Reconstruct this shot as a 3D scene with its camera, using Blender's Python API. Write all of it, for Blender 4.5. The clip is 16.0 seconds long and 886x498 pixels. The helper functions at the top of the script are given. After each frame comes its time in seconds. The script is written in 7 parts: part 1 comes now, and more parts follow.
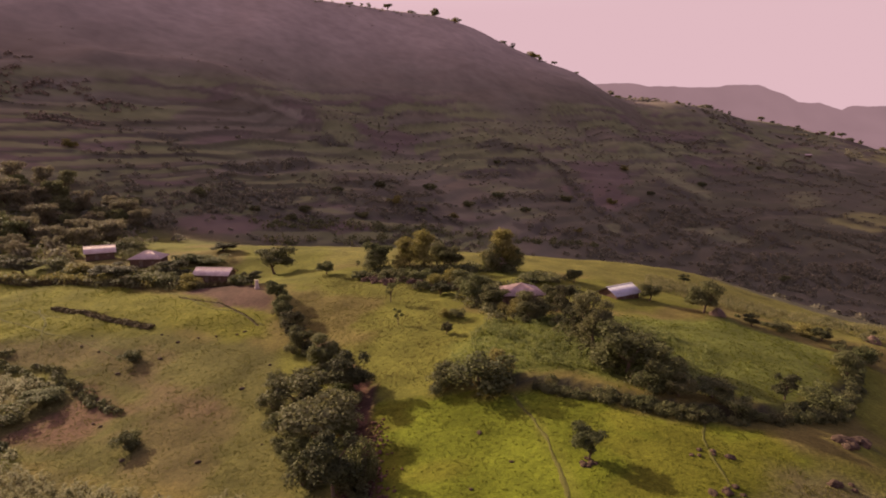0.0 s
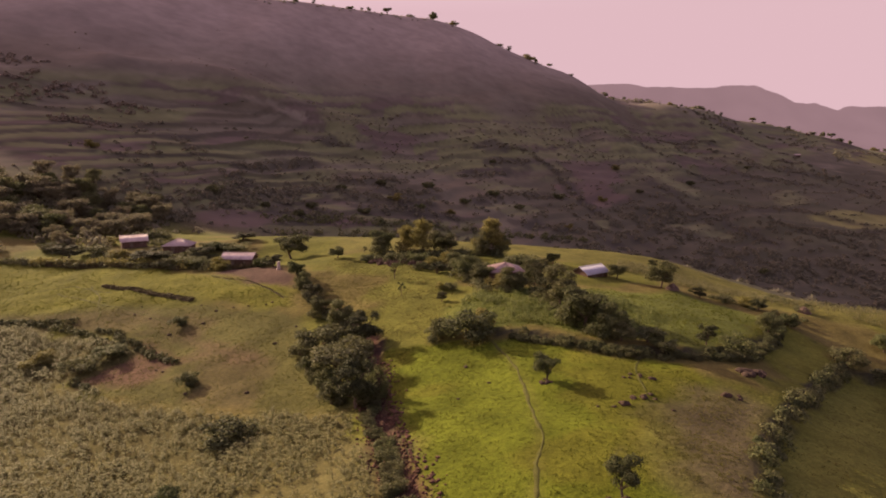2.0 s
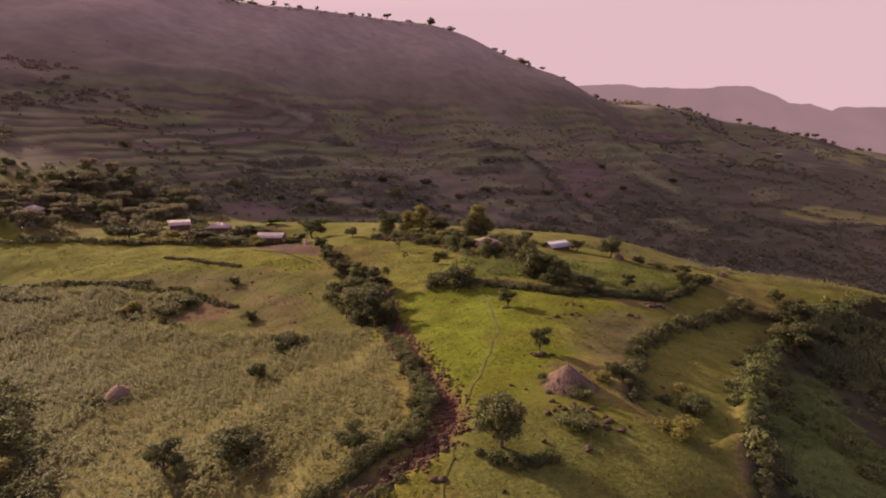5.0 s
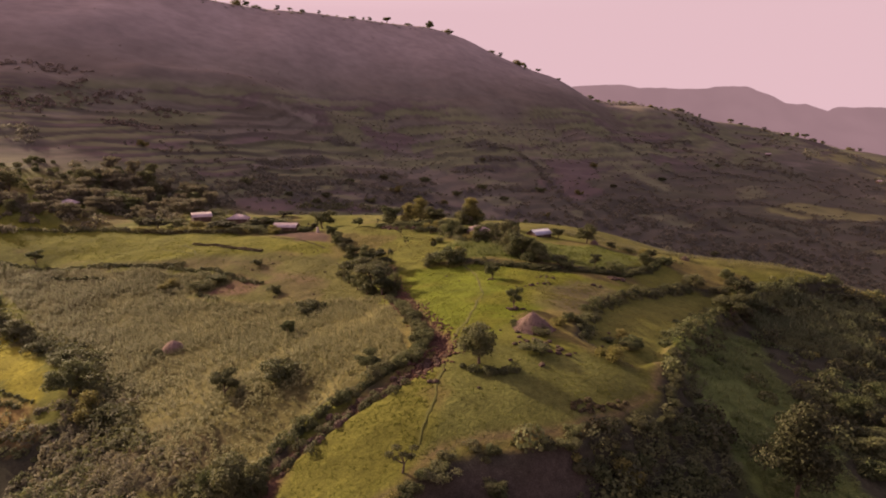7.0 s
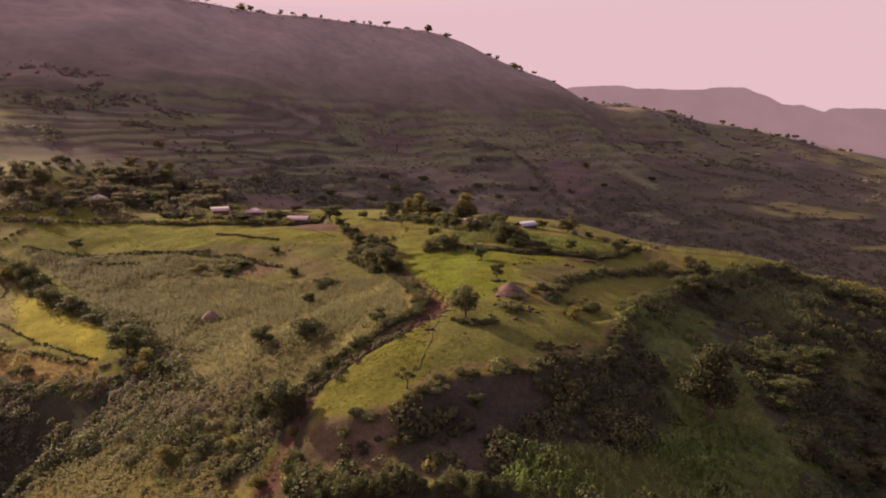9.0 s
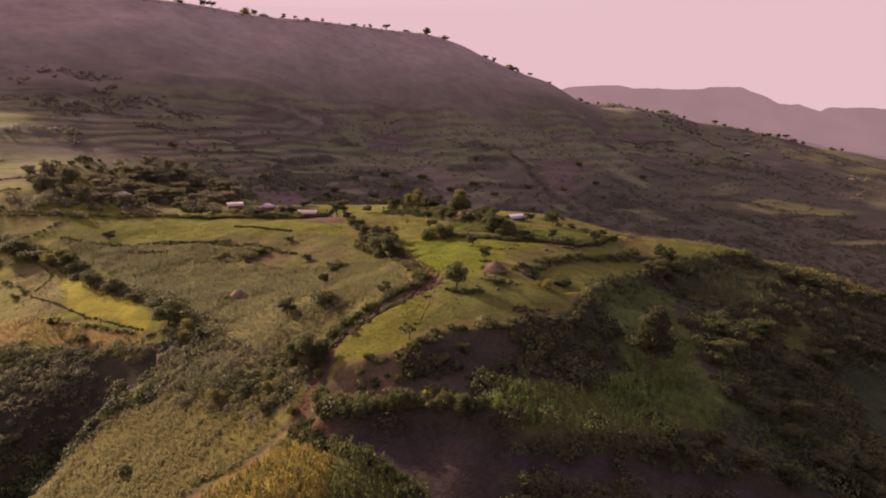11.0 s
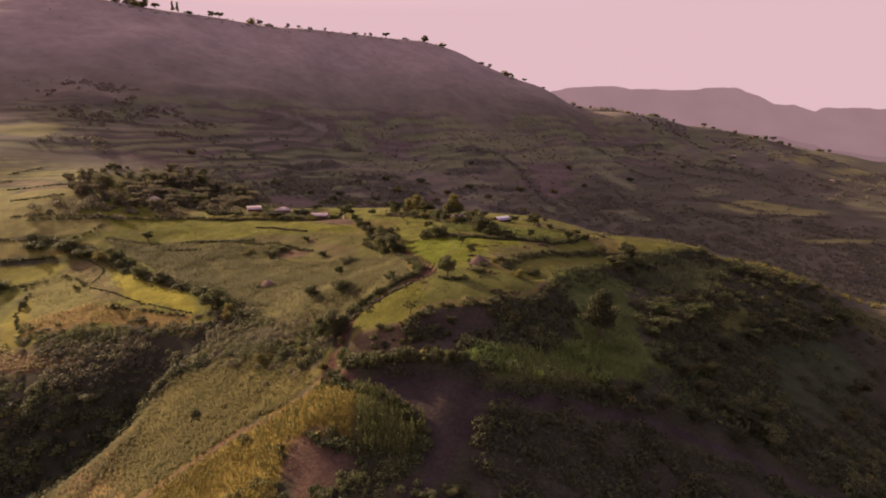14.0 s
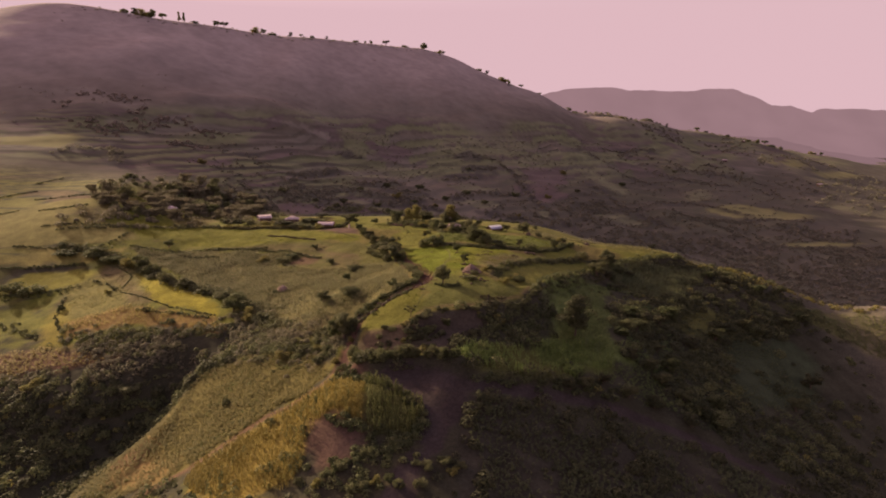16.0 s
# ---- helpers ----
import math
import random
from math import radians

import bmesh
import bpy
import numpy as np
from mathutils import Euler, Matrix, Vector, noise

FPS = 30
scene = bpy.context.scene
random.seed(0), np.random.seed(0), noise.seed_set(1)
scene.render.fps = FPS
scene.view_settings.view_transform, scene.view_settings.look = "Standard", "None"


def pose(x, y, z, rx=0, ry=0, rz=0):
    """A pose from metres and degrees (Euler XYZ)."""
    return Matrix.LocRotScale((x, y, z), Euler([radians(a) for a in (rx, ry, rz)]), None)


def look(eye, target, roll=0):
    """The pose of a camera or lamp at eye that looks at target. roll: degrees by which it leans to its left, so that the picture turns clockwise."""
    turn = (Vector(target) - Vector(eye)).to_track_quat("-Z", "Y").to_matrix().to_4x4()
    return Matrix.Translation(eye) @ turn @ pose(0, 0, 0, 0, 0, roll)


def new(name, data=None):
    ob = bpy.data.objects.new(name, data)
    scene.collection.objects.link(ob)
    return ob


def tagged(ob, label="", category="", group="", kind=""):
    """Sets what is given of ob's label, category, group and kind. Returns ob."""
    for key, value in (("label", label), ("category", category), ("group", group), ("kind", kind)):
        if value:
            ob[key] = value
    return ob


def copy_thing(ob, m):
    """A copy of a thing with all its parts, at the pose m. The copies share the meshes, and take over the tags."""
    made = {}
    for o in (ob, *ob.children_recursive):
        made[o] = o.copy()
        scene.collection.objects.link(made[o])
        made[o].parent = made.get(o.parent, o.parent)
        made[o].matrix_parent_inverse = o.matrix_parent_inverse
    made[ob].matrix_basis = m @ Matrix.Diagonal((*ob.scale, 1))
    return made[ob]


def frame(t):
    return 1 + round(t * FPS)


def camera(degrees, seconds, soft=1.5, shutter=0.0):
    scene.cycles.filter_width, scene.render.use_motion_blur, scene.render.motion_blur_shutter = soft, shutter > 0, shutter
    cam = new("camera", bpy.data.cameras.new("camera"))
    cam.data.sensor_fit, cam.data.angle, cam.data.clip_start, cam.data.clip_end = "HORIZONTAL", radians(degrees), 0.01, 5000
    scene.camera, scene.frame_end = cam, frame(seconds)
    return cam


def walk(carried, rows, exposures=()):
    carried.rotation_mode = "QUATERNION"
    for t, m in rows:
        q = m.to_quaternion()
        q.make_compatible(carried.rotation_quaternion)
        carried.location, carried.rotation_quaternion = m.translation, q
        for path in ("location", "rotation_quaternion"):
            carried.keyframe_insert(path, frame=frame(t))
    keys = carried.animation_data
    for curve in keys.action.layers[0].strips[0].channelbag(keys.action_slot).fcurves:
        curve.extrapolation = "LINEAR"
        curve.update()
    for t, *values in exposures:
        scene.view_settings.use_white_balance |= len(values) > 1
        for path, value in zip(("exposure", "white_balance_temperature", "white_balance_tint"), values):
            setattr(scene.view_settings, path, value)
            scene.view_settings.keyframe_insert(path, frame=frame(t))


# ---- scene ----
cam = camera(72.0, 16.0, 1.85)
METRES, EYE, TILT, LEAN, TURN = 200.0, 40.0, -9.68, 0.0, 0.0
ROWS = [
    (0.0, 0.00000, 0.0000, 0.00000, 0.000, 0.000, -0.00),
    (0.5, 0.00039, -0.0154, -0.00263, -0.013, 0.000, -0.00),
    (1.0, 0.00112, -0.0431, -0.00742, -0.053, 0.020, 0.01),
    (1.5, 0.00197, -0.0741, -0.01254, -0.098, 0.007, 0.00),
    (2.0, 0.00295, -0.1049, -0.01806, -0.125, 0.033, 0.04),
    (2.5, 0.00381, -0.1360, -0.02324, -0.144, 0.033, 0.03),
    (3.0, 0.00466, -0.1668, -0.02876, -0.177, 0.046, 0.06),
    (3.5, 0.00558, -0.1977, -0.03408, -0.197, 0.033, 0.08),
    (4.0, 0.00630, -0.2284, -0.03940, -0.230, 0.020, 0.07),
    (6.5, 0.01031, -0.3811, -0.06717, -0.374, 0.039, 0.07),
    (7.0, 0.01110, -0.4117, -0.07236, -0.407, 0.026, 0.07),
    (7.5, 0.01188, -0.4423, -0.07781, -0.446, 0.039, 0.05),
    (8.0, 0.01267, -0.4731, -0.08293, -0.460, 0.046, 0.04),
    (8.5, 0.01353, -0.5038, -0.08779, -0.499, 0.046, 0.03),
    (9.0, 0.01425, -0.5344, -0.09278, -0.519, 0.053, 0.03),
    (11.5, 0.01819, -0.6877, -0.11674, -0.643, 0.007, 0.14),
    (12.0, 0.01917, -0.7184, -0.12127, -0.663, -0.000, 0.16),
    (12.5, 0.02003, -0.7491, -0.12580, -0.683, -0.013, 0.18),
    (13.0, 0.02081, -0.7805, -0.12508, -0.696, 0.007, 0.21),
    (13.5, 0.02193, -0.8122, -0.12141, -0.709, 0.013, 0.23),
    (14.0, 0.02292, -0.8438, -0.11753, -0.722, 0.013, 0.25),
    (14.5, 0.02410, -0.8758, -0.11320, -0.742, 0.007, 0.26),
    (15.0, 0.02489, -0.9072, -0.10906, -0.768, 0.000, 0.23),
    (15.5, 0.02567, -0.9388, -0.10447, -0.768, -0.000, 0.25),
    (16.0, 0.02672, -0.9711, -0.09987, -0.794, 0.000, 0.28),
]
EXPOSURES = [(0.0, 0.97, 6500, 10), (6.5, 1.02, 6500, 10), (11.5, 1.07, 6500, 10), (16.0, 0.95, 6500, 10)]
walk(cam, [(t, pose(0, 0, EYE, TILT, LEAN, TURN) @ pose(METRES * x, METRES * y, METRES * z, 90 + pitch, roll, yaw)) for t, x, y, z, yaw, pitch, roll in ROWS], EXPOSURES)


# ---- light ----
SUN_AZ, SUN_EL = radians(-50.0), radians(21.0)     # from +y, positive to the right
world = bpy.data.worlds.new("world")
scene.world = world
world.use_nodes = True
wn, wl = world.node_tree.nodes, world.node_tree.links
wn.clear()
sky = wn.new("ShaderNodeTexSky")
sky.sky_type, sky.sun_disc = "NISHITA", False
sky.sun_elevation, sky.sun_rotation = SUN_EL, SUN_AZ
sky.dust_density, sky.air_density = 4.0, 1.0
wgeo = wn.new("ShaderNodeTexCoord")
wsep = wn.new("ShaderNodeSeparateXYZ")
wl.new(wgeo.outputs["Generated"], wsep.inputs[0])
wramp = wn.new("ShaderNodeMapRange")
wramp.inputs["From Min"].default_value, wramp.inputs["From Max"].default_value = 0.2, 0.75
wramp.inputs["To Min"].default_value, wramp.inputs["To Max"].default_value = 1.0, 0.0
wl.new(wsep.outputs["Z"], wramp.inputs["Value"])
wscale = wn.new("ShaderNodeMix")
wscale.data_type, wscale.blend_type = "RGBA", "MULTIPLY"
wscale.inputs["Factor"].default_value = 1.0
wl.new(sky.outputs[0], wscale.inputs["A"])
wscale.inputs["B"].default_value = (0.190, 0.125, 0.126, 1)
wmix = wn.new("ShaderNodeMix")
wmix.data_type = "RGBA"
wl.new(wramp.outputs[0], wmix.inputs["Factor"])
wl.new(wscale.outputs["Result"], wmix.inputs["A"])
wmix.inputs["B"].default_value = (0.38, 0.25, 0.272, 1)
wbg = wn.new("ShaderNodeBackground")
wl.new(wmix.outputs["Result"], wbg.inputs["Color"])
wout = wn.new("ShaderNodeOutputWorld")
wl.new(wbg.outputs[0], wout.inputs[0])

sun_data = bpy.data.lights.new("sun", "SUN")
sun_data.energy, sun_data.angle, sun_data.color = 4.6, radians(0.6), (1.0, 0.775, 0.52)
sun = new("sun", sun_data)
sun.matrix_world = look((math.sin(SUN_AZ) * math.cos(SUN_EL) * 300, math.cos(SUN_AZ) * math.cos(SUN_EL) * 300, math.sin(SUN_EL) * 300), (0, 0, 0))

# ---- relief ----
# crest of the big hill: x, y, height
CREST = np.array(((-900, 560, 140), (-650, 590, 196), (-565, 602, 214), (-497, 611, 228), (-465, 620, 231), (-429, 623, 228), (-394, 630, 222),
                  (-345, 646, 215), (-295, 675, 214), (-222, 723, 208), (-179, 734, 209), (-64, 820, 209), (-10, 849, 209), (40, 854, 195),
                  (84, 856, 173), (140, 872, 153), (183, 897, 145), (223, 921, 127), (253, 942, 111), (280, 962, 109), (310, 990, 113),
                  (370, 1040, 110), (402, 1064, 106), (440, 1095, 95), (503, 1143, 86), (600, 1187, 80), (690, 1222, 71), (758, 1248, 58),
                  (809, 1266, 45), (898, 1298, 32), (985, 1321, 24), (1074, 1345, 6), (1250, 1390, -10)), float)
FAR_RELIEF = np.array((
    (26, 17, 8, 3, 1, -8, -26, -43, -53, -58, -62),
    (27, 17, 7, 0, -1, -9, -27, -42, -47, -47, -44),
    (26, 17, 8, 5, 3, -11, -33, -43, -42, -36, -28),
    (24, 13, 11, 31, 12, -19, -48, -46, -38, -29, -18),
    (25, 14, 13, 56, 21, -17, -37, -34, -33, -28, -20),
    (26, 19, 16, 31, 2, -6, -7, -4, -19, -27, -26),
    (24, 21, 18, 16, 8, 10, 8, 7, -6, -19, -27),
    (21, 20, 18, 17, 20, 26, 29, 27, 14, -5, -22),
    (17, 17, 18, 23, 32, 42, 49, 47, 34, 12, -14),
))
NEAR_RELIEF = np.array((
    (-24.2, -21.9, -14.9, -4, 6.6, 11.8, 10.2, 6.8, 2.9, -0.9, -5.3),
    (-22, -23.7, -20.5, -9.7, 12.5, 22.8, 14, 9.1, 3.2, -1.5, -5.6),
    (-21.1, -23.5, -23.1, -13.7, 19.8, 42.4, 29.6, 18.5, 5.8, -0.8, -4.1),
    (-20.9, -15, -5.4, 3.5, 27.9, 53, 50.4, 32.9, 13.8, 5.1, 1.7),
    (-17.4, -4.1, 12.5, 19, 29.2, 44.5, 51.2, 40.4, 25.6, 19.3, 13.4),
    (-8.7, 0.4, 10.8, 18.2, 28.2, 42.3, 49.4, 45.2, 43.7, 42.9, 35),
    (3.5, 9, 13.6, 24, 33.6, 43, 48.9, 48.1, 57.9, 52.3, 43.9),
    (12.5, 13.7, 13.7, 23.2, 33.9, 39.1, 42.4, 43.8, 42.1, 36.4, 22),
    (13.4, -4.3, 1.1, 14.5, 24.8, 30.9, 38.7, 46.3, 34.6, 14.3, -7.4),
))


def soft(a):
    a = np.clip(a, 0, 1)
    return a * a * (3 - 2 * a)


def bump(u):
    u = np.abs(u)
    return np.where(u < 1, 2 / 3 - u * u + u ** 3 / 2, np.where(u < 2, (2 - u) ** 3 / 6, 0))


def lattice(x, y, table, x0, y0, step):
    """A smooth sheet over a table of heights, step metres apart."""
    total = np.zeros_like(x)
    for j in range(table.shape[0]):
        by = bump((y - y0) / step - j)
        row = np.zeros_like(x)
        for i in range(table.shape[1]):
            if table[j, i]:
                row += table[j, i] * bump((x - x0) / step - i)
        total += by * row
    return total


def height0(x, y):
    cy = sum(np.interp(x + d, CREST[:, 0], CREST[:, 1]) for d in (-20, 0, 20)) / 3
    cz = sum(np.interp(x + d, CREST[:, 0], CREST[:, 2]) for d in (-14, 0, 14)) / 3
    s = cy - y
    g = np.where(s > 0, np.exp(-(np.abs(s) / 300) ** 1.3), np.exp(-(np.abs(s) / 240) ** 1.5))
    z = -40 + (cz + 40) * g + soft((s - 20) / 140) * lattice(x, y, FAR_RELIEF, -800, -400, 180)
    return z + lattice(x, y, NEAR_RELIEF, -200, -120, 40)


# value noise on a fixed random table
TABLE = np.random.RandomState(7).rand(256, 256)


def speckle(x, y, size, seed=0):
    u, v = np.asarray(x, float) / size + seed * 17.3, np.asarray(y, float) / size + seed * 5.9
    iu, iv = np.floor(u).astype(int), np.floor(v).astype(int)
    fu, fv = soft(u - iu), soft(v - iv)
    a, b = TABLE[iu % 256, iv % 256], TABLE[(iu + 1) % 256, iv % 256]
    c, d = TABLE[iu % 256, (iv + 1) % 256], TABLE[(iu + 1) % 256, (iv + 1) % 256]
    return (a * (1 - fu) + b * fu) * (1 - fv) + (c * (1 - fu) + d * fu) * fv


def rough(x, y, size, seed=0, octaves=4):
    return sum(0.5 ** k * (speckle(x, y, size / 2 ** k, seed + k) - 0.5) for k in range(octaves))


def off_line(x, y, line):
    """Distance to a polyline."""
    best = np.full(np.shape(x), 1e9)
    for (ax, ay), (bx, by) in zip(line[:-1], line[1:]):
        dx, dy = bx - ax, by - ay
        k = np.clip(((x - ax) * dx + (y - ay) * dy) / (dx * dx + dy * dy + 1e-9), 0, 1)
        best = np.minimum(best, np.hypot(x - ax - k * dx, y - ay - k * dy))
    return best


def within(x, y, area):
    """Signed distance to a plot's edge, positive inside."""
    inside = np.zeros(np.shape(x), bool)
    for (ax, ay), (bx, by) in zip(area, area[1:] + area[:1]):
        if ay != by:
            inside ^= ((ay > y) != (by > y)) & (x < (bx - ax) * (y - ay) / (by - ay) + ax)
    d = off_line(x, y, area + area[:1])
    return np.where(inside, d, -d)


# plots, banks and ways, in plan
UPPER = [(-2, 77), (9, 78), (13, 76.4), (22, 71.7), (28, 68.4), (34, 67.2), (42, 69.2), (50, 74), (58.7, 83), (67, 94.4), (71.9, 105),
         (66.8, 113), (61, 117), (40, 150), (0, 150), (-6, 120)]
SECOND = [(26.4, 14.6), (27.5, 19.5), (30.9, 28.1), (34.9, 37.9), (40.2, 46.3), (49, 56.6), (62, 72.4), (72.6, 82.5)]
LOWER_STRIP = SECOND + [(84.5, 81.3), (64.2, 53.9), (51.5, 34.9), (43.6, 21.6), (40, 14), (33, 8)]
RIM = [(-13.2, -22.6), (-3.7, -22.7), (-0.1, -19.8), (3.7, -16.4), (7.6, -15.6), (17.5, -13.2), (25, -9.2), (32.6, -2.6), (36.6, 5.3),
       (40, 14), (43.6, 21.6), (51.5, 34.9), (64.2, 53.9), (84.5, 81.3), (108, 98), (128, 108)]
SPUR = RIM + [(120, 190), (-40, 190), (-30, 60), (-10, 12), (-18, -14)]
LANE = [(-22, 100), (-16, 90), (-11.5, 81.4), (-10.6, 70), (-9, 60), (-6.5, 47.7), (-3, 34), (0.3, 20.4), (2.6, 12), (2.2, 4.5), (-2.6, 0), (-9.4, -5.2),
        (-14.1, -8.9), (-17.6, -12.5), (-18.2, -16.8), (-20.7, -21.5), (-21.5, -27.5), (-21.2, -31.7), (-18.2, -36.4), (-12.5, -40.6), (-4.7, -43.7), (6, -46)]
YARD = [(-8, -41), (0.6, -41.6), (7, -43), (13.3, -44), (19.5, -45.5), (13.8, -50.5), (12, -55.3), (10.3, -60.7), (8, -66), (2, -78), (-8, -84),
        (-10, -80), (-3.9, -72.4), (1.3, -65.4), (3.6, -58.7), (-1.5, -50.7), (-12.4, -42.6)]
ROAD = [(12, -46.5), (17.4, -46.1), (28.4, -43.9), (40, -41.8), (52, -39.5), (64, -38.4), (75, -38.7), (87.6, -40.3), (97, -43), (120, -54), (150, -75)]
FOOTPATH = [(8.9, 74.8), (10.5, 68.4), (11.4, 63.3), (11.8, 58.9), (11.9, 52.4), (11.6, 44), (10.3, 35.1), (8.3, 26.1), (6.3, 18.7), (5, 14), (3.4, 5), (2.2, -2.5),
            (1.6, -7.5), (0.5, -13), (-0.1, -16)]

# fields, outcrops and thickets of the far hillside, in plan
HILL_GREEN = [[(-121, 336), (-110, 379), (-89, 402), (-88, 391), (-107, 369)], [(-84, 379), (-52, 420), (-10, 453), (-10, 446), (-52, 393), (-81, 375)],
    [(-96, 483), (-70, 538), (-42, 555), (-46, 543), (-81, 483)], [(-100, 457), (-86, 472), (-63, 479), (-78, 462)],
    [(-100, 302), (-75, 359), (-31, 394), (-30, 388), (-71, 342), (-95, 296)], [(-63, 332), (-35, 362), (-3, 390), (-3, 383), (-43, 345)],
    [(8, 566), (63, 591), (143, 636), (142, 629), (61, 576), (8, 554)], [(33, 550), (95, 589), (130, 599), (120, 578), (58, 542)],
    [(108, 569), (151, 594), (166, 589), (132, 559)]]
HILL_GREEN += [[(175, 581), (203, 601), (229, 580), (248, 548), (218, 525), (197, 564)], [(321, 582), (358, 604), (363, 575), (319, 537)], [(19, 430), (51, 468), (78, 473), (47, 428)],
    [(17, 384), (53, 415), (85, 418), (54, 390)], [(99, 411), (123, 413), (138, 400), (114, 395)], [(166, 433), (205, 458), (229, 443), (196, 426)],
    [(-147, 214), (-138, 227), (-131, 223), (-139, 207)], [(-78, 418), (-25, 485), (0, 483), (-35, 443)]]
HILL_BROWN = [[(106, 533), (161, 571), (162, 520), (128, 479), (110, 501)], [(-111, 248), (-97, 269), (-81, 274), (-82, 253), (-98, 233)],
    [(-188, 293), (-175, 315), (-160, 324), (-166, 297)], [(-142, 274), (-125, 296), (-113, 300), (-125, 277)], [(-65, 491), (-41, 539), (-21, 530), (-41, 481)],
    [(199, 665), (294, 772), (339, 777), (251, 690)], [(88, 488), (128, 497), (155, 471), (118, 436)], [(-65, 285), (-48, 311), (-30, 312), (-50, 285)]]
HILL_PALE = [[(-247, 377), (-240, 394), (-221, 412), (-219, 408), (-237, 388)], [(-189, 432), (-166, 456), (-150, 467), (-122, 475), (-103, 474), (-108, 466), (-129, 467), (-155, 456)],
    [(-145, 473), (-136, 480), (-126, 475), (-134, 470)], [(-118, 471), (-106, 479), (-102, 473), (-111, 467)],
    [(-290, 365), (-273, 405), (-235, 417), (-233, 411), (-269, 372)], [(-282, 335), (-265, 364), (-234, 397), (-224, 398), (-256, 355)],
    [(-261, 305), (-244, 337), (-222, 329), (-240, 298)], [(-227, 424), (-205, 442), (-180, 452), (-193, 439)], [(-143, 465), (-115, 476), (-91, 478), (-114, 466)]]
HILL_PALE += [[(502, 920), (577, 960), (631, 961), (536, 891)], [(497, 822), (550, 833), (619, 865), (537, 812)], [(508, 806), (570, 835), (629, 836), (547, 791)],
    [(515, 668), (596, 706), (593, 688), (519, 648)]]
CREST_GREEN = [[(649, 925), (691, 960), (687, 926), (624, 862)], [(683, 892), (813, 993), (799, 940), (670, 854)], [(597, 886), (680, 953), (665, 922), (600, 872)],
    [(323, 510), (383, 551), (427, 541), (487, 546), (424, 511), (345, 487)], [(347, 416), (410, 433), (464, 441), (443, 427), (368, 412)],
    [(-329, 288), (-306, 299), (-283, 322), (-270, 305), (-280, 277), (-320, 274)]]
HILL_THICKETS = [[(-121, 267), (-107, 284), (-91, 309), (-76, 335), (-64, 353), (-53, 348), (-28, 352), (-5, 370)], [(-120, 339), (-107, 369), (-88, 390)],
    [(-77, 369), (-50, 376), (-24, 413)], [(-160, 352), (-147, 341), (-132, 324)], [(-119, 321), (-105, 309)], [(-83, 290), (-72, 289), (-61, 302)], [(-89, 453), (-69, 461)],
    [(28, 534), (74, 546), (99, 518), (109, 455), (124, 404), (138, 386)], [(222, 660), (243, 632), (292, 609)], [(195, 528), (212, 485), (235, 456), (255, 437)],
    [(249, 705), (357, 786)], [(40, 506), (86, 529)], [(25, 400), (75, 459), (96, 453)], [(15, 457), (53, 492)]]
HILL_THICKETS += [[(306, 653), (354, 641), (427, 670)], [(270, 528), (315, 530), (369, 505)], [(-29, 370), (-1, 403)], [(-158, 250), (-147, 265)], [(-45, 330), (-8, 350)],
    [(55, 375), (91, 375), (110, 366)], [(305, 468), (366, 489), (449, 508)], [(331, 407), (428, 414)], [(361, 697), (441, 724), (511, 723)],
    [(-279, 268), (-267, 284), (-240, 288)], [(-247, 295), (-226, 265)]]
FOOT_LINES = [[(-79, 266), (-61, 291), (-41, 303), (-19, 316), (2, 326)], [(-48, 275), (-23, 295), (2, 309)], [(11, 326), (38, 343), (73, 355), (92, 353)], [(-73, 247), (-60, 262)]]
# rocky shoulders of the far hillside
SHOULDERS = [[(-235, 440), (-196, 460), (-173, 471), (-149, 484), (-125, 489), (-101, 495), (-74, 508)], [(184, 621), (221, 627), (245, 587), (255, 559)], [(255, 489), (268, 464), (289, 447)],
             [(-294, 364), (-277, 375), (-266, 390), (-250, 404), (-235, 420)]]

BRINK = [(-74, -3), (-80, -9), (-87, -17), (-93, -26), (-101, -38)]


def terrace(x, y, z):
    """Which old terrace of the far slopes a place lies on."""
    return (z + rough(x, y, 130, 11) * 16) / 7.0


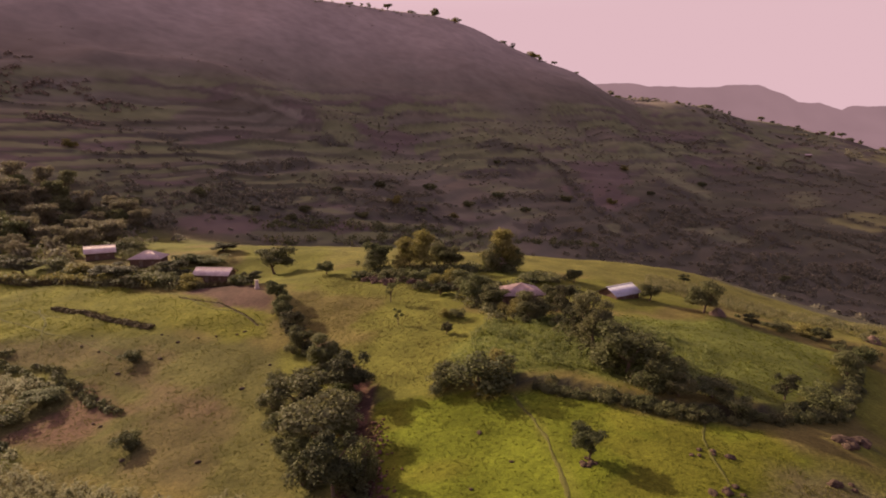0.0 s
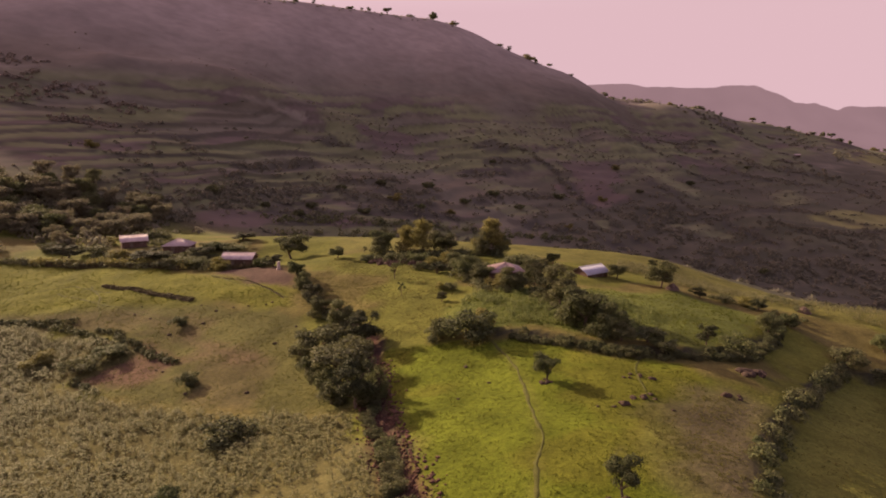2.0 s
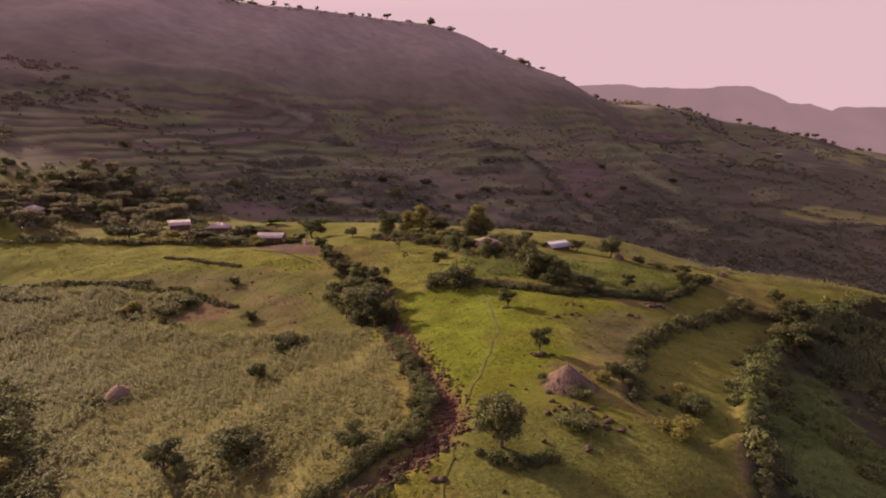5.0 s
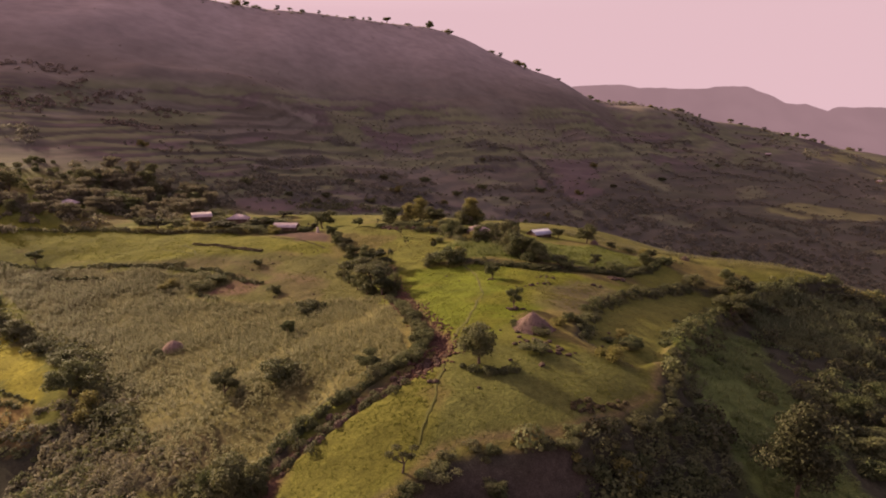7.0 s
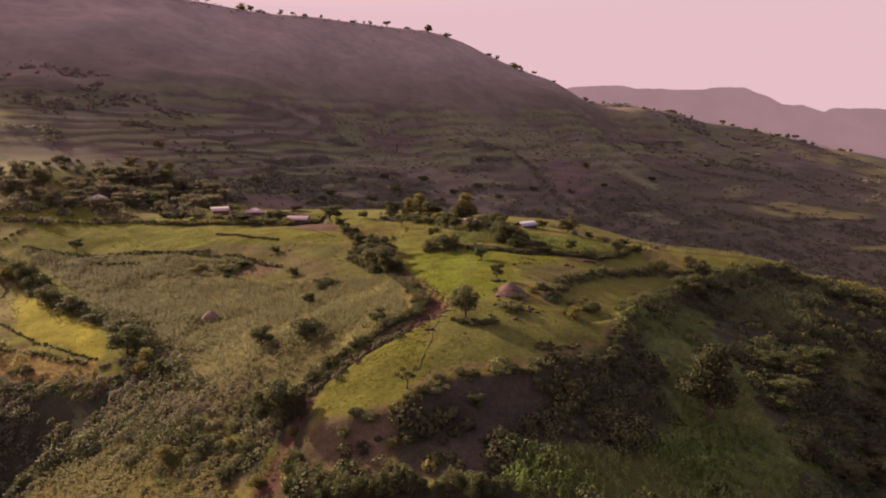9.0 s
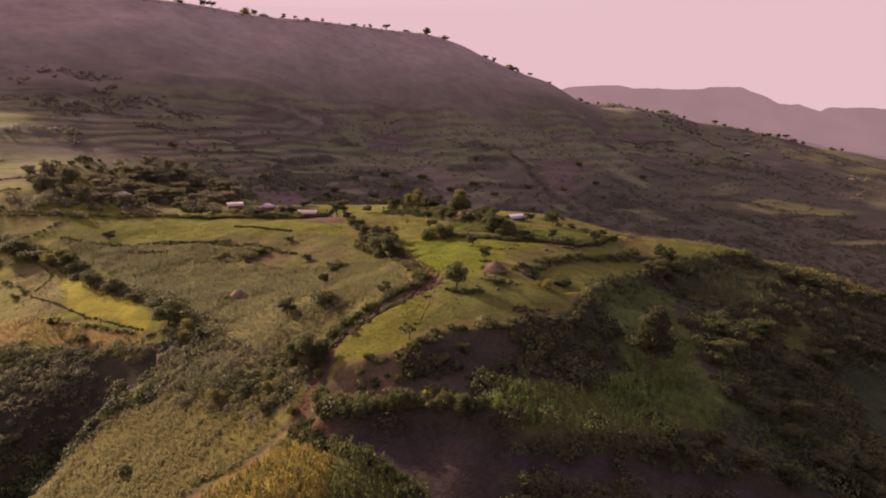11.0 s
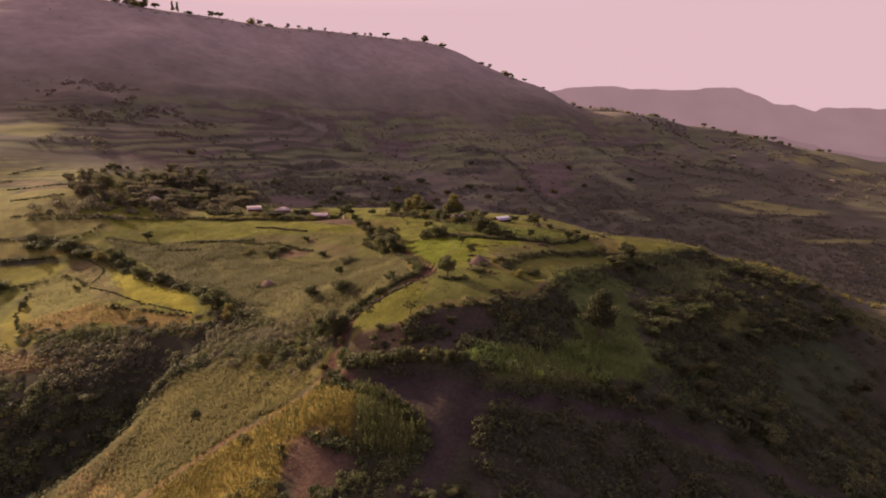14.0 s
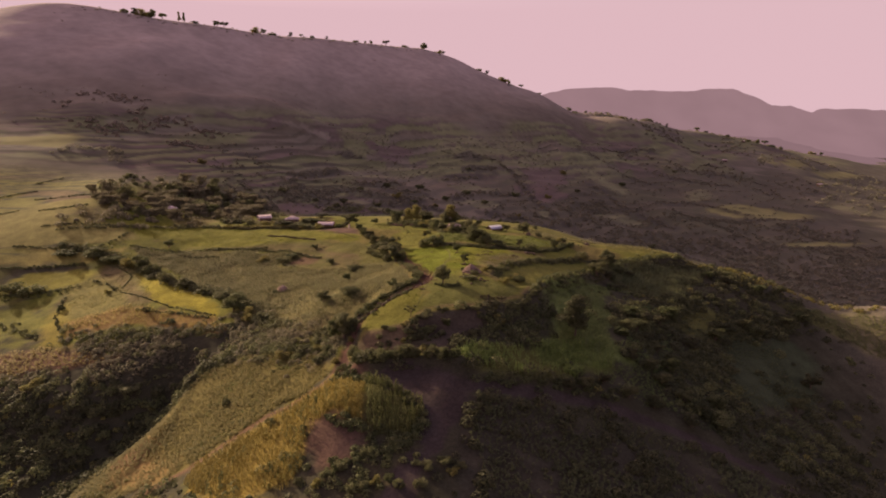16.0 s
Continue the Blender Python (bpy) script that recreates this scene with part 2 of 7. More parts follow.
def height(x, y):
    x, y = np.asarray(x, float), np.asarray(y, float)
    z = height0(x, y)
    near = (np.abs(x) < 190) & (y > -120) & (y < 210)
    if near.any():
        a, b = x[near], y[near]
        wob = rough(a, b, 9, 3) * 2.5
        d = within(a, b, SPUR)
        dz = -3.2 * soft((-d - 1 + wob) / 5) * (1 - soft((-d - 9) / 30)) * (1 - soft((off_line(a, b, RIM) - 22) / 14))
        dz += 1.1 * soft((within(a, b, UPPER) + wob * 0.4) / 1.6 + 0.5) * (1 - soft((b - 90) / 20)) * soft((a + 3) / 14)
        dz -= 1.6 * soft((within(a, b, LOWER_STRIP) + wob * 0.3) / 1.6 + 0.5)
        lane = off_line(a, b, LANE) + wob * 0.3
        dz -= 0.55 * (1 - soft((lane - 0.9) / 1.2)) * (1 - soft((a + 16) / 6) * soft((-34 - b) / 4))
        way = off_line(a, b, ROAD)
        dz += 0.6 * soft((way - 2.2) / 2.0) * (1 - soft((way - 5) / 8)) - 0.25 * (1 - soft((way - 2.0) / 1.0))
        dz += rough(a, b, 26, 5) * 1.2 + rough(a, b, 3.1, 9, 3) * 0.22
        cut = off_line(a, b, [(-200, -20), (-150, -16), (-118, -14), (-95, -8), (-76, -2), (-64, 6)])
        dz -= 5.0 * (1 - soft((cut - 3) / 17)) * soft((-a - 55) / 25)
        cut = off_line(a, b, [(-82, 2), (-99, -24), (-114, -46), (-140, -78)])
        dz -= 7.0 * (1 - soft((cut - 3) / 16)) * soft((-a - 72) / 14)
        dz += 3.2 * np.exp(-((a + 18) ** 2 + (b + 54) ** 2) / 120)
        dz += 3.1 * np.exp(-(off_line(a, b, [(-16, -36), (-6, -37.6), (4, -38), (12, -39.5)]) / 2.6) ** 2)
        dz += 4.6 * np.exp(-(off_line(a, b, BRINK) / 9.5) ** 2)
        dz -= 4.0 * np.exp(-((a + 47) / 18) ** 2 - ((b - 150) / 14) ** 2)
        z[near] += dz
    z = z + 34 * np.exp(-((x - 232) / 26) ** 2 - ((y - 78) / 42) ** 2) - 3.5 * np.exp(-((x - 98) / 35) ** 2 - ((y - 142) / 22) ** 2)
    edge = np.interp(x, CREST[:, 0], CREST[:, 1]) - y
    s = soft((y - 230) / 140) * (0.12 + 0.88 * soft((np.abs(edge) - 15) / 90))
    if (s > 0).any():
        # worn terraces and gullies on the far slopes
        step = 7.0
        f = terrace(x, y, z) % 1
        z = z + s * step * (soft((f - 0.66) / 0.34) * 0.85 + f * 0.15 - f) * 0.45 * (1 - soft((z - 45) / 40))
        for line, lift in zip(SHOULDERS, (9, 6, 5, 7)):
            z = z + s * lift * np.exp(-(off_line(x, y, line) / 26) ** 2)
        z = z + s * (rough(x, y, 95, 21, 3) * 8 - 7 * np.abs(rough(x + 0.3 * y, y, 170, 31, 3)))
    return z


# ---- materials ----
def material(name):
    m = bpy.data.materials.new(name)
    m.use_nodes = True
    nodes = m.node_tree.nodes
    bsdf = nodes["Principled BSDF"]
    bsdf.inputs["Roughness"].default_value = 0.9
    bsdf.inputs["Specular IOR Level"].default_value = 0.15
    return m, nodes, m.node_tree.links, bsdf


def grain(nodes, links, scale, detail=4.0, low=0.0, high=1.0, stretch=None):
    """Noise in metres, as a value from low to high."""
    at = nodes.new("ShaderNodeNewGeometry").outputs["Position"]
    if stretch:
        mp = nodes.new("ShaderNodeMapping")
        mp.inputs["Scale"].default_value = stretch
        links.new(at, mp.inputs["Vector"])
        at = mp.outputs[0]
    n = nodes.new("ShaderNodeTexNoise")
    n.inputs["Scale"].default_value, n.inputs["Detail"].default_value = 1.0 / scale, detail
    links.new(at, n.inputs["Vector"])
    r = nodes.new("ShaderNodeMapRange")
    r.inputs["From Min"].default_value, r.inputs["From Max"].default_value = 0.28, 0.72
    r.inputs["To Min"].default_value, r.inputs["To Max"].default_value = low, high
    links.new(n.outputs["Fac"], r.inputs["Value"])
    return r.outputs[0]


def times(nodes, links, colour, value):
    mix = nodes.new("ShaderNodeMix")
    mix.data_type, mix.blend_type = "RGBA", "MULTIPLY"
    mix.inputs["Factor"].default_value = 1.0
    links.new(colour, mix.inputs["A"])
    links.new(value, mix.inputs["B"])
    return mix.outputs["Result"]


def blend(nodes, links, value, a, b):
    mix = nodes.new("ShaderNodeMix")
    mix.data_type = "RGBA"
    links.new(value, mix.inputs["Factor"])
    for key, c in (("A", a), ("B", b)):
        if isinstance(c, tuple):
            mix.inputs[key].default_value = (*c, 1)
        else:
            links.new(c, mix.inputs[key])
    return mix.outputs["Result"]


def relief_bump(nodes, links, bsdf, value, strength, distance):
    b = nodes.new("ShaderNodeBump")
    b.inputs["Strength"].default_value, b.inputs["Distance"].default_value = strength, distance
    links.new(value, b.inputs["Height"])
    links.new(b.outputs[0], bsdf.inputs["Normal"])


def earthy(name, a, b, scale=0.6, rough_=0.95, bump=0.06, fine=0.12):
    m, n, l, s = material(name)
    c = blend(n, l, grain(n, l, scale), a, b)
    c = times(n, l, c, grain(n, l, fine, 3, 0.7, 1.3))
    l.new(c, s.inputs["Base Color"])
    s.inputs["Roughness"].default_value = rough_
    relief_bump(n, l, s, grain(n, l, fine, 5), 0.7, bump)
    return m


def leafy(name, a, b, c, glow=0.3):
    """Leaves: colour by tree and by leaf, with light shining through."""
    m, n, l, s = material(name)
    info = n.new("ShaderNodeObjectInfo")
    geo = n.new("ShaderNodeNewGeometry")
    col = blend(n, l, geo.outputs["Random Per Island"], a, b)
    k = n.new("ShaderNodeMath")
    k.operation = "MULTIPLY"
    k.inputs[1].default_value = 0.55
    l.new(info.outputs["Random"], k.inputs[0])
    col = blend(n, l, k.outputs[0], col, c)
    col = times(n, l, col, grain(n, l, 1.1, 2, 0.75, 1.25))
    l.new(col, s.inputs["Base Color"])
    s.inputs["Roughness"].default_value = 0.75
    t = n.new("ShaderNodeBsdfTranslucent")
    l.new(col, t.inputs["Color"])
    mix = n.new("ShaderNodeMixShader")
    mix.inputs[0].default_value = glow
    l.new(s.outputs[0], mix.inputs[1])
    l.new(t.outputs[0], mix.inputs[2])
    l.new(mix.outputs[0], n["Material Output"].inputs["Surface"])
    return m


LEAF_DARK = leafy("leaf_dark", (0.062, 0.072, 0.028), (0.096, 0.106, 0.040), (0.116, 0.102, 0.048))
LEAF_OLIVE = leafy("leaf_olive", (0.094, 0.104, 0.040), (0.148, 0.150, 0.058), (0.140, 0.124, 0.062))
LEAF_PALE = leafy("leaf_pale", (0.165, 0.155, 0.045), (0.250, 0.220, 0.066), (0.20, 0.165, 0.06), 0.4)
# far and high shrubs: leaves paled and greyed, haze put into the colour
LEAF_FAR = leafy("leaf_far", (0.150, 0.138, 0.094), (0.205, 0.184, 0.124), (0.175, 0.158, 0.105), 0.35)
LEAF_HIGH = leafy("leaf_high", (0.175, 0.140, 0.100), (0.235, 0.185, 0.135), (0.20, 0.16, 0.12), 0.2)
# the tall tree's leaf; on the slope scrub it also carries painted shade
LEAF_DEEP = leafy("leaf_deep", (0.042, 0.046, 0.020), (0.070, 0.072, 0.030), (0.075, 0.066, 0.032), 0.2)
# paled, greyed olive; in the village grove it carries painted haze
LEAF_MUTED = leafy("leaf_muted", (0.140, 0.126, 0.074), (0.196, 0.174, 0.104), (0.175, 0.148, 0.092), 0.4)
CORN_GREY = leafy("corn_greygreen", (0.128, 0.124, 0.046), (0.206, 0.192, 0.080), (0.165, 0.146, 0.054), 0.3)
CORN_GREEN = leafy("corn_green", (0.115, 0.160, 0.038), (0.190, 0.245, 0.062), (0.165, 0.190, 0.05), 0.4)
GARDEN_LEAF = leafy("garden_leaves", (0.120, 0.140, 0.040), (0.190, 0.205, 0.062), (0.16, 0.165, 0.05), 0.4)
CORN_MIX = leafy("corn_half_ripe", (0.084, 0.094, 0.026), (0.140, 0.142, 0.040), (0.11, 0.10, 0.03), 0.35)
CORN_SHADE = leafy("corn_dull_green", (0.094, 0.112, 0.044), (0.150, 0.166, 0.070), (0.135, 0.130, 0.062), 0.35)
DRY_TWIG = leafy("dry_twigs", (0.100, 0.058, 0.044), (0.165, 0.100, 0.076), (0.13, 0.085, 0.06), 0.1)
WEED = leafy("slope_weeds", (0.108, 0.140, 0.040), (0.170, 0.200, 0.060), (0.150, 0.146, 0.052), 0.38)
CORN_YELLOW = leafy("corn_ripening", (0.235, 0.186, 0.030), (0.340, 0.272, 0.058), (0.230, 0.172, 0.046), 0.35)
BRUSH_LEAF = leafy("brown_growth", (0.085, 0.066, 0.032), (0.130, 0.102, 0.050), (0.11, 0.088, 0.044), 0.25)
SLOPE_CROP = leafy("slope_crop", (0.118, 0.104, 0.026), (0.196, 0.164, 0.044), (0.15, 0.125, 0.04), 0.3)
TUFT = leafy("pasture_tufts", (0.104, 0.102, 0.030), (0.150, 0.140, 0.042), (0.15, 0.125, 0.04), 0.4)
PATH_EARTH = earthy("trodden_earth", (0.066, 0.066, 0.013), (0.094, 0.090, 0.022), 0.8, 1.0, 0.03, 0.12)
GRASS = leafy("grass_blades", (0.076, 0.088, 0.011), (0.122, 0.132, 0.019), (0.125, 0.115, 0.02), 0.35)
BARK = earthy("bark", (0.09, 0.065, 0.045), (0.15, 0.11, 0.08), 0.3, 0.95, 0.03, 0.05)
ROCK = earthy("field_rock", (0.042, 0.026, 0.018), (0.092, 0.060, 0.042), 0.5, 0.9, 0.05, 0.09)
STRAW = earthy("old_straw", (0.115, 0.072, 0.058), (0.21, 0.135, 0.108), 0.35, 0.95, 0.12, 0.12)
STRAW_PALE = earthy("pale_straw", (0.24, 0.15, 0.115), (0.38, 0.26, 0.20), 0.35, 0.95, 0.1, 0.12)
STRAW_LOOSE = earthy("loose_straw", (0.16, 0.105, 0.082), (0.28, 0.19, 0.15), 0.3, 0.95, 0.05, 0.1)
RED_ROCK = earthy("red_rubble", (0.070, 0.033, 0.022), (0.135, 0.070, 0.048), 0.6, 0.95, 0.05, 0.09)
BRUSH = earthy("dry_brush", (0.062, 0.048, 0.024), (0.120, 0.092, 0.044), 0.4, 0.95, 0.05, 0.06)
MUD = earthy("mud_wall", (0.085, 0.052, 0.040), (0.140, 0.088, 0.066), 0.7, 0.95, 0.02, 0.1)
PLANK = earthy("grey_plank", (0.10, 0.075, 0.06), (0.19, 0.15, 0.12), 0.2, 0.85, 0.01, 0.04)


def roof_metal(name, a, b):
    m, n, l, s = material(name)
    c = blend(n, l, grain(n, l, 1.3), a, b)
    c = times(n, l, c, grain(n, l, 0.25, 4, 0.82, 1.12, (1, 1, 0.3)))
    l.new(c, s.inputs["Base Color"])
    s.inputs["Roughness"].default_value, s.inputs["Metallic"].default_value = 0.75, 0.0
    s.inputs["Specular IOR Level"].default_value = 0.4
    return m


TIN_PALE = roof_metal("tin_pale", (0.42, 0.30, 0.285), (0.60, 0.47, 0.45))
TIN_PINK = roof_metal("tin_pinkish", (0.36, 0.235, 0.225), (0.47, 0.335, 0.325))
LIME = earthy("worn_limewash", (0.36, 0.28, 0.25), (0.52, 0.43, 0.39), 0.5, 0.95, 0.02, 0.08)
TIN_BLUE = roof_metal("tin_bluish", (0.34, 0.31, 0.36), (0.46, 0.43, 0.49))

land, ln, ll, ls = material("land")
tone = ln.new("ShaderNodeAttribute")
tone.attribute_name = "cover"
lc = times(ln, ll, tone.outputs["Color"], grain(ln, ll, 7.0, 6, 0.72, 1.28))
lc = times(ln, ll, lc, grain(ln, ll, 0.8, 4, 0.78, 1.22))
lc = times(ln, ll, lc, grain(ln, ll, 0.17, 3, 0.7, 1.3))
ll.new(lc, ls.inputs["Base Color"])
ls.inputs["Roughness"].default_value, ls.inputs["Specular IOR Level"].default_value = 1.0, 0.05
relief_bump(ln, ll, ls, grain(ln, ll, 0.45, 7), 0.5, 0.10)

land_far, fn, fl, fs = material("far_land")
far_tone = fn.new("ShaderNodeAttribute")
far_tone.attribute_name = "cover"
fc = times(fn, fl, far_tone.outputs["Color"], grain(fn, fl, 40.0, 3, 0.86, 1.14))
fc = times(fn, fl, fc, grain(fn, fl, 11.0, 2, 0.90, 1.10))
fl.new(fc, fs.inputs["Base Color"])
fs.inputs["Roughness"].default_value, fs.inputs["Specular IOR Level"].default_value = 1.0, 0.05

# ---- the land ----
# base colours of what covers the soil
MEADOW, PASTURE, DRY = (0.095, 0.110, 0.011), (0.110, 0.108, 0.021), (0.118, 0.088, 0.034)
GARDEN, SOIL, RED = (0.095, 0.105, 0.024), (0.120, 0.066, 0.046), (0.090, 0.045, 0.034)
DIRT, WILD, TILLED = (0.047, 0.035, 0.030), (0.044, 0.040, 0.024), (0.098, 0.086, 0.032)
TAN = (0.21, 0.140, 0.048)

MEADOW_PLOT = [(-8, 62), (-9.5, 76), (-2, 76), (13, 75), (28, 67), (38, 66), (36, 55), (26, 47), (21, 38), (21, 26), (14, 20), (9, 13), (3.5, 12), (-1, 30)]
LOW_MEADOW = [(3.2, 4), (2, -4), (0, -17), (-6, -22), (-15, -22), (-17, -13), (-9, -5.5)]
LOW_PASTURE = [(3, 11), (14, 8), (30, 8), (35, 3), (31, -4), (18, -13), (0, -17), (2.5, -3)]
STUBBLE = [(24, 46), (36, 54), (42, 52), (36, 40), (28, 28), (22, 32)]
GARDEN_PLOT = [(0, 80), (14, 79), (30, 71), (42, 71), (52, 78), (60, 88), (66, 100), (55, 112), (30, 108), (8, 100), (2, 92)]
TOP_MEADOW = [(-170, 150), (-105, 142), (-68, 133), (-53, 127), (-35, 115), (-30, 103), (-39, 105), (-54, 112), (-84, 112), (-110, 113), (-150, 125)]
TOP_PASTURE = [(-110, 112), (-60, 110), (-35, 103), (-20, 84), (-11, 56), (-30, 62), (-54, 72), (-66, 80), (-58, 90), (-69, 97), (-88, 106)]
BARE = [(-66, 89), (-56, 92), (-46, 84), (-50, 76), (-62, 78)]
CORN_PLOT = [(-150, 114), (-125, 107), (-108, 108), (-88, 105), (-69, 96), (-58, 89.7), (-65, 80), (-54, 72), (-30, 62), (-12, 54), (-6, 40), (-4, 22),
             (-2, 8), (-6, 3.5), (-14, -2), (-20, -7), (-28, -10), (-37, -4), (-54, 17), (-66, 33), (-86, 54), (-117, 83)]
LOW_SLOPE = [(-57, -3), (-42, -11), (-30, -19), (-24, -32), (-29, -36), (-38, -41), (-50, -43), (-65, -45), (-103, -40), (-95, -24), (-84, -11), (-70, -1)]
RIPE_PLOT = [(-23.5, -33.4), (-14.9, -40.4), (-12, -55), (-11.4, -60.5), (-15.4, -58.6), (-19.9, -55.8), (-23.8, -57), (-25.1, -60), (-24.6, -67), (-26, -72), (-44, -70), (-55, -57),
             (-57, -47.5), (-47, -45), (-33.6, -44)]
DARK_PLOT = [(-14, -40.6), (-8.9, -44.1), (-2.2, -48.3), (3.4, -57.5), (-1.5, -62.6), (-7.3, -61.4), (-11, -59.8), (-11.6, -50)]
GREEN_PLOT = [(9.9, -37.3), (15.8, -28.2), (27, -26), (41, -19), (59, -7), (61, -22), (41.5, -35), (17.8, -40)]
GREEN_STRIP = [(46, 24), (66, 52), (79, 59), (72, 36), (66, 8), (62, -6), (67, -14), (47, -29), (36, -28), (34, -22), (45, -12), (43, 4)]
EAST_GRASS = [(99, 42), (124, 62), (135, 58), (128, 47.5), (102, 33)]
EAST_BARE = [(126, 44), (159, 56.5), (165, 44), (145, 15), (111, -4), (112, 15)]
EAST_STRIP = [(168, 80), (176, 71), (190, 66), (198, 56), (210, 52), (222, 66), (210, 84), (192, 88), (180, 84)]
EAST_PLOT = [(84, 81), (103, 95), (122, 99), (140, 101), (114.5, 63), (100, 58.5), (86, 64.5)]
LEFT_GOLD = [(-133.6, 86), (-107.6, 65), (-85.4, 47), (-78, 31.5), (-99, 42), (-109, 48), (-122, 66)]
LEFT_TAN = [(-142, 42), (-121.6, 48.5), (-102, 41), (-78, 29.5), (-74, 21), (-86, 24.5), (-98.5, 30), (-121, 34.5), (-135, 33)]
LEFT_GRASS = [(-165, 80), (-154, 86), (-137, 91), (-122, 78), (-119, 64), (-112, 47), (-108, 42), (-124, 36.9), (-140, 37)]
LEFT_RED = [(-162, 29), (-147.5, 30), (-122.7, 20.5), (-106, 15), (-126, 14), (-152, 17)]
WEST_PLOTS = [(-170, 118), (-150, 122), (-165, 140), (-200, 145), (-190, 175), (-215, 172), (-260, 150), (-250, 112)]
LIT_EDGE = [(-35, 200), (-30, 150), (10, 152), (60, 140), (75, 115), (100, 105), (128, 112), (140, 110), (110, 150), (70, 190)]
YARD_PLOT = [(-57, 129), (-52, 138), (-40, 134), (-33.5, 116), (-40, 117), (-49, 123.5)]
FIELD_TRACKS = [[(-91.7, 122.0), (-83.8, 117.2), (-74.3, 111.2), (-66.1, 108.0), (-54.5, 99.5)], [(-86.0, 126.0), (-78.5, 115.8), (-74.3, 107.8), (-73.6, 104.1)], [(-107.9, 117.3), (-100.9, 123.3), (-89.9, 125.9), (-77.1, 118.8)], [(-111.7, 91.4), (-94.8, 82.7), (-77.4, 66.9)], [(30.0, 66.6), (28.2, 61.7), (27.5, 55.9), (26.4, 51.7)], [(-59.8, 129.9), (-45.7, 118.3), (-37.2, 112.8), (-32.8, 108.6)]]
WEST_HIGH = [(-215, 100), (-187, 100), (-160, 102), (-150, 112), (-195, 116), (-220, 112)]
WEST_LOW = [(-200, 78), (-174, 79), (-160, 81), (-152, 92), (-165, 95), (-190, 93)]
BROWN_PATCH = [(-49, 15), (-34, 5), (-31, -2), (-37, -6), (-52, 9)]
RIM_SOIL = [(-14, -23), (-4, -23), (0, -20), (1, -26), (-6, -33), (-18, -33)]
STEEP_SOIL = [(1, -20), (12, -17.5), (18, -15), (20, -18), (14, -24), (11, -29), (6, -35), (-6, -36), (-4, -27)]
SLOPE_PATH = [(-22, -30), (-26, -36), (-33.8, -42), (-47.3, -43), (-58.3, -44.8), (-70, -46.5)]
KNOLL_GAP = [(-24.6, -57.6), (-20, -56.4), (-15.5, -59.4), (-11.3, -61.5), (-14, -66), (-17.8, -69), (-22.5, -69.5), (-24.6, -63)]


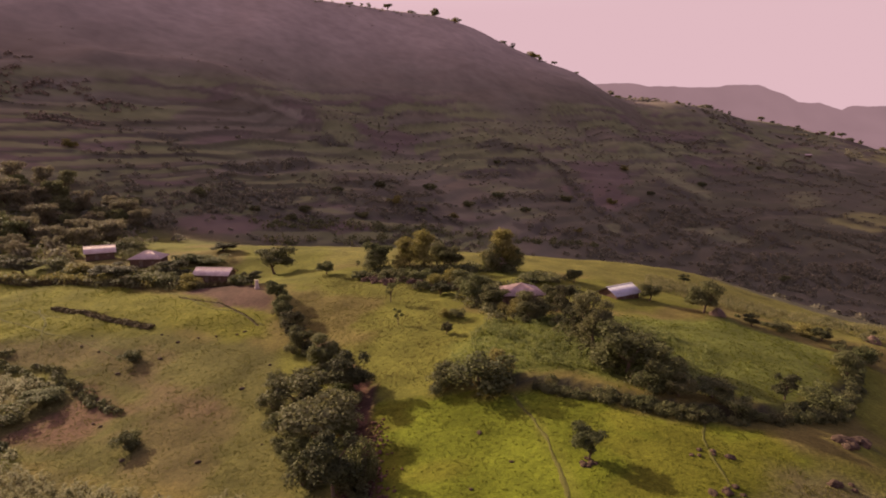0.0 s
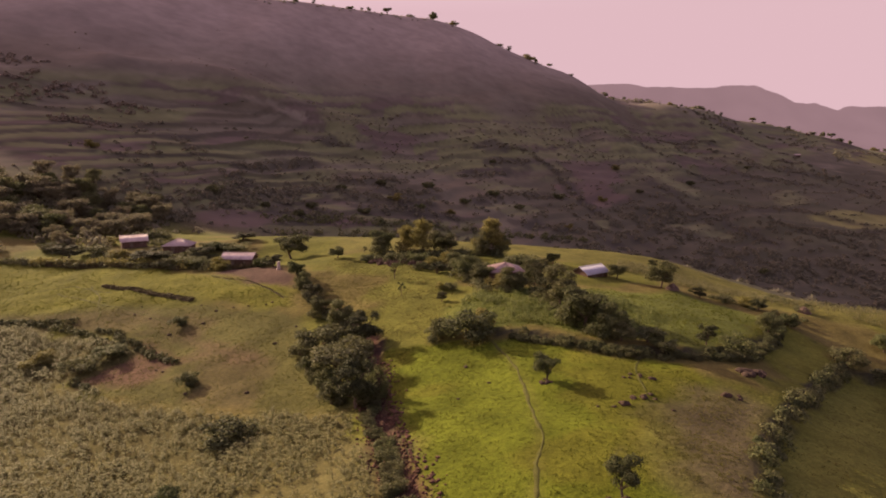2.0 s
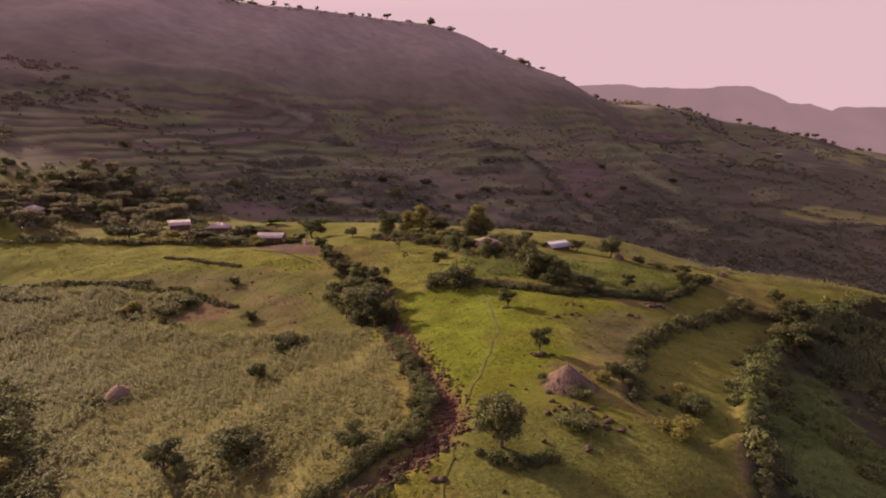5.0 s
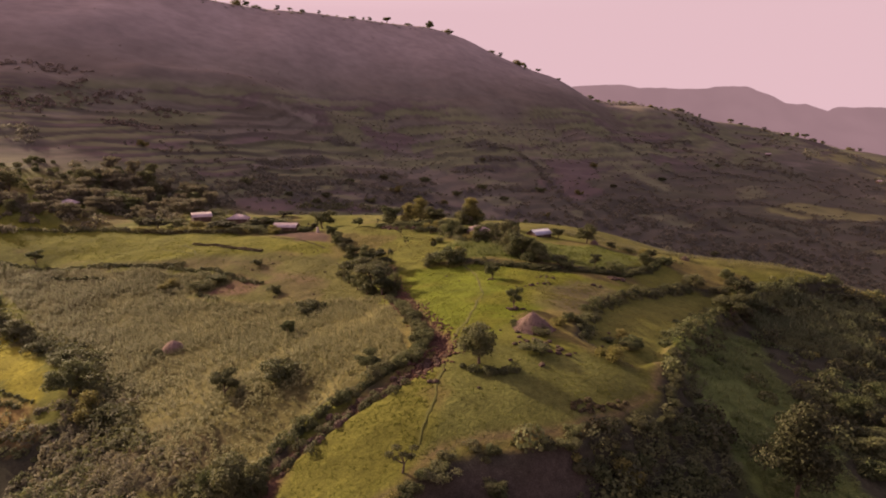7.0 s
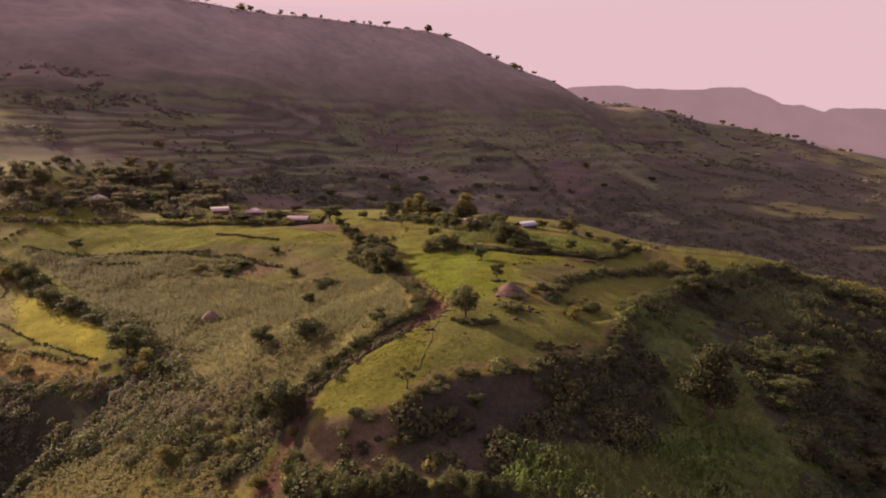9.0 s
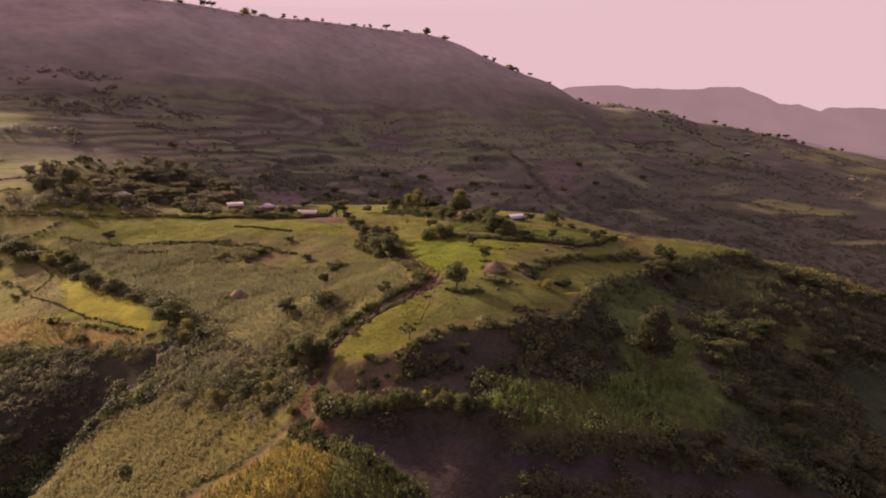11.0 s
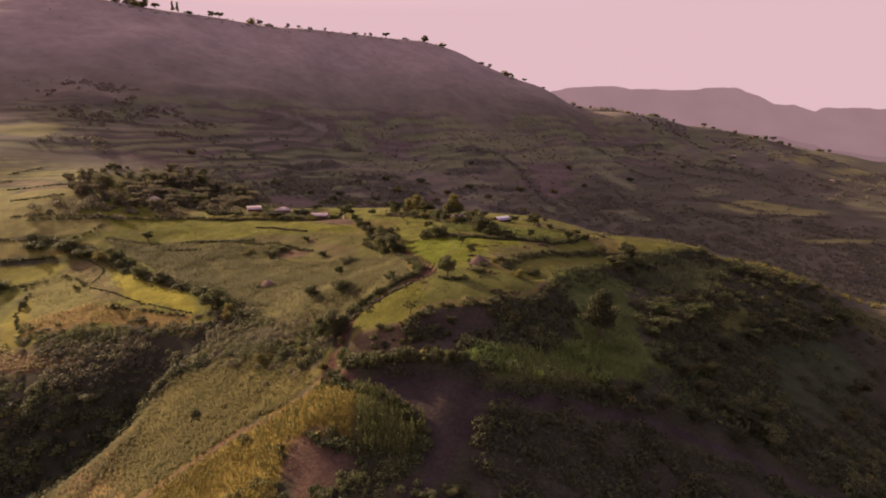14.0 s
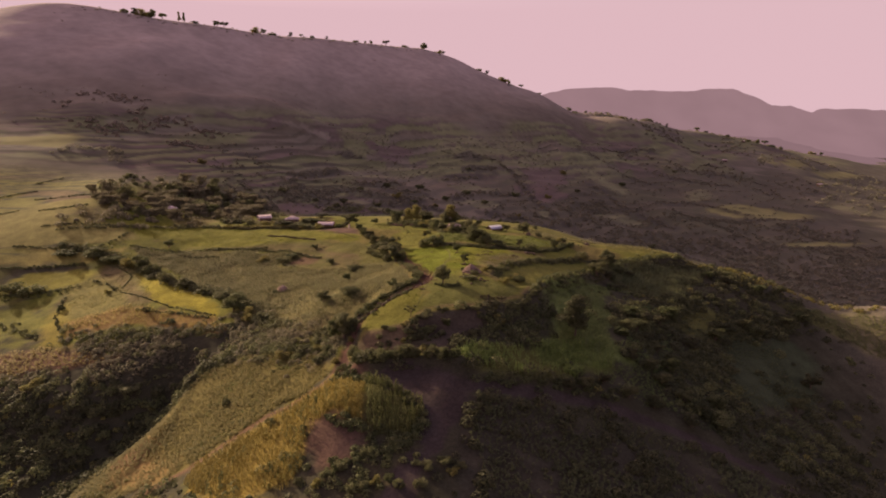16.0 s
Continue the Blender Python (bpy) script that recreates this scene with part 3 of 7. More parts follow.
def cover(x, y, z, slope):
    c = np.empty((len(x), 3))
    patch = speckle(x + y * 0.2, z * 5.5, 62, 41) * 0.6 + speckle(x, z * 9, 31, 44) * 0.4
    woods = rough(x, y, 120, 51, 5) + 0.25 * (slope - 0.45)
    c[:] = (0.116, 0.098, 0.071)

    def lay(mask, colour):
        c[:] = c * (1 - mask[:, None]) + np.array(colour) * mask[:, None]

    # far slopes: tilled bands, green bands, thickets, and painted haze higher up
    high = soft((z - 95) / 60)
    lay(soft((patch - 0.50) / 0.2) * 0.4, (0.118, 0.090, 0.062))
    lay(soft((0.40 - patch) / 0.15) * 0.45 * (1 - high * 0.6), (0.092, 0.073, 0.056))
    lay(soft((woods - 0.03) / 0.10) * 0.6, (0.082, 0.066, 0.044))
    # small fields on the old terraces, each with its own tone, and overgrown risers
    q = terrace(x, y, height0(x, y))
    plot_id = np.floor(q) * 7.31 + np.floor((x + 40 * rough(x, y, 90, 63, 2)) / 55 + np.floor(q) * 0.37) * 3.17
    tone_ = (np.sin(plot_id * 12.9898) * 43758.5453) % 1
    tilled = soft((rough(x, y, 210, 67, 3) + 0.18) / 0.1) * (1 - soft((z - 78) / 20)) * soft((y - 225) / 50)
    lay(tilled * soft((tone_ - 0.55) / 0.06) * 0.8, (0.124, 0.124, 0.058))
    lay(tilled * soft((0.28 - tone_) / 0.06) * 0.8, (0.098, 0.070, 0.060))
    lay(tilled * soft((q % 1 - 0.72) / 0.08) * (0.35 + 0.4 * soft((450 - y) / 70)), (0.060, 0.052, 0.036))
    # narrow ledges, green above and dark below
    fine = soft((395 - y) / 70)
    ledge = (z / 4.2 + rough(x, y, 85, 87, 3) * 2.2) % 1
    broad = (z / 11 + rough(x, y, 110, 87, 3) * 1.6) % 1
    lay(tilled * fine * soft((ledge - 0.45) / 0.2) * soft((rough(x, y, 60, 91, 3) + 0.08) / 0.08) * 0.75, (0.138, 0.136, 0.064))
    lay(tilled * (1 - fine) * soft((broad - 0.4) / 0.2) * soft((rough(x, y, 80, 91, 3) + 0.04) / 0.08) * 0.65, (0.138, 0.134, 0.068))
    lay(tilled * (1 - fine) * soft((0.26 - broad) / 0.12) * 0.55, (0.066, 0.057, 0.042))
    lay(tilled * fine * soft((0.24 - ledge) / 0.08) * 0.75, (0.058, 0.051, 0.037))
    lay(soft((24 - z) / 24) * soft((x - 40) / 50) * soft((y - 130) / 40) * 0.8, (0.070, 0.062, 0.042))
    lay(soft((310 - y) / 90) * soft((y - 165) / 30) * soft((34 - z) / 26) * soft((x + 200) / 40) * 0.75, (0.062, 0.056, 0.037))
    # upper hill paled with height, haze put into its base colour
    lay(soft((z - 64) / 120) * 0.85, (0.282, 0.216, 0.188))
    f = np.where((y > 190) & (y < 1150) & (np.abs(x) < 850))[0]
    fx, fy = x[f], y[f]
    far = c[f]
    ragged = rough(fx, fy, 22, 59, 5) * 9
    # narrow terraces inside the fields
    ledge = soft((np.abs((z[f] / 2.6 + rough(fx, fy, 60, 87, 3) * 1.5) % 1 - 0.5) - 0.22) / 0.14)
    worn = soft((rough(fx, z[f] * 6, 22, 89, 4) + 0.06) / 0.16)
    for plots, soft_edge, colour, much in ((HILL_BROWN, 4, (0.104, 0.074, 0.064), 0.85), (HILL_GREEN, 3.5, (0.140, 0.132, 0.070), 0.85), (HILL_PALE, 4, (0.210, 0.172, 0.132), 0.4), (CREST_GREEN, 4, (0.18, 0.162, 0.064), 0.9)):
        for plot in plots:
            m = soft((within(fx, fy, plot) + ragged * (0.3 if plots is HILL_PALE else 1)) / soft_edge + 0.5) * much
            m = (m * (worn if plots is HILL_PALE else 1 - 0.55 * ledge if plots is HILL_GREEN else 1))[:, None]
            far = far * (1 - m) + np.array(colour) * m
    d = np.full(len(f), 1e9)
    for line in HILL_THICKETS:
        d = np.minimum(d, off_line(fx, fy, line))
    m = (soft((8 - d + ragged * 2.4) / 5) * 0.8)[:, None]
    c[f] = far * (1 - m) + np.array((0.062, 0.053, 0.042)) * m
    # land beyond the spur lifted in tone, standing in for the haze veil
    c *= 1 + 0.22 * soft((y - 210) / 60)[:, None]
    i = np.where((x > -390) & (x < 230) & (y > -600) & (y < 250))[0]
    a, b, zz, sl = x[i], y[i], z[i], slope[i]
    k = np.empty((len(i), 3))
    wob = rough(a, b, 7, 61) * 4 + rough(a, b, 1.6, 65, 2) * 1.2
    mottle = rough(a, b, 18, 71)
    k[:] = PASTURE

    def put(area, colour, edge=1.2, strength=1.0, jag=1.0):
        m = soft((within(a, b, area) + wob * jag) / edge + 0.5) * strength
        k[:] = k * (1 - m[:, None]) + np.array(colour) * m[:, None]

    def mask(m, colour):
        k[:] = k * (1 - m[:, None]) + np.array(colour) * m[:, None]

    mask(soft((mottle - 0.02) / 0.2) * 0.7, DRY)
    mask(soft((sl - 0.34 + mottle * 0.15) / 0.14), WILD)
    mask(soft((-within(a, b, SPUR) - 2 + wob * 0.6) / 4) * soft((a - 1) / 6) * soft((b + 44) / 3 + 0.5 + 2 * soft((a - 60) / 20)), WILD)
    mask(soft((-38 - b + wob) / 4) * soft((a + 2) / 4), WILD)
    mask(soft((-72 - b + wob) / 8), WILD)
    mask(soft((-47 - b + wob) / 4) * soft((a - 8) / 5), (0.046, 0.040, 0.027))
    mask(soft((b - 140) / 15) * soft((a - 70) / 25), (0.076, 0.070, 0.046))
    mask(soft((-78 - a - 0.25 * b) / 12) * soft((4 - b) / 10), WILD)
    put(LIT_EDGE, (0.125, 0.115, 0.030), 6)
    put(TOP_PASTURE, (0.088, 0.082, 0.025), 3)
    worn = soft((rough(a, b, 15, 75) + 0.0) / 0.16) * soft(within(a, b, TOP_PASTURE) / 3)
    mask(worn * 0.5, (0.098, 0.070, 0.036))
    put(TOP_MEADOW, (0.114, 0.110, 0.017), 4)
    put(BARE, SOIL, 5, 0.8)
    put([(-51, 96), (-39, 88.5), (-29, 82), (-30, 78.5), (-40, 83)], (0.108, 0.066, 0.044), 5, 0.6, 1.5)
    put(CORN_PLOT, TILLED, 1.5)
    put(GARDEN_PLOT, GARDEN, 3)
    put(MEADOW_PLOT, MEADOW, 2)
    put(LOW_MEADOW, (0.106, 0.100, 0.020), 2)
    drift = soft((rough(a, b, 11, 73) + 0.02) / 0.2) * soft(within(a, b, MEADOW_PLOT) + 0.5)
    mask(drift * 0.55, (0.104, 0.094, 0.014))
    put(LOW_PASTURE, (0.104, 0.104, 0.028), 3)
    mask(soft((2.2 - off_line(a, b, RIM[2:11]) + wob * 0.4) / 1.6) * soft(within(a, b, SPUR) + 0.5) * 0.75, (0.150, 0.105, 0.052))
    put(STUBBLE, (0.092, 0.072, 0.044), 7, 0.85, 1.6)
    put(LOWER_STRIP, (0.128, 0.124, 0.028), 2)
    put(LOW_SLOPE, (0.098, 0.082, 0.026), 3)
    put([(-66, -38), (-76, -30), (-88, -30), (-90, -36), (-70, -46)], (0.20, 0.13, 0.05), 5, 0.8)
    put(RIPE_PLOT, (0.17, 0.125, 0.03), 2)
    put([(-98, -18), (-94, -12), (-84, -9), (-78, -20), (-74, -33), (-91, -24)], (0.22, 0.15, 0.045), 4, 0.8)
    put(DARK_PLOT, (0.062, 0.058, 0.020), 2)
    put(GREEN_PLOT, (0.080, 0.080, 0.024), 4)
    put(EAST_GRASS, (0.115, 0.108, 0.032), 5, 0.9)
    put(EAST_BARE, (0.046, 0.054, 0.027), 5, 0.9)
    # brighter strip on the shoulder, sunlight put into the grass colour
    put(EAST_STRIP, (0.135, 0.125, 0.034), 4, 0.9)
    put(GREEN_STRIP, (0.102, 0.124, 0.034), 5, 0.9)
    put(EAST_PLOT, (0.085, 0.085, 0.030), 5, 0.9)
    put(LEFT_GRASS, (0.138, 0.124, 0.038), 4)
    put([(-156, 104), (-141, 91), (-124, 67), (-111, 49), (-121, 50), (-134, 70), (-153, 90)], (0.128, 0.098, 0.048), 6, 0.8)
    put(LEFT_GOLD, (0.200, 0.174, 0.022), 2)
    put([(-154, 52), (-153, 62), (-138, 40), (-132, 23), (-146, 29)], (0.200, 0.165, 0.030), 4, 0.8)
    put(LEFT_TAN, TAN, 2)
    put(WEST_HIGH, (0.19, 0.158, 0.046), 3)
    put(WEST_LOW, (0.165, 0.150, 0.028), 2)
    put(LEFT_RED, (0.140, 0.085, 0.046), 4)
    step = zz / 2.4 + rough(a, b, 60, 83, 3) * 3
    west = soft((-190 - a) / 14) * soft((b - 100) / 12)
    field = (np.sin(np.floor(step) * 12.9898 + np.floor(a / 38 + np.floor(step) * 0.4) * 4.1) * 43758.5453) % 1
    mask(west * 0.85, (0.122, 0.106, 0.040))
    mask(west * soft((field - 0.55) / 0.1) * 0.8, (0.165, 0.150, 0.038))
    mask(west * soft((0.3 - field) / 0.1) * 0.8, (0.128, 0.084, 0.050))
    mask(west * soft((step % 1 - 0.74) / 0.08) * 0.9, (0.056, 0.050, 0.030))
    put(WEST_PLOTS, (0.17, 0.148, 0.046), 3)
    put(YARD_PLOT, (0.085, 0.052, 0.038), 2)
    put(BROWN_PATCH, (0.10, 0.076, 0.04), 5, 0.6)
    put(RIM_SOIL, (0.145, 0.100, 0.058), 4, 0.8)
    put(STEEP_SOIL, (0.060, 0.045, 0.034), 5, 0.85)
    mask(soft((1.3 - off_line(a, b, SLOPE_PATH) + wob * 0.25) / 0.9) * 0.85, (0.115, 0.066, 0.040))
    put([(-24, -74), (-14, -67), (-6, -66.5), (1, -64), (3, -72), (-8, -85), (-28, -88), (-46, -80)], (0.056, 0.047, 0.028), 3, 0.9)
    put(KNOLL_GAP, (0.10, 0.060, 0.042), 3, 0.9)
    put([(-91, -28), (-86.5, -21), (-77, -26.5), (-80.5, -33)], (0.16, 0.085, 0.048), 4, 0.75)
    put(YARD, DIRT, 1.6)
    # ways
    lower = soft((-18 - b) / 6)
    mask(soft((1.5 + 0.6 * soft((b - 2) / 12) + 0.6 * lower - off_line(a, b, LANE) + wob * 0.25) / 1.0) * (0.85 + 0.1 * soft((b - 2) / 12) + 0.05 * lower) * (1 - soft((a + 18) / 8) * soft((-34 - b) / 4)), RED)
    mask(soft((2.3 - off_line(a, b, ROAD) + wob * 0.2) / 0.9), DIRT)
    mask(soft((0.9 - off_line(a, b, FOOTPATH)) / 1.0) * 0.5, (0.095, 0.085, 0.022))
    # ruts in the yard
    rut = np.abs(np.sin((a * 0.8 + b * 0.5) * 1.4 + rough(a, b, 12, 77) * 6))
    mask(soft((within(a, b, YARD) - 1) / 2) * soft((0.25 - rut) / 0.2) * 0.4, (0.085, 0.055, 0.042))
    e = soft(np.minimum(np.minimum(a + 390, 230 - a) / 70, (250 - b) / 50))[:, None]
    c[i] = c[i] * (1 - e) + k * e
    return c


def grown(start, step, end, rate):
    out = [start]
    while out[-1] < end:
        step *= rate
        out.append(out[-1] + step)
    return out


gx = np.array([-v for v in grown(132, 1.3, 4500, 1.04)][::-1] + list(np.arange(-130.8, 131, 1.1)) + grown(132, 1.3, 4500, 1.04))
gy = np.array([-110 - v for v in grown(0, 1.6, 2500, 1.1)][::-1] + list(np.arange(-108.8, 160, 1.1)) + grown(161, 1.2, 4800, 1.0085))
GX, GY = np.meshgrid(gx, gy)
gxx, gyy = GX.ravel(), GY.ravel()
GZ = height(gxx, gyy)
nx, ny = len(gx), len(gy)
z2 = GZ.reshape(ny, nx)
SLOPE = np.hypot(np.gradient(z2, gy, axis=0), np.gradient(z2, gx, axis=1)).ravel()


def mesh_np(name, verts, faces, mat, smooth=False):
    """A mesh from arrays of corners and of equal-sided faces."""
    me = bpy.data.meshes.new(name)
    verts, faces = np.asarray(verts, np.float32), np.asarray(faces, np.int32)
    me.vertices.add(len(verts))
    me.vertices.foreach_set("co", verts.ravel())
    me.loops.add(faces.size)
    me.loops.foreach_set("vertex_index", faces.ravel())
    me.polygons.add(len(faces))
    me.polygons.foreach_set("loop_start", np.arange(0, faces.size, faces.shape[1], dtype=np.int32))
    if mat:
        me.materials.append(mat)
    me.update(calc_edges=True)
    if smooth:
        me.shade_smooth()
    return me


ii = np.arange(nx * ny).reshape(ny, nx)
quads = np.stack([ii[:-1, :-1].ravel(), ii[:-1, 1:].ravel(), ii[1:, 1:].ravel(), ii[1:, :-1].ravel()], 1)
gm = mesh_np("ground", np.stack([gxx, gyy, GZ], 1), quads, land, True)
gm.materials.append(land_far)
gm.polygons.foreach_set("material_index", (gyy[quads[:, 0]] > 235).astype(np.int32))
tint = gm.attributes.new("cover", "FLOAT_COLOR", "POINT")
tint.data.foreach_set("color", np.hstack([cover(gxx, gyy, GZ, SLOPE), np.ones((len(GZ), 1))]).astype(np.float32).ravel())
ground = tagged(new("ground", gm), "green and brown farmland on a hilly mountain spur", "ground", kind="structure")


def ground_z(x, y):
    return float(height(np.array([x], float), np.array([y], float))[0])


def trodden(line, wide, words):
    """A narrow trodden path, as a ribbon lying on the land."""
    pts = []
    for (ax, ay), (bx, by) in zip(line[:-1], line[1:]):
        n = max(2, int(math.hypot(bx - ax, by - ay) / 0.6))
        pts += [(ax + (bx - ax) * k / n, ay + (by - ay) * k / n) for k in range(n)]
    p = np.array(pts)
    p[1:-1] = (p[:-2] + p[1:-1] * 2 + p[2:]) / 4
    p += np.stack([rough(p[:, 0], p[:, 1], 6, 97), rough(p[:, 0], p[:, 1], 6, 99)], 1) * 0.8
    d = np.gradient(p, axis=0)
    d /= np.linalg.norm(d, axis=1, keepdims=True) + 1e-9
    side = np.stack([-d[:, 1], d[:, 0]], 1) * (wide / 2 * (0.25 + 1.5 * speckle(p[:, 0] * 3, p[:, 1] * 3, 2.0, 5)))[:, None]
    rows = []
    for k, up in ((-1, -0.04), (-0.6, 0.045), (0.6, 0.045), (1, -0.04)):
        q = p + side * k
        rows.append(np.column_stack([q, height(q[:, 0], q[:, 1]) + up]))
    n = len(p)
    idx = np.arange(4 * n).reshape(4, n)
    f = np.stack([idx[:-1, :-1].ravel(), idx[:-1, 1:].ravel(), idx[1:, 1:].ravel(), idx[1:, :-1].ravel()], 1)
    return tagged(new("footpath", mesh_np("footpath", np.concatenate(rows), f, PATH_EARTH, True)), words, "path", kind="structure")


trodden(FOOTPATH, 0.50, "narrow trodden path across the meadow")
for track in FIELD_TRACKS:
    trodden(track, 0.34, "faint trodden track across the field")


# ---- distant ranges, their haze painted as an even glow ----
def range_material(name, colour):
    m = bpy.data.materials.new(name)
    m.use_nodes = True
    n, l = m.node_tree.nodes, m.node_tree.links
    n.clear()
    # mauve emission, the haze veil painted onto the range
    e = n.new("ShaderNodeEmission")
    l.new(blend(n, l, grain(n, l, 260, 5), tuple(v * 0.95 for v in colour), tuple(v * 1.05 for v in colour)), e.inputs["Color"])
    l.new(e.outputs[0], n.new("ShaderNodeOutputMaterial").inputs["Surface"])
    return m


def distant_range(line, dist, base, colour, seed):
    xs = np.linspace(line[0][0], line[-1][0], 260)
    crest = np.interp(xs, [p[0] for p in line], [p[1] for p in line])
    crest = crest + rough(xs, xs * 0, 130, seed, 4) * 16
    rows = 14
    vs, k = [], np.linspace(0, 1, rows)
    for f in k:
        drop = f ** 0.8
        vs.append(np.stack([xs + rough(xs, xs * 0 + f * 500, 200, seed + 3) * 60, dist - 500 * f + 0 * xs, crest * (1 - drop) + base * drop + rough(xs, xs * 0 + f * 900, 240, seed + 7) * 60 * f], 1))
    idx = np.arange(260 * rows).reshape(rows, 260)
    q = np.stack([idx[:-1, :-1].ravel(), idx[1:, :-1].ravel(), idx[1:, 1:].ravel(), idx[:-1, 1:].ravel()], 1)
    ob = new("backdrop", mesh_np("backdrop", np.concatenate(vs), q, range_material("range_haze_glow", colour), True))
    return tagged(ob, "pale mauve mountain range far off in haze", "mountain range", kind="structure")


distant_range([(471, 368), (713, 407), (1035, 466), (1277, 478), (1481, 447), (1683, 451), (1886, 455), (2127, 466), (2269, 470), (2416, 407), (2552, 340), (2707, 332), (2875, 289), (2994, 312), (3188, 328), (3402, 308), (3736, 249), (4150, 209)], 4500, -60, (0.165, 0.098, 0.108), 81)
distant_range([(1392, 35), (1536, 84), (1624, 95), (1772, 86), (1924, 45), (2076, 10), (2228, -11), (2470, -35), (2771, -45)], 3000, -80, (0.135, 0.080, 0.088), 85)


# ---- plants ----
def part(name, me, parent, label=""):
    ob = new(name, me)
    ob.parent = parent
    return tagged(ob, label)


def unit(rng, n):
    v = rng.normal(size=(n, 3))
    return v / np.linalg.norm(v, axis=1, keepdims=True)


def leaves(rng, centres, normals, size, wild=0.7):
    """Four-cornered leaf clumps, bent along the middle, at the given places."""
    n = len(centres)
    nrm = normals + rng.normal(size=(n, 3)) * wild
    nrm /= np.linalg.norm(nrm, axis=1, keepdims=True)
    u = np.cross(nrm, unit(rng, n))
    u /= np.linalg.norm(u, axis=1, keepdims=True) + 1e-9
    v = np.cross(nrm, u)
    s = (size * rng.uniform(0.55, 1.35, n))[:, None]
    r = rng.uniform(0.45, 0.9, n)[:, None]
    dip = nrm * s * 0.3
    vs = np.stack([centres - u * s, centres - v * s * r - dip, centres + u * s, centres + v * s * r - dip], 1)
    return vs.reshape(-1, 3), np.arange(4 * n).reshape(n, 4)


def crown_mesh(name, seed, lobes, n, size, mat):
    rng = np.random.RandomState(seed)
    lobes = np.array(lobes)
    area = lobes[:, 3] * lobes[:, 4] + lobes[:, 3] ** 2
    pick = rng.choice(len(lobes), n, p=area / area.sum())
    d = unit(rng, n)
    d[:, 2] = np.abs(d[:, 2]) * np.where(rng.rand(n) < 0.72, 1, -1)
    r = np.clip(rng.normal(0.86, 0.2, n), 0.25, 1.3)
    L = lobes[pick]
    c = L[:, :3] + d * r[:, None] * np.stack([L[:, 3], L[:, 3], L[:, 4]], 1)
    c[:, 2] = np.maximum(c[:, 2], 0.02)
    return mesh_np(name, *leaves(rng, c, d, size), mat)


def tube(points, radii, sides=6):
    points = np.array(points, float)
    vs, fs = [], []
    for k, (p, r) in enumerate(zip(points, radii)):
        t = points[min(k + 1, len(points) - 1)] - points[max(k - 1, 0)]
        t /= np.linalg.norm(t) + 1e-9
        u = np.cross(t, (0.31, 0.9, 0.17))
        u /= np.linalg.norm(u) + 1e-9
        v = np.cross(t, u)
        a = np.linspace(0, 2 * math.pi, sides, endpoint=False)
        vs.append(p + r * (np.cos(a)[:, None] * u + np.sin(a)[:, None] * v))
    for k in range(len(points) - 1):
        for s in range(sides):
            fs.append((k * sides + s, k * sides + (s + 1) % sides, (k + 1) * sides + (s + 1) % sides, (k + 1) * sides + s))
    return np.concatenate(vs), np.array(fs)


def joined(pieces):
    vs, fs, n = [], [], 0
    for v, f in pieces:
        vs.append(v)
        fs.append(f + n)
        n += len(v)
    return np.concatenate(vs), np.concatenate(fs)


def trunk_mesh(seed, lobes, fork, thick):
    rng = np.random.RandomState(seed)
    top = np.array((rng.uniform(-0.05, 0.05), rng.uniform(-0.05, 0.05), fork))
    pieces = [tube([(0, 0, -0.06), (0, 0, 0.02), top * 0.5 + rng.uniform(-0.015, 0.015, 3), top], [thick * 1.5, thick * 1.1, thick, thick * 0.8], 8)]
    for lobe in lobes[:7]:
        end = np.array(lobe[:3])
        mid = top * 0.45 + end * 0.55 + rng.uniform(-0.05, 0.05, 3)
        pieces.append(tube([top * 0.9, mid, end], [thick * 0.62, thick * 0.4, thick * 0.15], 5))
    return mesh_np("trunk", *joined(pieces), BARK, True)


def lobes_for(kind, seed):
    rng = np.random.RandomState(seed)
    out = []
    if kind == "spreading":
        for k in range(14):
            a, r = rng.uniform(0, 6.28), 0.37 * math.sqrt(rng.uniform(0.02, 1))
            out.append((r * math.cos(a), r * math.sin(a), rng.uniform(0.62, 0.80), rng.uniform(0.13, 0.2), rng.uniform(0.10, 0.16)))
    elif kind in ("round", "full"):
        for k in range(17):
            a, r = rng.uniform(0, 6.28), 0.33 * math.sqrt(rng.uniform(0.02, 1))
            out.append((r * math.cos(a), r * math.sin(a), rng.uniform(0.30, 0.86), rng.uniform(0.10, 0.19), rng.uniform(0.09, 0.16)))
    elif kind == "tall":
        for k in range(16):
            a, z = rng.uniform(0, 6.28), 0.28 + 0.64 * (k + rng.rand()) / 16
            r = rng.uniform(0.06, 0.42) * (1.15 - z)
            out.append((r * math.cos(a), r * math.sin(a), z, rng.uniform(0.13, 0.22) * (1.4 - 0.6 * z), rng.uniform(0.07, 0.11)))
    elif kind == "ragged":
        for k in range(7):
            a, r = rng.uniform(0, 6.28), rng.uniform(0.12, 0.36)
            out.append((r * math.cos(a), r * math.sin(a), rng.uniform(0.45, 0.9), rng.uniform(0.08, 0.17), rng.uniform(0.06, 0.11)))
    else:
        for k in range(14):
            a, r = rng.uniform(0, 6.28), 0.36 * math.sqrt(rng.uniform(0.02, 1))
            out.append((r * math.cos(a), r * math.sin(a), rng.uniform(0.15, 0.75) * (1.1 - r), rng.uniform(0.12, 0.22), rng.uniform(0.14, 0.25)))
    return out


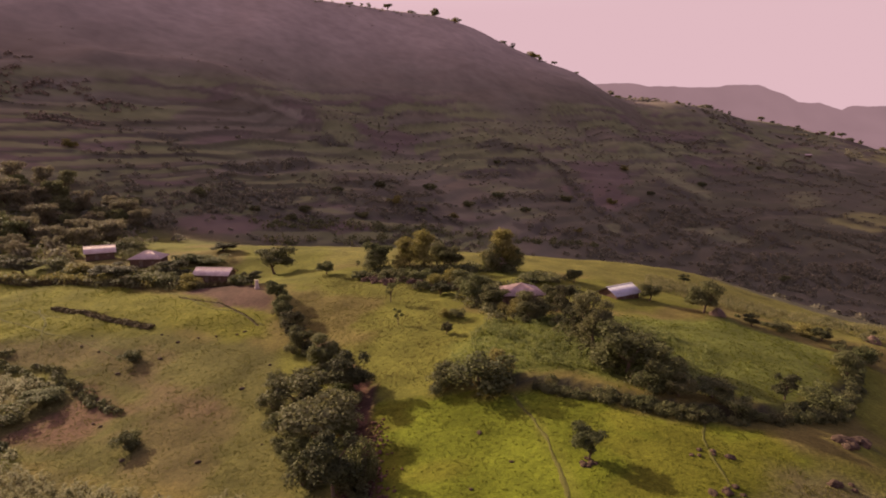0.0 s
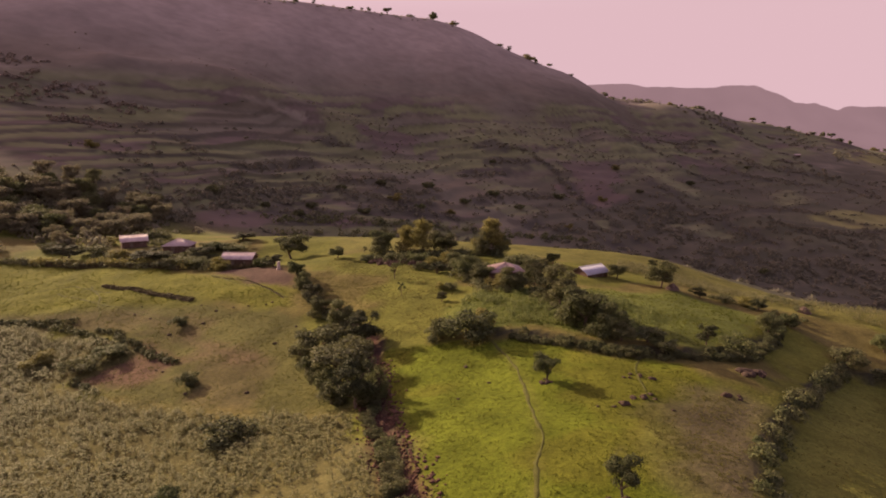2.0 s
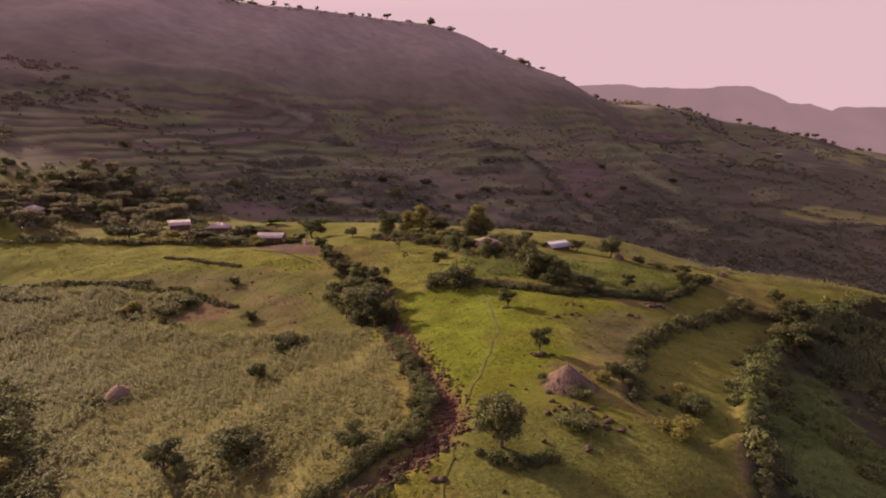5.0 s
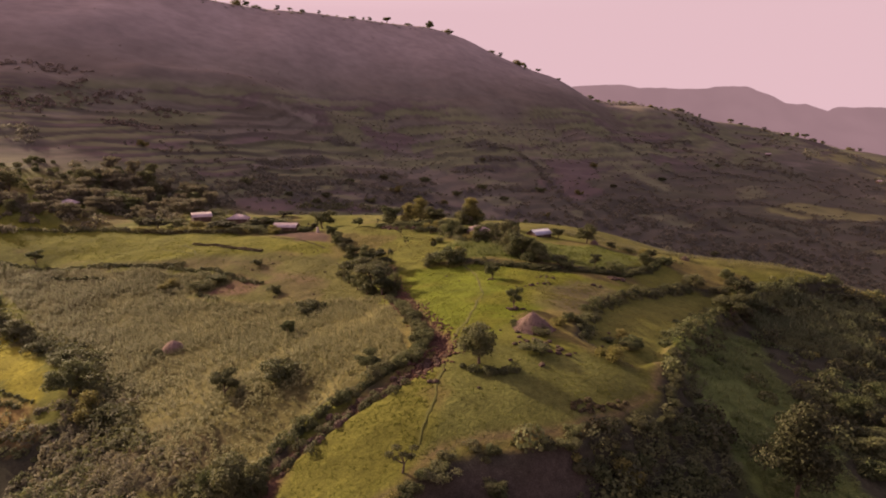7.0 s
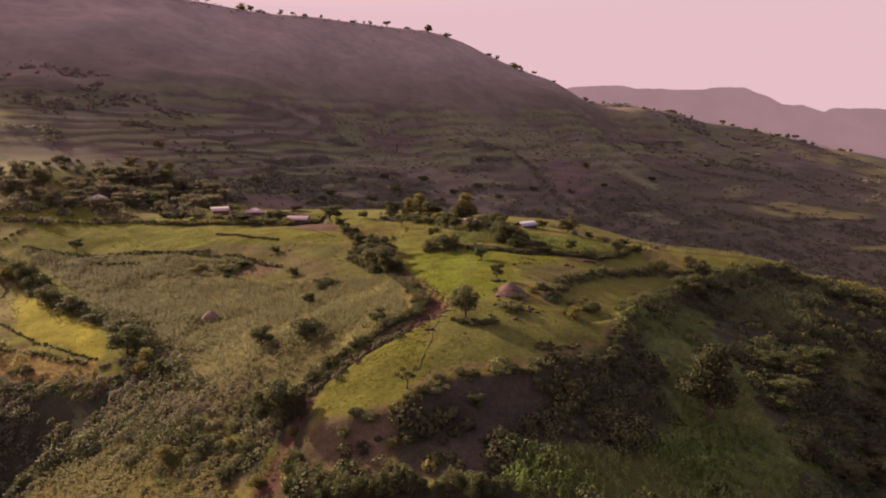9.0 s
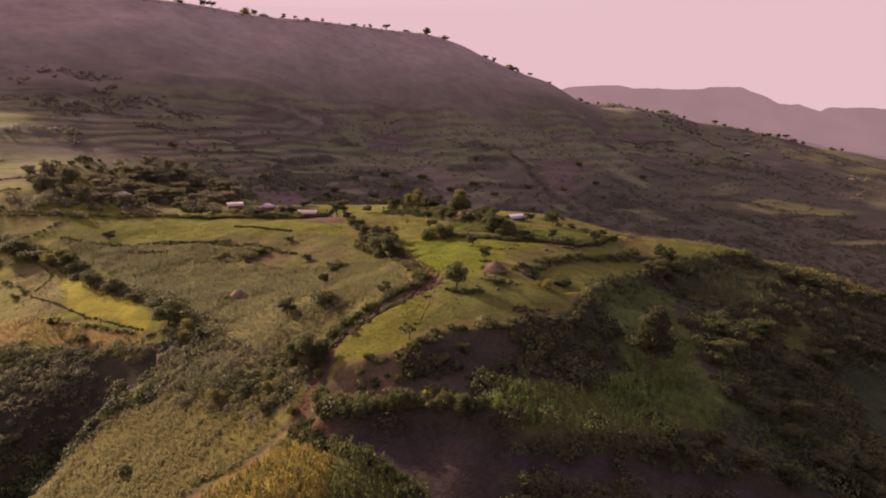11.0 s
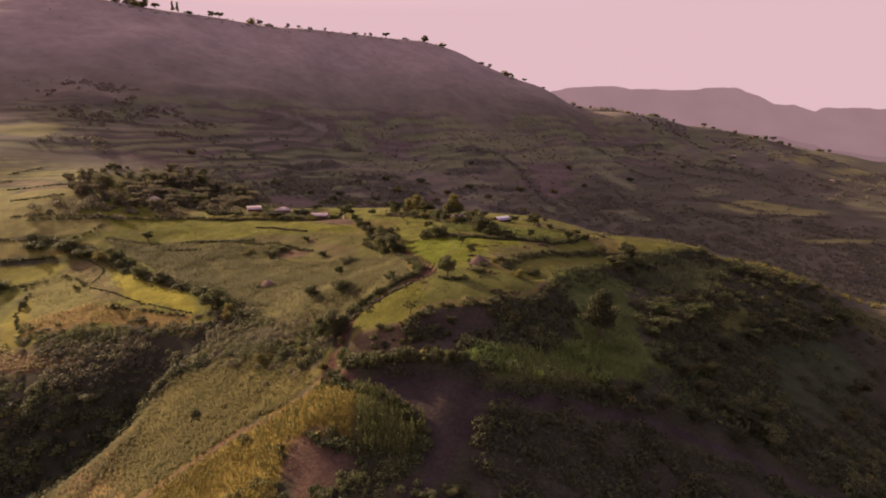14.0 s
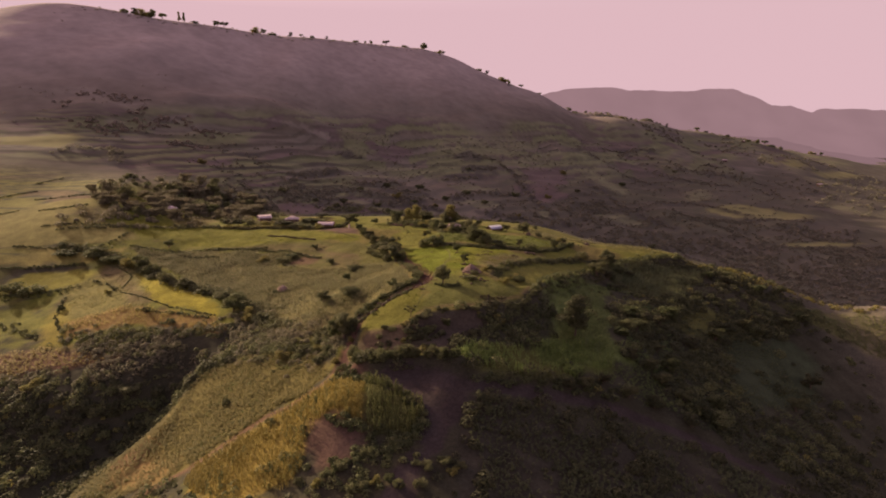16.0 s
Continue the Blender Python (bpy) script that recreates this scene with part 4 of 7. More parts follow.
WORDS = {
    "spreading": "spreading dark green acacia tree with a low crown",
    "round": "rounded dark green broadleaf tree with a short trunk",
    "tall": "tall pale green tree with a narrow leafy crown",
    "ragged": "small ragged tree with sparse olive foliage",
    "bush": "dense olive green bush growing on the slope",
    "full": "full-crowned greyish olive tree of the village grove",
}
FOLIAGE = {"spreading": (LEAF_DARK, LEAF_OLIVE), "full": (LEAF_MUTED, LEAF_OLIVE, LEAF_MUTED), "round": (LEAF_DARK, LEAF_OLIVE, LEAF_DEEP), "tall": (LEAF_PALE, LEAF_OLIVE, LEAF_DEEP), "ragged": (LEAF_OLIVE, LEAF_DARK),
           "bush": (LEAF_DARK, LEAF_OLIVE, LEAF_OLIVE, LEAF_PALE)}
COUNT = {"spreading": 4600, "round": 5600, "full": 3600, "tall": 9500, "ragged": 1400, "bush": 2100}
BUILT = {}


def plant(kind, x, y, h, w, variant=0, words="", group="", sink=0.0):
    """A tree or bush h high and w wide. The first of each look is built, the others share its meshes."""
    mats = FOLIAGE[kind]
    variant %= len(mats)
    turn = (x * 37.1 + y * 17.7) % 360
    m = pose(x, y, ground_z(x, y) - sink, 0, 0, turn) @ Matrix.Diagonal((w, w, h, 1))
    if (kind, variant) not in BUILT:
        seed = 100 + 10 * list(WORDS).index(kind) + variant
        lobes = lobes_for(kind, seed)
        size = {"bush": 0.031, "tall": 0.0172}.get(kind, 0.0235)
        crown = crown_mesh("foliage" if kind == "bush" else "crown", seed, lobes, COUNT[kind], size, mats[variant])
        if kind == "bush":
            stems = mesh_np("stems", *joined([tube([(0, 0, -0.05), np.array(q[:3]) * (0.5, 0.5, 0.6), q[:3]], [0.02, 0.014, 0.006], 4) for q in lobes[:5]]), BARK)
            ob = new("bush")
            part("foliage", crown, ob)
            part("stems", stems, ob, "thin brown stems")
        else:
            ob = new("tree")
            part("crown", crown, ob)
            part("trunk", trunk_mesh(seed, lobes, 0.24 if kind in ("round", "full") else 0.34, 0.030 if kind != "tall" else 0.022), ob, "grey-brown trunk and limbs")
        BUILT[kind, variant] = ob
        ob.matrix_basis = m
        made = ob
    else:
        src = BUILT[kind, variant]
        made = copy_thing(src, m @ Matrix.Diagonal((1 / src.scale.x, 1 / src.scale.y, 1 / src.scale.z, 1)))
    tagged(made, words or WORDS[kind], "bush" if kind == "bush" else "tree")
    if group:
        made["group"] = group
    elif "group" in made:
        del made["group"]
    return made


for kind, x, y, h, w, v in (
    ("round", -43, 152, 7.2, 11.6, 0),
    ("round", -27.2, 139.4, 3.3, 5.29, 1),
    ("ragged", -20.9, 145.9, 1.7, 2.185, 2),
    ("round", -15.3, 144.6, 6.8, 7.82, 3),
    ("tall", -9.3, 142.1, 8.2, 8.845, 0),
    ("tall", -4.3, 140.8, 10.1, 10.585, 0),
    ("round", 2.1, 141.7, 5.9, 6.9, 6),
    ("tall", 14.3, 145.9, 10.2, 12.035, 0),
    ("ragged", -10.3, 117.1, 4.2, 3.105, 8),
    ("ragged", -7.9, 104.2, 3, 2.07, 9),
    ("round", 5.6, 115.2, 5, 6.9, 10),
    ("bush", -1.7, 127.5, 3.3, 5.52, 11),
    ("round", 10, 109.5, 4.3, 5.98, 12),
    ("round", 14.7, 101.6, 4.9, 6.67, 13),
    ("round", 21.4, 103.4, 5.7, 5.175, 14),
    ("round", 29.4, 133.9, 3.2, 4.37, 15),
    ("round", 22.4, 87.3, 8.6, 7.245, 16),
    ("round", 20.8, 93.3, 4.7, 5.175, 17),
    ("round", 24.7, 77.9, 6.9, 8.74, 18),
    ("round", 27.6, 73, 5.7, 6.555, 19),
):
    plant(kind, x, y, h, w, v)

for kind, x, y, h, w, v in (
    ("bush", 5, 77.3, 6.4, 10.465, 20),
    ("bush", -0.7, 77.1, 3, 3.91, 21),
    ("round", 51.5, 116.5, 6.7, 7.82, 22),
    ("round", 43, 72.5, 3.3, 3.795, 23),
    ("round", 43.2, 123.8, 3.8, 5.405, 24),
    ("round", 62, 88.9, 4.2, 5.75, 25),
    ("bush", 49, 73.5, 3.7, 6.21, 26),
    ("round", 14.9, 57.6, 3.9, 4.255, 27),
):
    plant(kind, x, y, h, w, v)

for kind, x, y, h, w, v in (
    ("round", -33.6, 120, 4.1, 4.715, 0),
    ("round", -30.6, 112.4, 4.4, 4.945, 1),
    ("round", -26.1, 102.4, 5, 5.635, 2),
    ("round", -23.6, 98.1, 4.3, 4.945, 3),
    ("round", -18.8, 90.5, 5.4, 6.325, 4),
    ("round", -13, 81.1, 6, 7.705, 5),
    ("round", -19.4, 77.6, 6.2, 9.66, 6),
    ("spreading", -15, 67.1, 6.8, 10.81, 7),
    ("round", -11.2, 57.2, 6.9, 7.36, 8),
    ("bush", -8.6, 59.4, 7.3, 3.45, 9),
    ("bush", -25.4, 97.4, 2.4, 3.22, 10),
    ("bush", -21.5, 73.5, 3.4, 4.6, 0),
    ("round", -18.2, 66, 4.2, 4.8, 1),
    ("bush", -15.2, 60.5, 4.4, 5.6, 0),
    ("bush", -23.6, 80, 3.0, 4.6, 1),
    ("bush", -24.8, 87, 2.4, 3.6, 2),
    ("round", -16, 62.5, 4.6, 5.0, 1),
):
    plant(kind, x, y, h, w, v, group="trees of the lane hedge")

for kind, x, y, h, w, v in (
    ("round", 16.5, 27.9, 4, 3.68, 0),
    ("round", 8.1, 1.8, 6.4, 7.015, 1),
    ("round", -33.3, 13, 4.7, 5.635, 0),
    ("bush", -24, 13.8, 4.3, 8.05, 0),
    ("bush", -27.4, 53.4, 3.9, 8.51, 0),
    ("round", -29.2, 38.8, 3.4, 3.6, 0),
    ("round", -8.9, 6.3, 3.1, 5.0, 1),
    ("bush", -41.7, 74.7, 3, 4.6, 0),
    ("bush", -53.7, 100, 2.4, 4.715, 0),
    ("bush", 74.5, 84.8, 4.3, 6.67, 9),
    ("round", 88.7, 94.8, 4, 5.635, 10),
    ("round", 85.2, 80.2, 6.6, 10.695, 11),
    ("round", 76.4, 65, 6.4, 10.5, 12),
    ("bush", 81.3, 82.7, 2.4, 6.785, 13),
    ("tall", 49.7, -9.6, 13.4, 12.905, 2),
    ("ragged", -1.9, -19.4, 3.5, 4.37, 15),
    ("round", -22.5, -15.1, 7.8, 8.74, 16),
    ("round", -108.5, 39.2, 3.1, 2.875, 17),
    ("round", -129.7, 113.6, 4.3, 6.21, 18),
    ("bush", 28.9, 7.2, 3, 5.75, 19),
):
    plant(kind, x, y, h, w, v)

for kind, x, y, h, w, v in (
    ("bush", 35.3, 17.5, 2.8, 5.06, 20),
    ("bush", 35.1, 16.6, 2.5, 3.795, 21),
    ("bush", 16.8, 6.8, 2, 5.635, 22),
    ("bush", 25.3, -15.5, 3.7, 4.6, 23),
    ("bush", 9.2, -21, 2.3, 2.99, 24),
    ("bush", 59.9, -30.2, 2.4, 5.52, 25),
    ("bush", 85, -0.6, 2.9, 6.555, 26),
    ("round", 80.1, -11, 5.6, 6.44, 27),
    ("round", 76.6, 11.8, 4.6, 8.4, 27),
    ("round", 88.2, 22.5, 5.4, 7.0, 29),
    ("bush", 84, 26.8, 4.2, 8.4, 28),
    ("round", 71.8, 5.6, 4.6, 7.015, 31),
    ("bush", 67.8, 0.8, 3.6, 6.4, 32),
    ("bush", 88.2, -26.7, 5.1, 10.12, 33),
):
    plant(kind, x, y, h, w, v)

# a dense grove on the slope round the village, with low shrubs at its upper end
GROVE = [(-200, 168), (-216, 205), (-212, 238), (-180, 250), (-142, 252), (-112, 244), (-106, 205), (-116, 166), (-140, 156), (-168, 149)]
grove_rng = np.random.RandomState(12)
spots = []
while len(spots) < 105:
    x, y = grove_rng.uniform(-218, -104), grove_rng.uniform(148, 254)
    inside = within(np.array([x]), np.array([y]), GROVE)[0]
    if inside < 0 or any(math.hypot(x - a, y - b) < 5.2 for a, b in spots):
        continue
    spots.append((x, y))
    upper = x < -178 and y > 190
    h = grove_rng.uniform(2.6, 4.6) if upper else grove_rng.uniform(6.0, 11.0) * (0.75 if y < 175 else 1.0)
    w = h * grove_rng.uniform(1.0, 1.4)
    if upper:
        plant("bush", x, y, h, w, grove_rng.randint(3), "low bush at the upper edge of the village grove", "bushes of the village grove", 0.3)
    else:
        plant("full", x, y, h, w, (0, 0, 1, 2)[grove_rng.randint(4)], "", "trees of the village grove", 0.16 * h)

for kind, x, y, h, w, v in (
    ("bush", -177.2, 107.4, 4.2, 13.915, 0),
    ("round", -162.8, 103.2, 6, 12.305, 1),
    ("bush", -152.3, 99.4, 5.2, 12.19, 2),
    ("bush", -140.5, 92.9, 5.8, 10.58, 3),
    ("round", -132.4, 88.5, 7.3, 9.085, 4),
    ("bush", -125.2, 83.2, 6.3, 8.855, 5),
    ("bush", -112.3, 68.5, 6.3, 7.13, 6),
    ("round", -101.6, 60.9, 4.5, 9.2, 7),
    ("bush", -90.1, 52.8, 3.5, 6.67, 8),
    ("bush", -79.1, 44.7, 4.7, 9.66, 9),
    ("round", -71.7, 32.5, 7.1, 10.12, 10),
    ("bush", -62.3, 23.3, 5.9, 7.705, 11),
    ("bush", -57.1, 20.5, 4.2, 5.635, 12),
    ("round", -61.7, 89.3, 2.3, 7.82, 13),
    ("bush", -64.8, 84, 3.8, 7.59, 14),
    ("bush", -75.1, 88.6, 3, 7.82, 15),
):
    plant(kind, x, y, h, w, v, group="trees of the west hedge")

for kind, x, y, h, w, v in (
    ("bush", -18.4, 134.8, 2.2, 5.865, 0),
    ("bush", -10.7, 134.1, 3.4, 7.36, 1),
    ("bush", -5.5, 132.9, 3.5, 7.245, 2),
    ("bush", 0.7, 129.2, 4.1, 7.015, 3),
    ("round", 4.3, 124.8, 3.9, 6.095, 4),
    ("bush", 8.4, 116, 4.5, 6.325, 5),
    ("round", 8.9, 108.8, 3.5, 4.83, 6),
    ("bush", 12, 103.8, 4, 6.325, 7),
    ("bush", 17.2, 101.6, 4.1, 5.635, 8),
    ("round", 20.7, 107.9, 4.9, 5.98, 9),
    ("bush", 20.4, 129.4, 3, 9.89, 10),
    ("round", -0.5, 119.8, 2.5, 5.29, 11),
    ("bush", -4.6, 124, 2.6, 4.715, 12),
    ("bush", 2.6, 104.8, 2.2, 3.45, 13),
    ("round", 0.6, 97, 2.1, 2.645, 14),
    ("bush", 0.1, 105, 2.2, 2.875, 15),
    ("round", 23, 93.3, 4.3, 5.175, 16),
    ("bush", 22.5, 79.4, 4.1, 6.21, 17),
    ("bush", 27.4, 81.4, 5.2, 7.245, 18),
    ("round", 28.8, 70.6, 3, 4.83, 19),
):
    plant(kind, x, y, h, w, v, group="trees and bushes of the hilltop grove")

for kind, x, y, h, w, v in (
    ("bush", 26, 72.6, 3.8, 4.945, 20),
    ("round", 33, 70.7, 2.3, 5.635, 21),
    ("bush", 34.6, 68.1, 2, 4.6, 22),
    ("bush", 7.7, 78.5, 4.4, 5.75, 23),
    ("bush", 1.2, 79.1, 3.7, 5.75, 24),
    ("tall", -16.6, 141.8, 5.4, 7.83, 1),
    ("round", -8.2, 147.1, 5.6, 6.44, 26),
    ("tall", -1.2, 145.2, 6.3, 8.99, 1),
    ("round", 11.6, 143.1, 6.9, 7.015, 28),
    ("tall", 17.3, 145.3, 5.6, 7.975, 1),
):
    plant(kind, x, y, h, w, v, group="trees and bushes of the hilltop grove")

for kind, x, y, h, w, v in (
    ("bush", -97.7, 179.4, 4.6, 11.615, 0),
    ("bush", -94.4, 184.6, 5.3, 11.96, 1),
    ("round", -64.9, 144.8, 4.2, 9.43, 2),
    ("bush", -56.6, 134.3, 3.9, 7.36, 3),
    ("bush", -46.3, 136, 3.1, 5.98, 4),
    ("round", -42.9, 133.3, 3.1, 5.865, 5),
    ("bush", -65.2, 137.8, 3.6, 8.97, 6),
    ("bush", -90.1, 150.2, 3.5, 11.385, 7),
    ("round", -78.8, 142.4, 3.6, 14.03, 8),
    ("bush", -70, 139.5, 3.2, 12.19, 9),
    ("bush", -102.7, 156.6, 3.6, 10.235, 10),
    ("round", -105.9, 150.4, 3.5, 9.775, 11),
    ("bush", -67.5, 157.6, 3.6, 10.235, 12),
    ("bush", -62.6, 160.5, 2.9, 12.19, 13),
    ("round", -63, 172.3, 2.3, 9.315, 14),
    ("bush", -106.5, 170.3, 3.3, 9.2, 15),
    ("bush", -115.1, 157.5, 3.8, 8.51, 16),
    ("round", 58.3, 111.1, 2.4, 3.68, 17),
    ("bush", 63.7, 112, 2.1, 4.37, 18),
    ("bush", 69.3, 111.3, 2.6, 6.21, 19),
):
    plant(kind, x, y, h, w, v)

for kind, x, y, h, w, v in (
    ("round", 70.7, 109.3, 2.5, 4.83, 20),
    ("bush", 209.5, 367.3, 4.2, 10.005, 21),
    ("bush", 84.3, 129.2, 2.1, 8.51, 22),
    ("round", 64.7, 160.1, 2.3, 3.795, 23),
    ("bush", 71.7, 100.3, 3.5, 5.635, 24),
    ("bush", 83.6, 114.7, 1.7, 5.06, 25),
):
    plant(kind, x, y, h, w, v)

for kind, x, y, h, w, v in (
    ("round", -25.6, -13.8, 7.2, 4.83, 0),
    ("round", -22, -16.5, 7.9, 4.715, 1),
    ("round", -18.9, -18.2, 5.2, 3.565, 2),
    ("bush", -30.7, -15.5, 2.5, 3.68, 3),
    ("bush", -26.9, -18.8, 2.9, 4.14, 4),
    ("bush", -18.8, -26.3, 4.3, 4.715, 5),
    ("bush", -15.2, -30.1, 4.2, 4.485, 6),
    ("bush", -19.5, -19.8, 2.6, 2.99, 7),
    ("bush", -9.2, -23.6, 1.6, 2.875, 8),
    ("bush", -7, -24.4, 1.8, 2.875, 9),
    ("bush", -10.6, -25.9, 2.2, 2.3, 10),
    ("bush", -3.9, -27.6, 2, 2.76, 11),
    ("bush", -1.6, -26.8, 2.5, 3.68, 12),
    ("bush", 1.6, -24, 2.5, 3.795, 13),
    ("bush", 4.2, -22.9, 2.5, 3.91, 14),
    ("bush", -3.3, -23.8, 2, 3.335, 15),
    ("bush", -0.9, -22.5, 2.3, 3.45, 16),
    ("bush", 2.5, -20, 1.9, 4.945, 17),
    ("bush", 8.5, -20.4, 1.5, 2.99, 18),
    ("bush", -23.7, -26.9, 2.5, 3.795, 19),
):
    plant(kind, x, y, h, w, v)

for kind, x, y, h, w, v in (
    ("bush", -29.1, -23.2, 2.6, 3.91, 20),
    ("bush", -11.2, -32.4, 2.3, 3.565, 21),
):
    plant(kind, x, y, h, w, v)

for kind, x, y, h, w, v in (
    ("bush", 15.1, 18.4, 1.5, 1.955, 0),
    ("bush", 15.9, 17.1, 1.3, 2.3, 1),
    ("bush", 19.6, 14, 1.9, 3.795, 2),
    ("bush", 22.8, 18.7, 2.1, 4.025, 3),
    ("bush", 25.4, 21.2, 2.2, 3.45, 4),
    ("bush", 18.4, 21.3, 1.2, 2.07, 5),
    ("bush", 27.7, 21.4, 2.2, 2.875, 6),
    ("bush", 35.6, 21.4, 2.2, 3.91, 7),
    ("bush", 31.9, 18.9, 1.2, 2.76, 8),
):
    plant(kind, x, y, h, w, v)

for kind, x, y, h, w, v in (
    ("bush", -55.9, -24.7, 3, 3.105, 0),
    ("bush", -82.5, 5.8, 3.6, 6.785, 1),
    ("bush", -50.1, -9.9, 2.7, 5.175, 2),
    ("bush", -41.9, -13.6, 3, 5.98, 3),
    ("bush", -34.7, -14.2, 3.5, 5.98, 4),
    ("bush", -36.9, -47.2, 2.5, 3.335, 5),
    ("bush", -99, 4, 2.9, 8.855, 6),
    ("bush", -133.6, 7.2, 4.4, 8.97, 7),
    ("bush", -95.1, 29.4, 3.3, 4.945, 8),
    ("bush", -176.4, 77, 5.2, 11.73, 9),
    ("bush", -187.3, 78, 6.5, 11.845, 10),
    ("bush", -137.1, 65.6, 2.5, 3.45, 11),
    ("bush", -151.6, 56.2, 3.6, 3.795, 12),
):
    plant(kind, x, y, h, w, v)

for kind, x, y, h, w, v in (
    ("round", 76.8, 20.1, 5.2, 7.13, 1),
    ("round", 80.1, 16.2, 5.5, 7.475, 0),
    ("round", 97.6, 37.5, 6.1, 9.2, 1),
    ("round", 79.3, 7, 3.1, 5.175, 2),
    ("round", 80, 0.3, 3.7, 5.75, 1),
    ("round", 85.1, -2.7, 4.3, 7.59, 0),
    ("round", 74.4, -19.1, 3.9, 6.21, 1),
    ("round", 100.7, 19.8, 4.9, 7.705, 2),
    ("round", 117.9, 38.3, 5.4, 7.935, 1),
    ("round", 127.5, 47.8, 4.7, 7.82, 0),
    ("round", 136.7, 54.4, 4.4, 7.475, 1),
    ("round", 67.4, -12.8, 3.7, 5.635, 2),
    ("round", 72.1, -14, 3.7, 5.98, 1),
    ("round", 84.5, -26.9, 4.6, 6.555, 0),
    ("round", 92.2, -18.6, 4.6, 6.9, 1),
    ("round", 77.7, -34.6, 3.6, 5.635, 2),
    ("round", 79.8, -24, 4.1, 5.98, 1),
    ("round", 42.1, -38.4, 2.9, 4.485, 0),
    ("round", 46.7, -36.8, 3.5, 4.83, 1),
    ("round", 52.8, -31.7, 3, 5.06, 2),
):
    plant(kind, x, y, h, w, (2, 0, 2)[v], words="large dark green shrub on the shaded slope", group="large shrubs of the shaded slope")

for kind, x, y, h, w, v in (
    ("round", 60.1, -32.8, 3.6, 5.635, 1),
    ("round", 67.6, -32.6, 3.6, 5.635, 0),
    ("round", 143.6, 52.9, 4.4, 7.935, 1),
    ("round", 161.1, 64.2, 4.2, 7.82, 2),
    ("round", 172.7, 71.2, 4.3, 7.475, 1),
    ("round", 150.7, 27, 5.2, 8.97, 0),
    ("round", 132.9, 6.3, 4.7, 7.245, 1),
    ("round", 83, 71.2, 3.7, 6.325, 2),
    ("round", 90.8, 80.8, 3.4, 6.555, 1),
    ("round", 95.4, 80.1, 3.4, 5.98, 0),
    ("round", 111.3, 90, 3, 6.785, 1),
    ("round", 127.3, 98, 3.1, 7.015, 2),
    ("round", 137.7, 93.7, 3.6, 6.9, 1),
    ("round", 145.9, 89.6, 3.5, 7.475, 0),
    ("round", 159.1, 85.9, 4, 8.51, 1),
    ("round", 171.5, 89.5, 4.6, 9.2, 2),
):
    plant(kind, x, y, h, w, (2, 0, 2)[v], words="large dark green shrub on the shaded slope", group="large shrubs of the shaded slope")

for k, (x, y, h) in enumerate((
    (-391, 632, 7), (-379, 634, 9), (-371, 638, 11), (-360, 640, 12), (-348, 645, 9), (-331, 655, 15), (-325, 657, 14), (-314, 665, 5),
    (-289, 677, 9), (-281, 683, 9), (-247, 706, 10), (-236, 712, 8), (-225, 718, 6), (-201, 726, 7), (-187, 733, 5), (-173, 738, 5),
    (-153, 751, 5), (-113, 781, 5), (-92, 798, 6), (-70, 815, 10), (-42, 832, 5), (-11, 845, 12), (14, 851, 7), (-100, 791, 4),
    (21, 851, 6),
)):
    kind, wide = ("tall", 0.4) if h > 13 else (("bush", 1.9), ("round", 1.25), ("bush", 2.3), ("round", 1.1), ("spreading", 1.4))[k % 5]
    plant(kind, x, y, h * 1.05, h * wide, k + 1, "olive tree standing on the skyline of the big hill", "trees of the skyline", 0.18 * h)

for k, (x, y, h) in enumerate((
    (81, 856, 6), (94, 858, 7), (122, 863, 10), (133, 868, 6), (155, 879, 7), (190, 897, 5), (250, 932, 8), (265, 947, 7),
    (290, 971, 6), (341, 1014, 5), (333, 890, 6), (350, 890, 4), (398, 945, 8), (439, 956, 6), (533, 1044, 10), (547, 1033, 5),
    (594, 1039, 8), (637, 1045, 7), (667, 1061, 10), (681, 1060, 11), (691, 1053, 8), (715, 1059, 8), (930, 1304, 10), (960, 1312, 9),
)):
    kind, wide = ("tall", 0.4) if h > 13 else (("bush", 1.9), ("round", 1.25), ("bush", 2.3), ("round", 1.1), ("spreading", 1.4))[k % 5]
    plant(kind, x, y, h * 1.05, h * wide, k + 1, "olive tree standing on the skyline of the big hill", "trees of the skyline", 0.18 * h)

for k, (x, y) in enumerate((
    (-87, 284), (-112, 282), (-13, 354), (-28, 352), (-40, 380), (55, 404), (92, 455), (128, 462), (166, 487), (38, 417),
    (17, 387), (6, 356), (242, 571), (349, 678), (45, 508), (163, 555), (-68, 303), (-61, 354), (-128, 250), (-179, 296),
    (-72, 285), (-9, 407), (-43, 321), (85, 379),
)):
    h = 4.2 + (k * 1.7) % 2.6
    plant("bush", x, y, h * 0.9, h * 1.7, k, "rounded dark tree among the fields of the big hill", "trees of the hillside fields")


for k, (x, y) in enumerate(((0.9, -70.9), (3.4, -71.7), (7.1, -70.2), (8.9, -72.5), (10.8, -70.8), (2.2, -76.1), (-10.4, -75.1), (-7.5, -74.5), (-4.5, -74.1), (-2.6, -76.1), (-12.7, -75.9),
                            (-20.4, -73.3), (-24.5, -71.8), (-18.3, -71.3), (-15.4, -69.9))):
    plant("bush", x, y, 1.9 + (k * 0.7) % 0.9, 2.6 + (k * 1.1) % 1.2, k, "leafy olive bush on the lower edge of the dirt yard", "bushes below the yard")
plant("bush", -0.9, -66.7, 0.9, 1.2, 0, "small lone shrub on the bare dirt yard")

# bushes along hedges and banks: line, spacing, height, width, jitter
rng = np.random.RandomState(5)


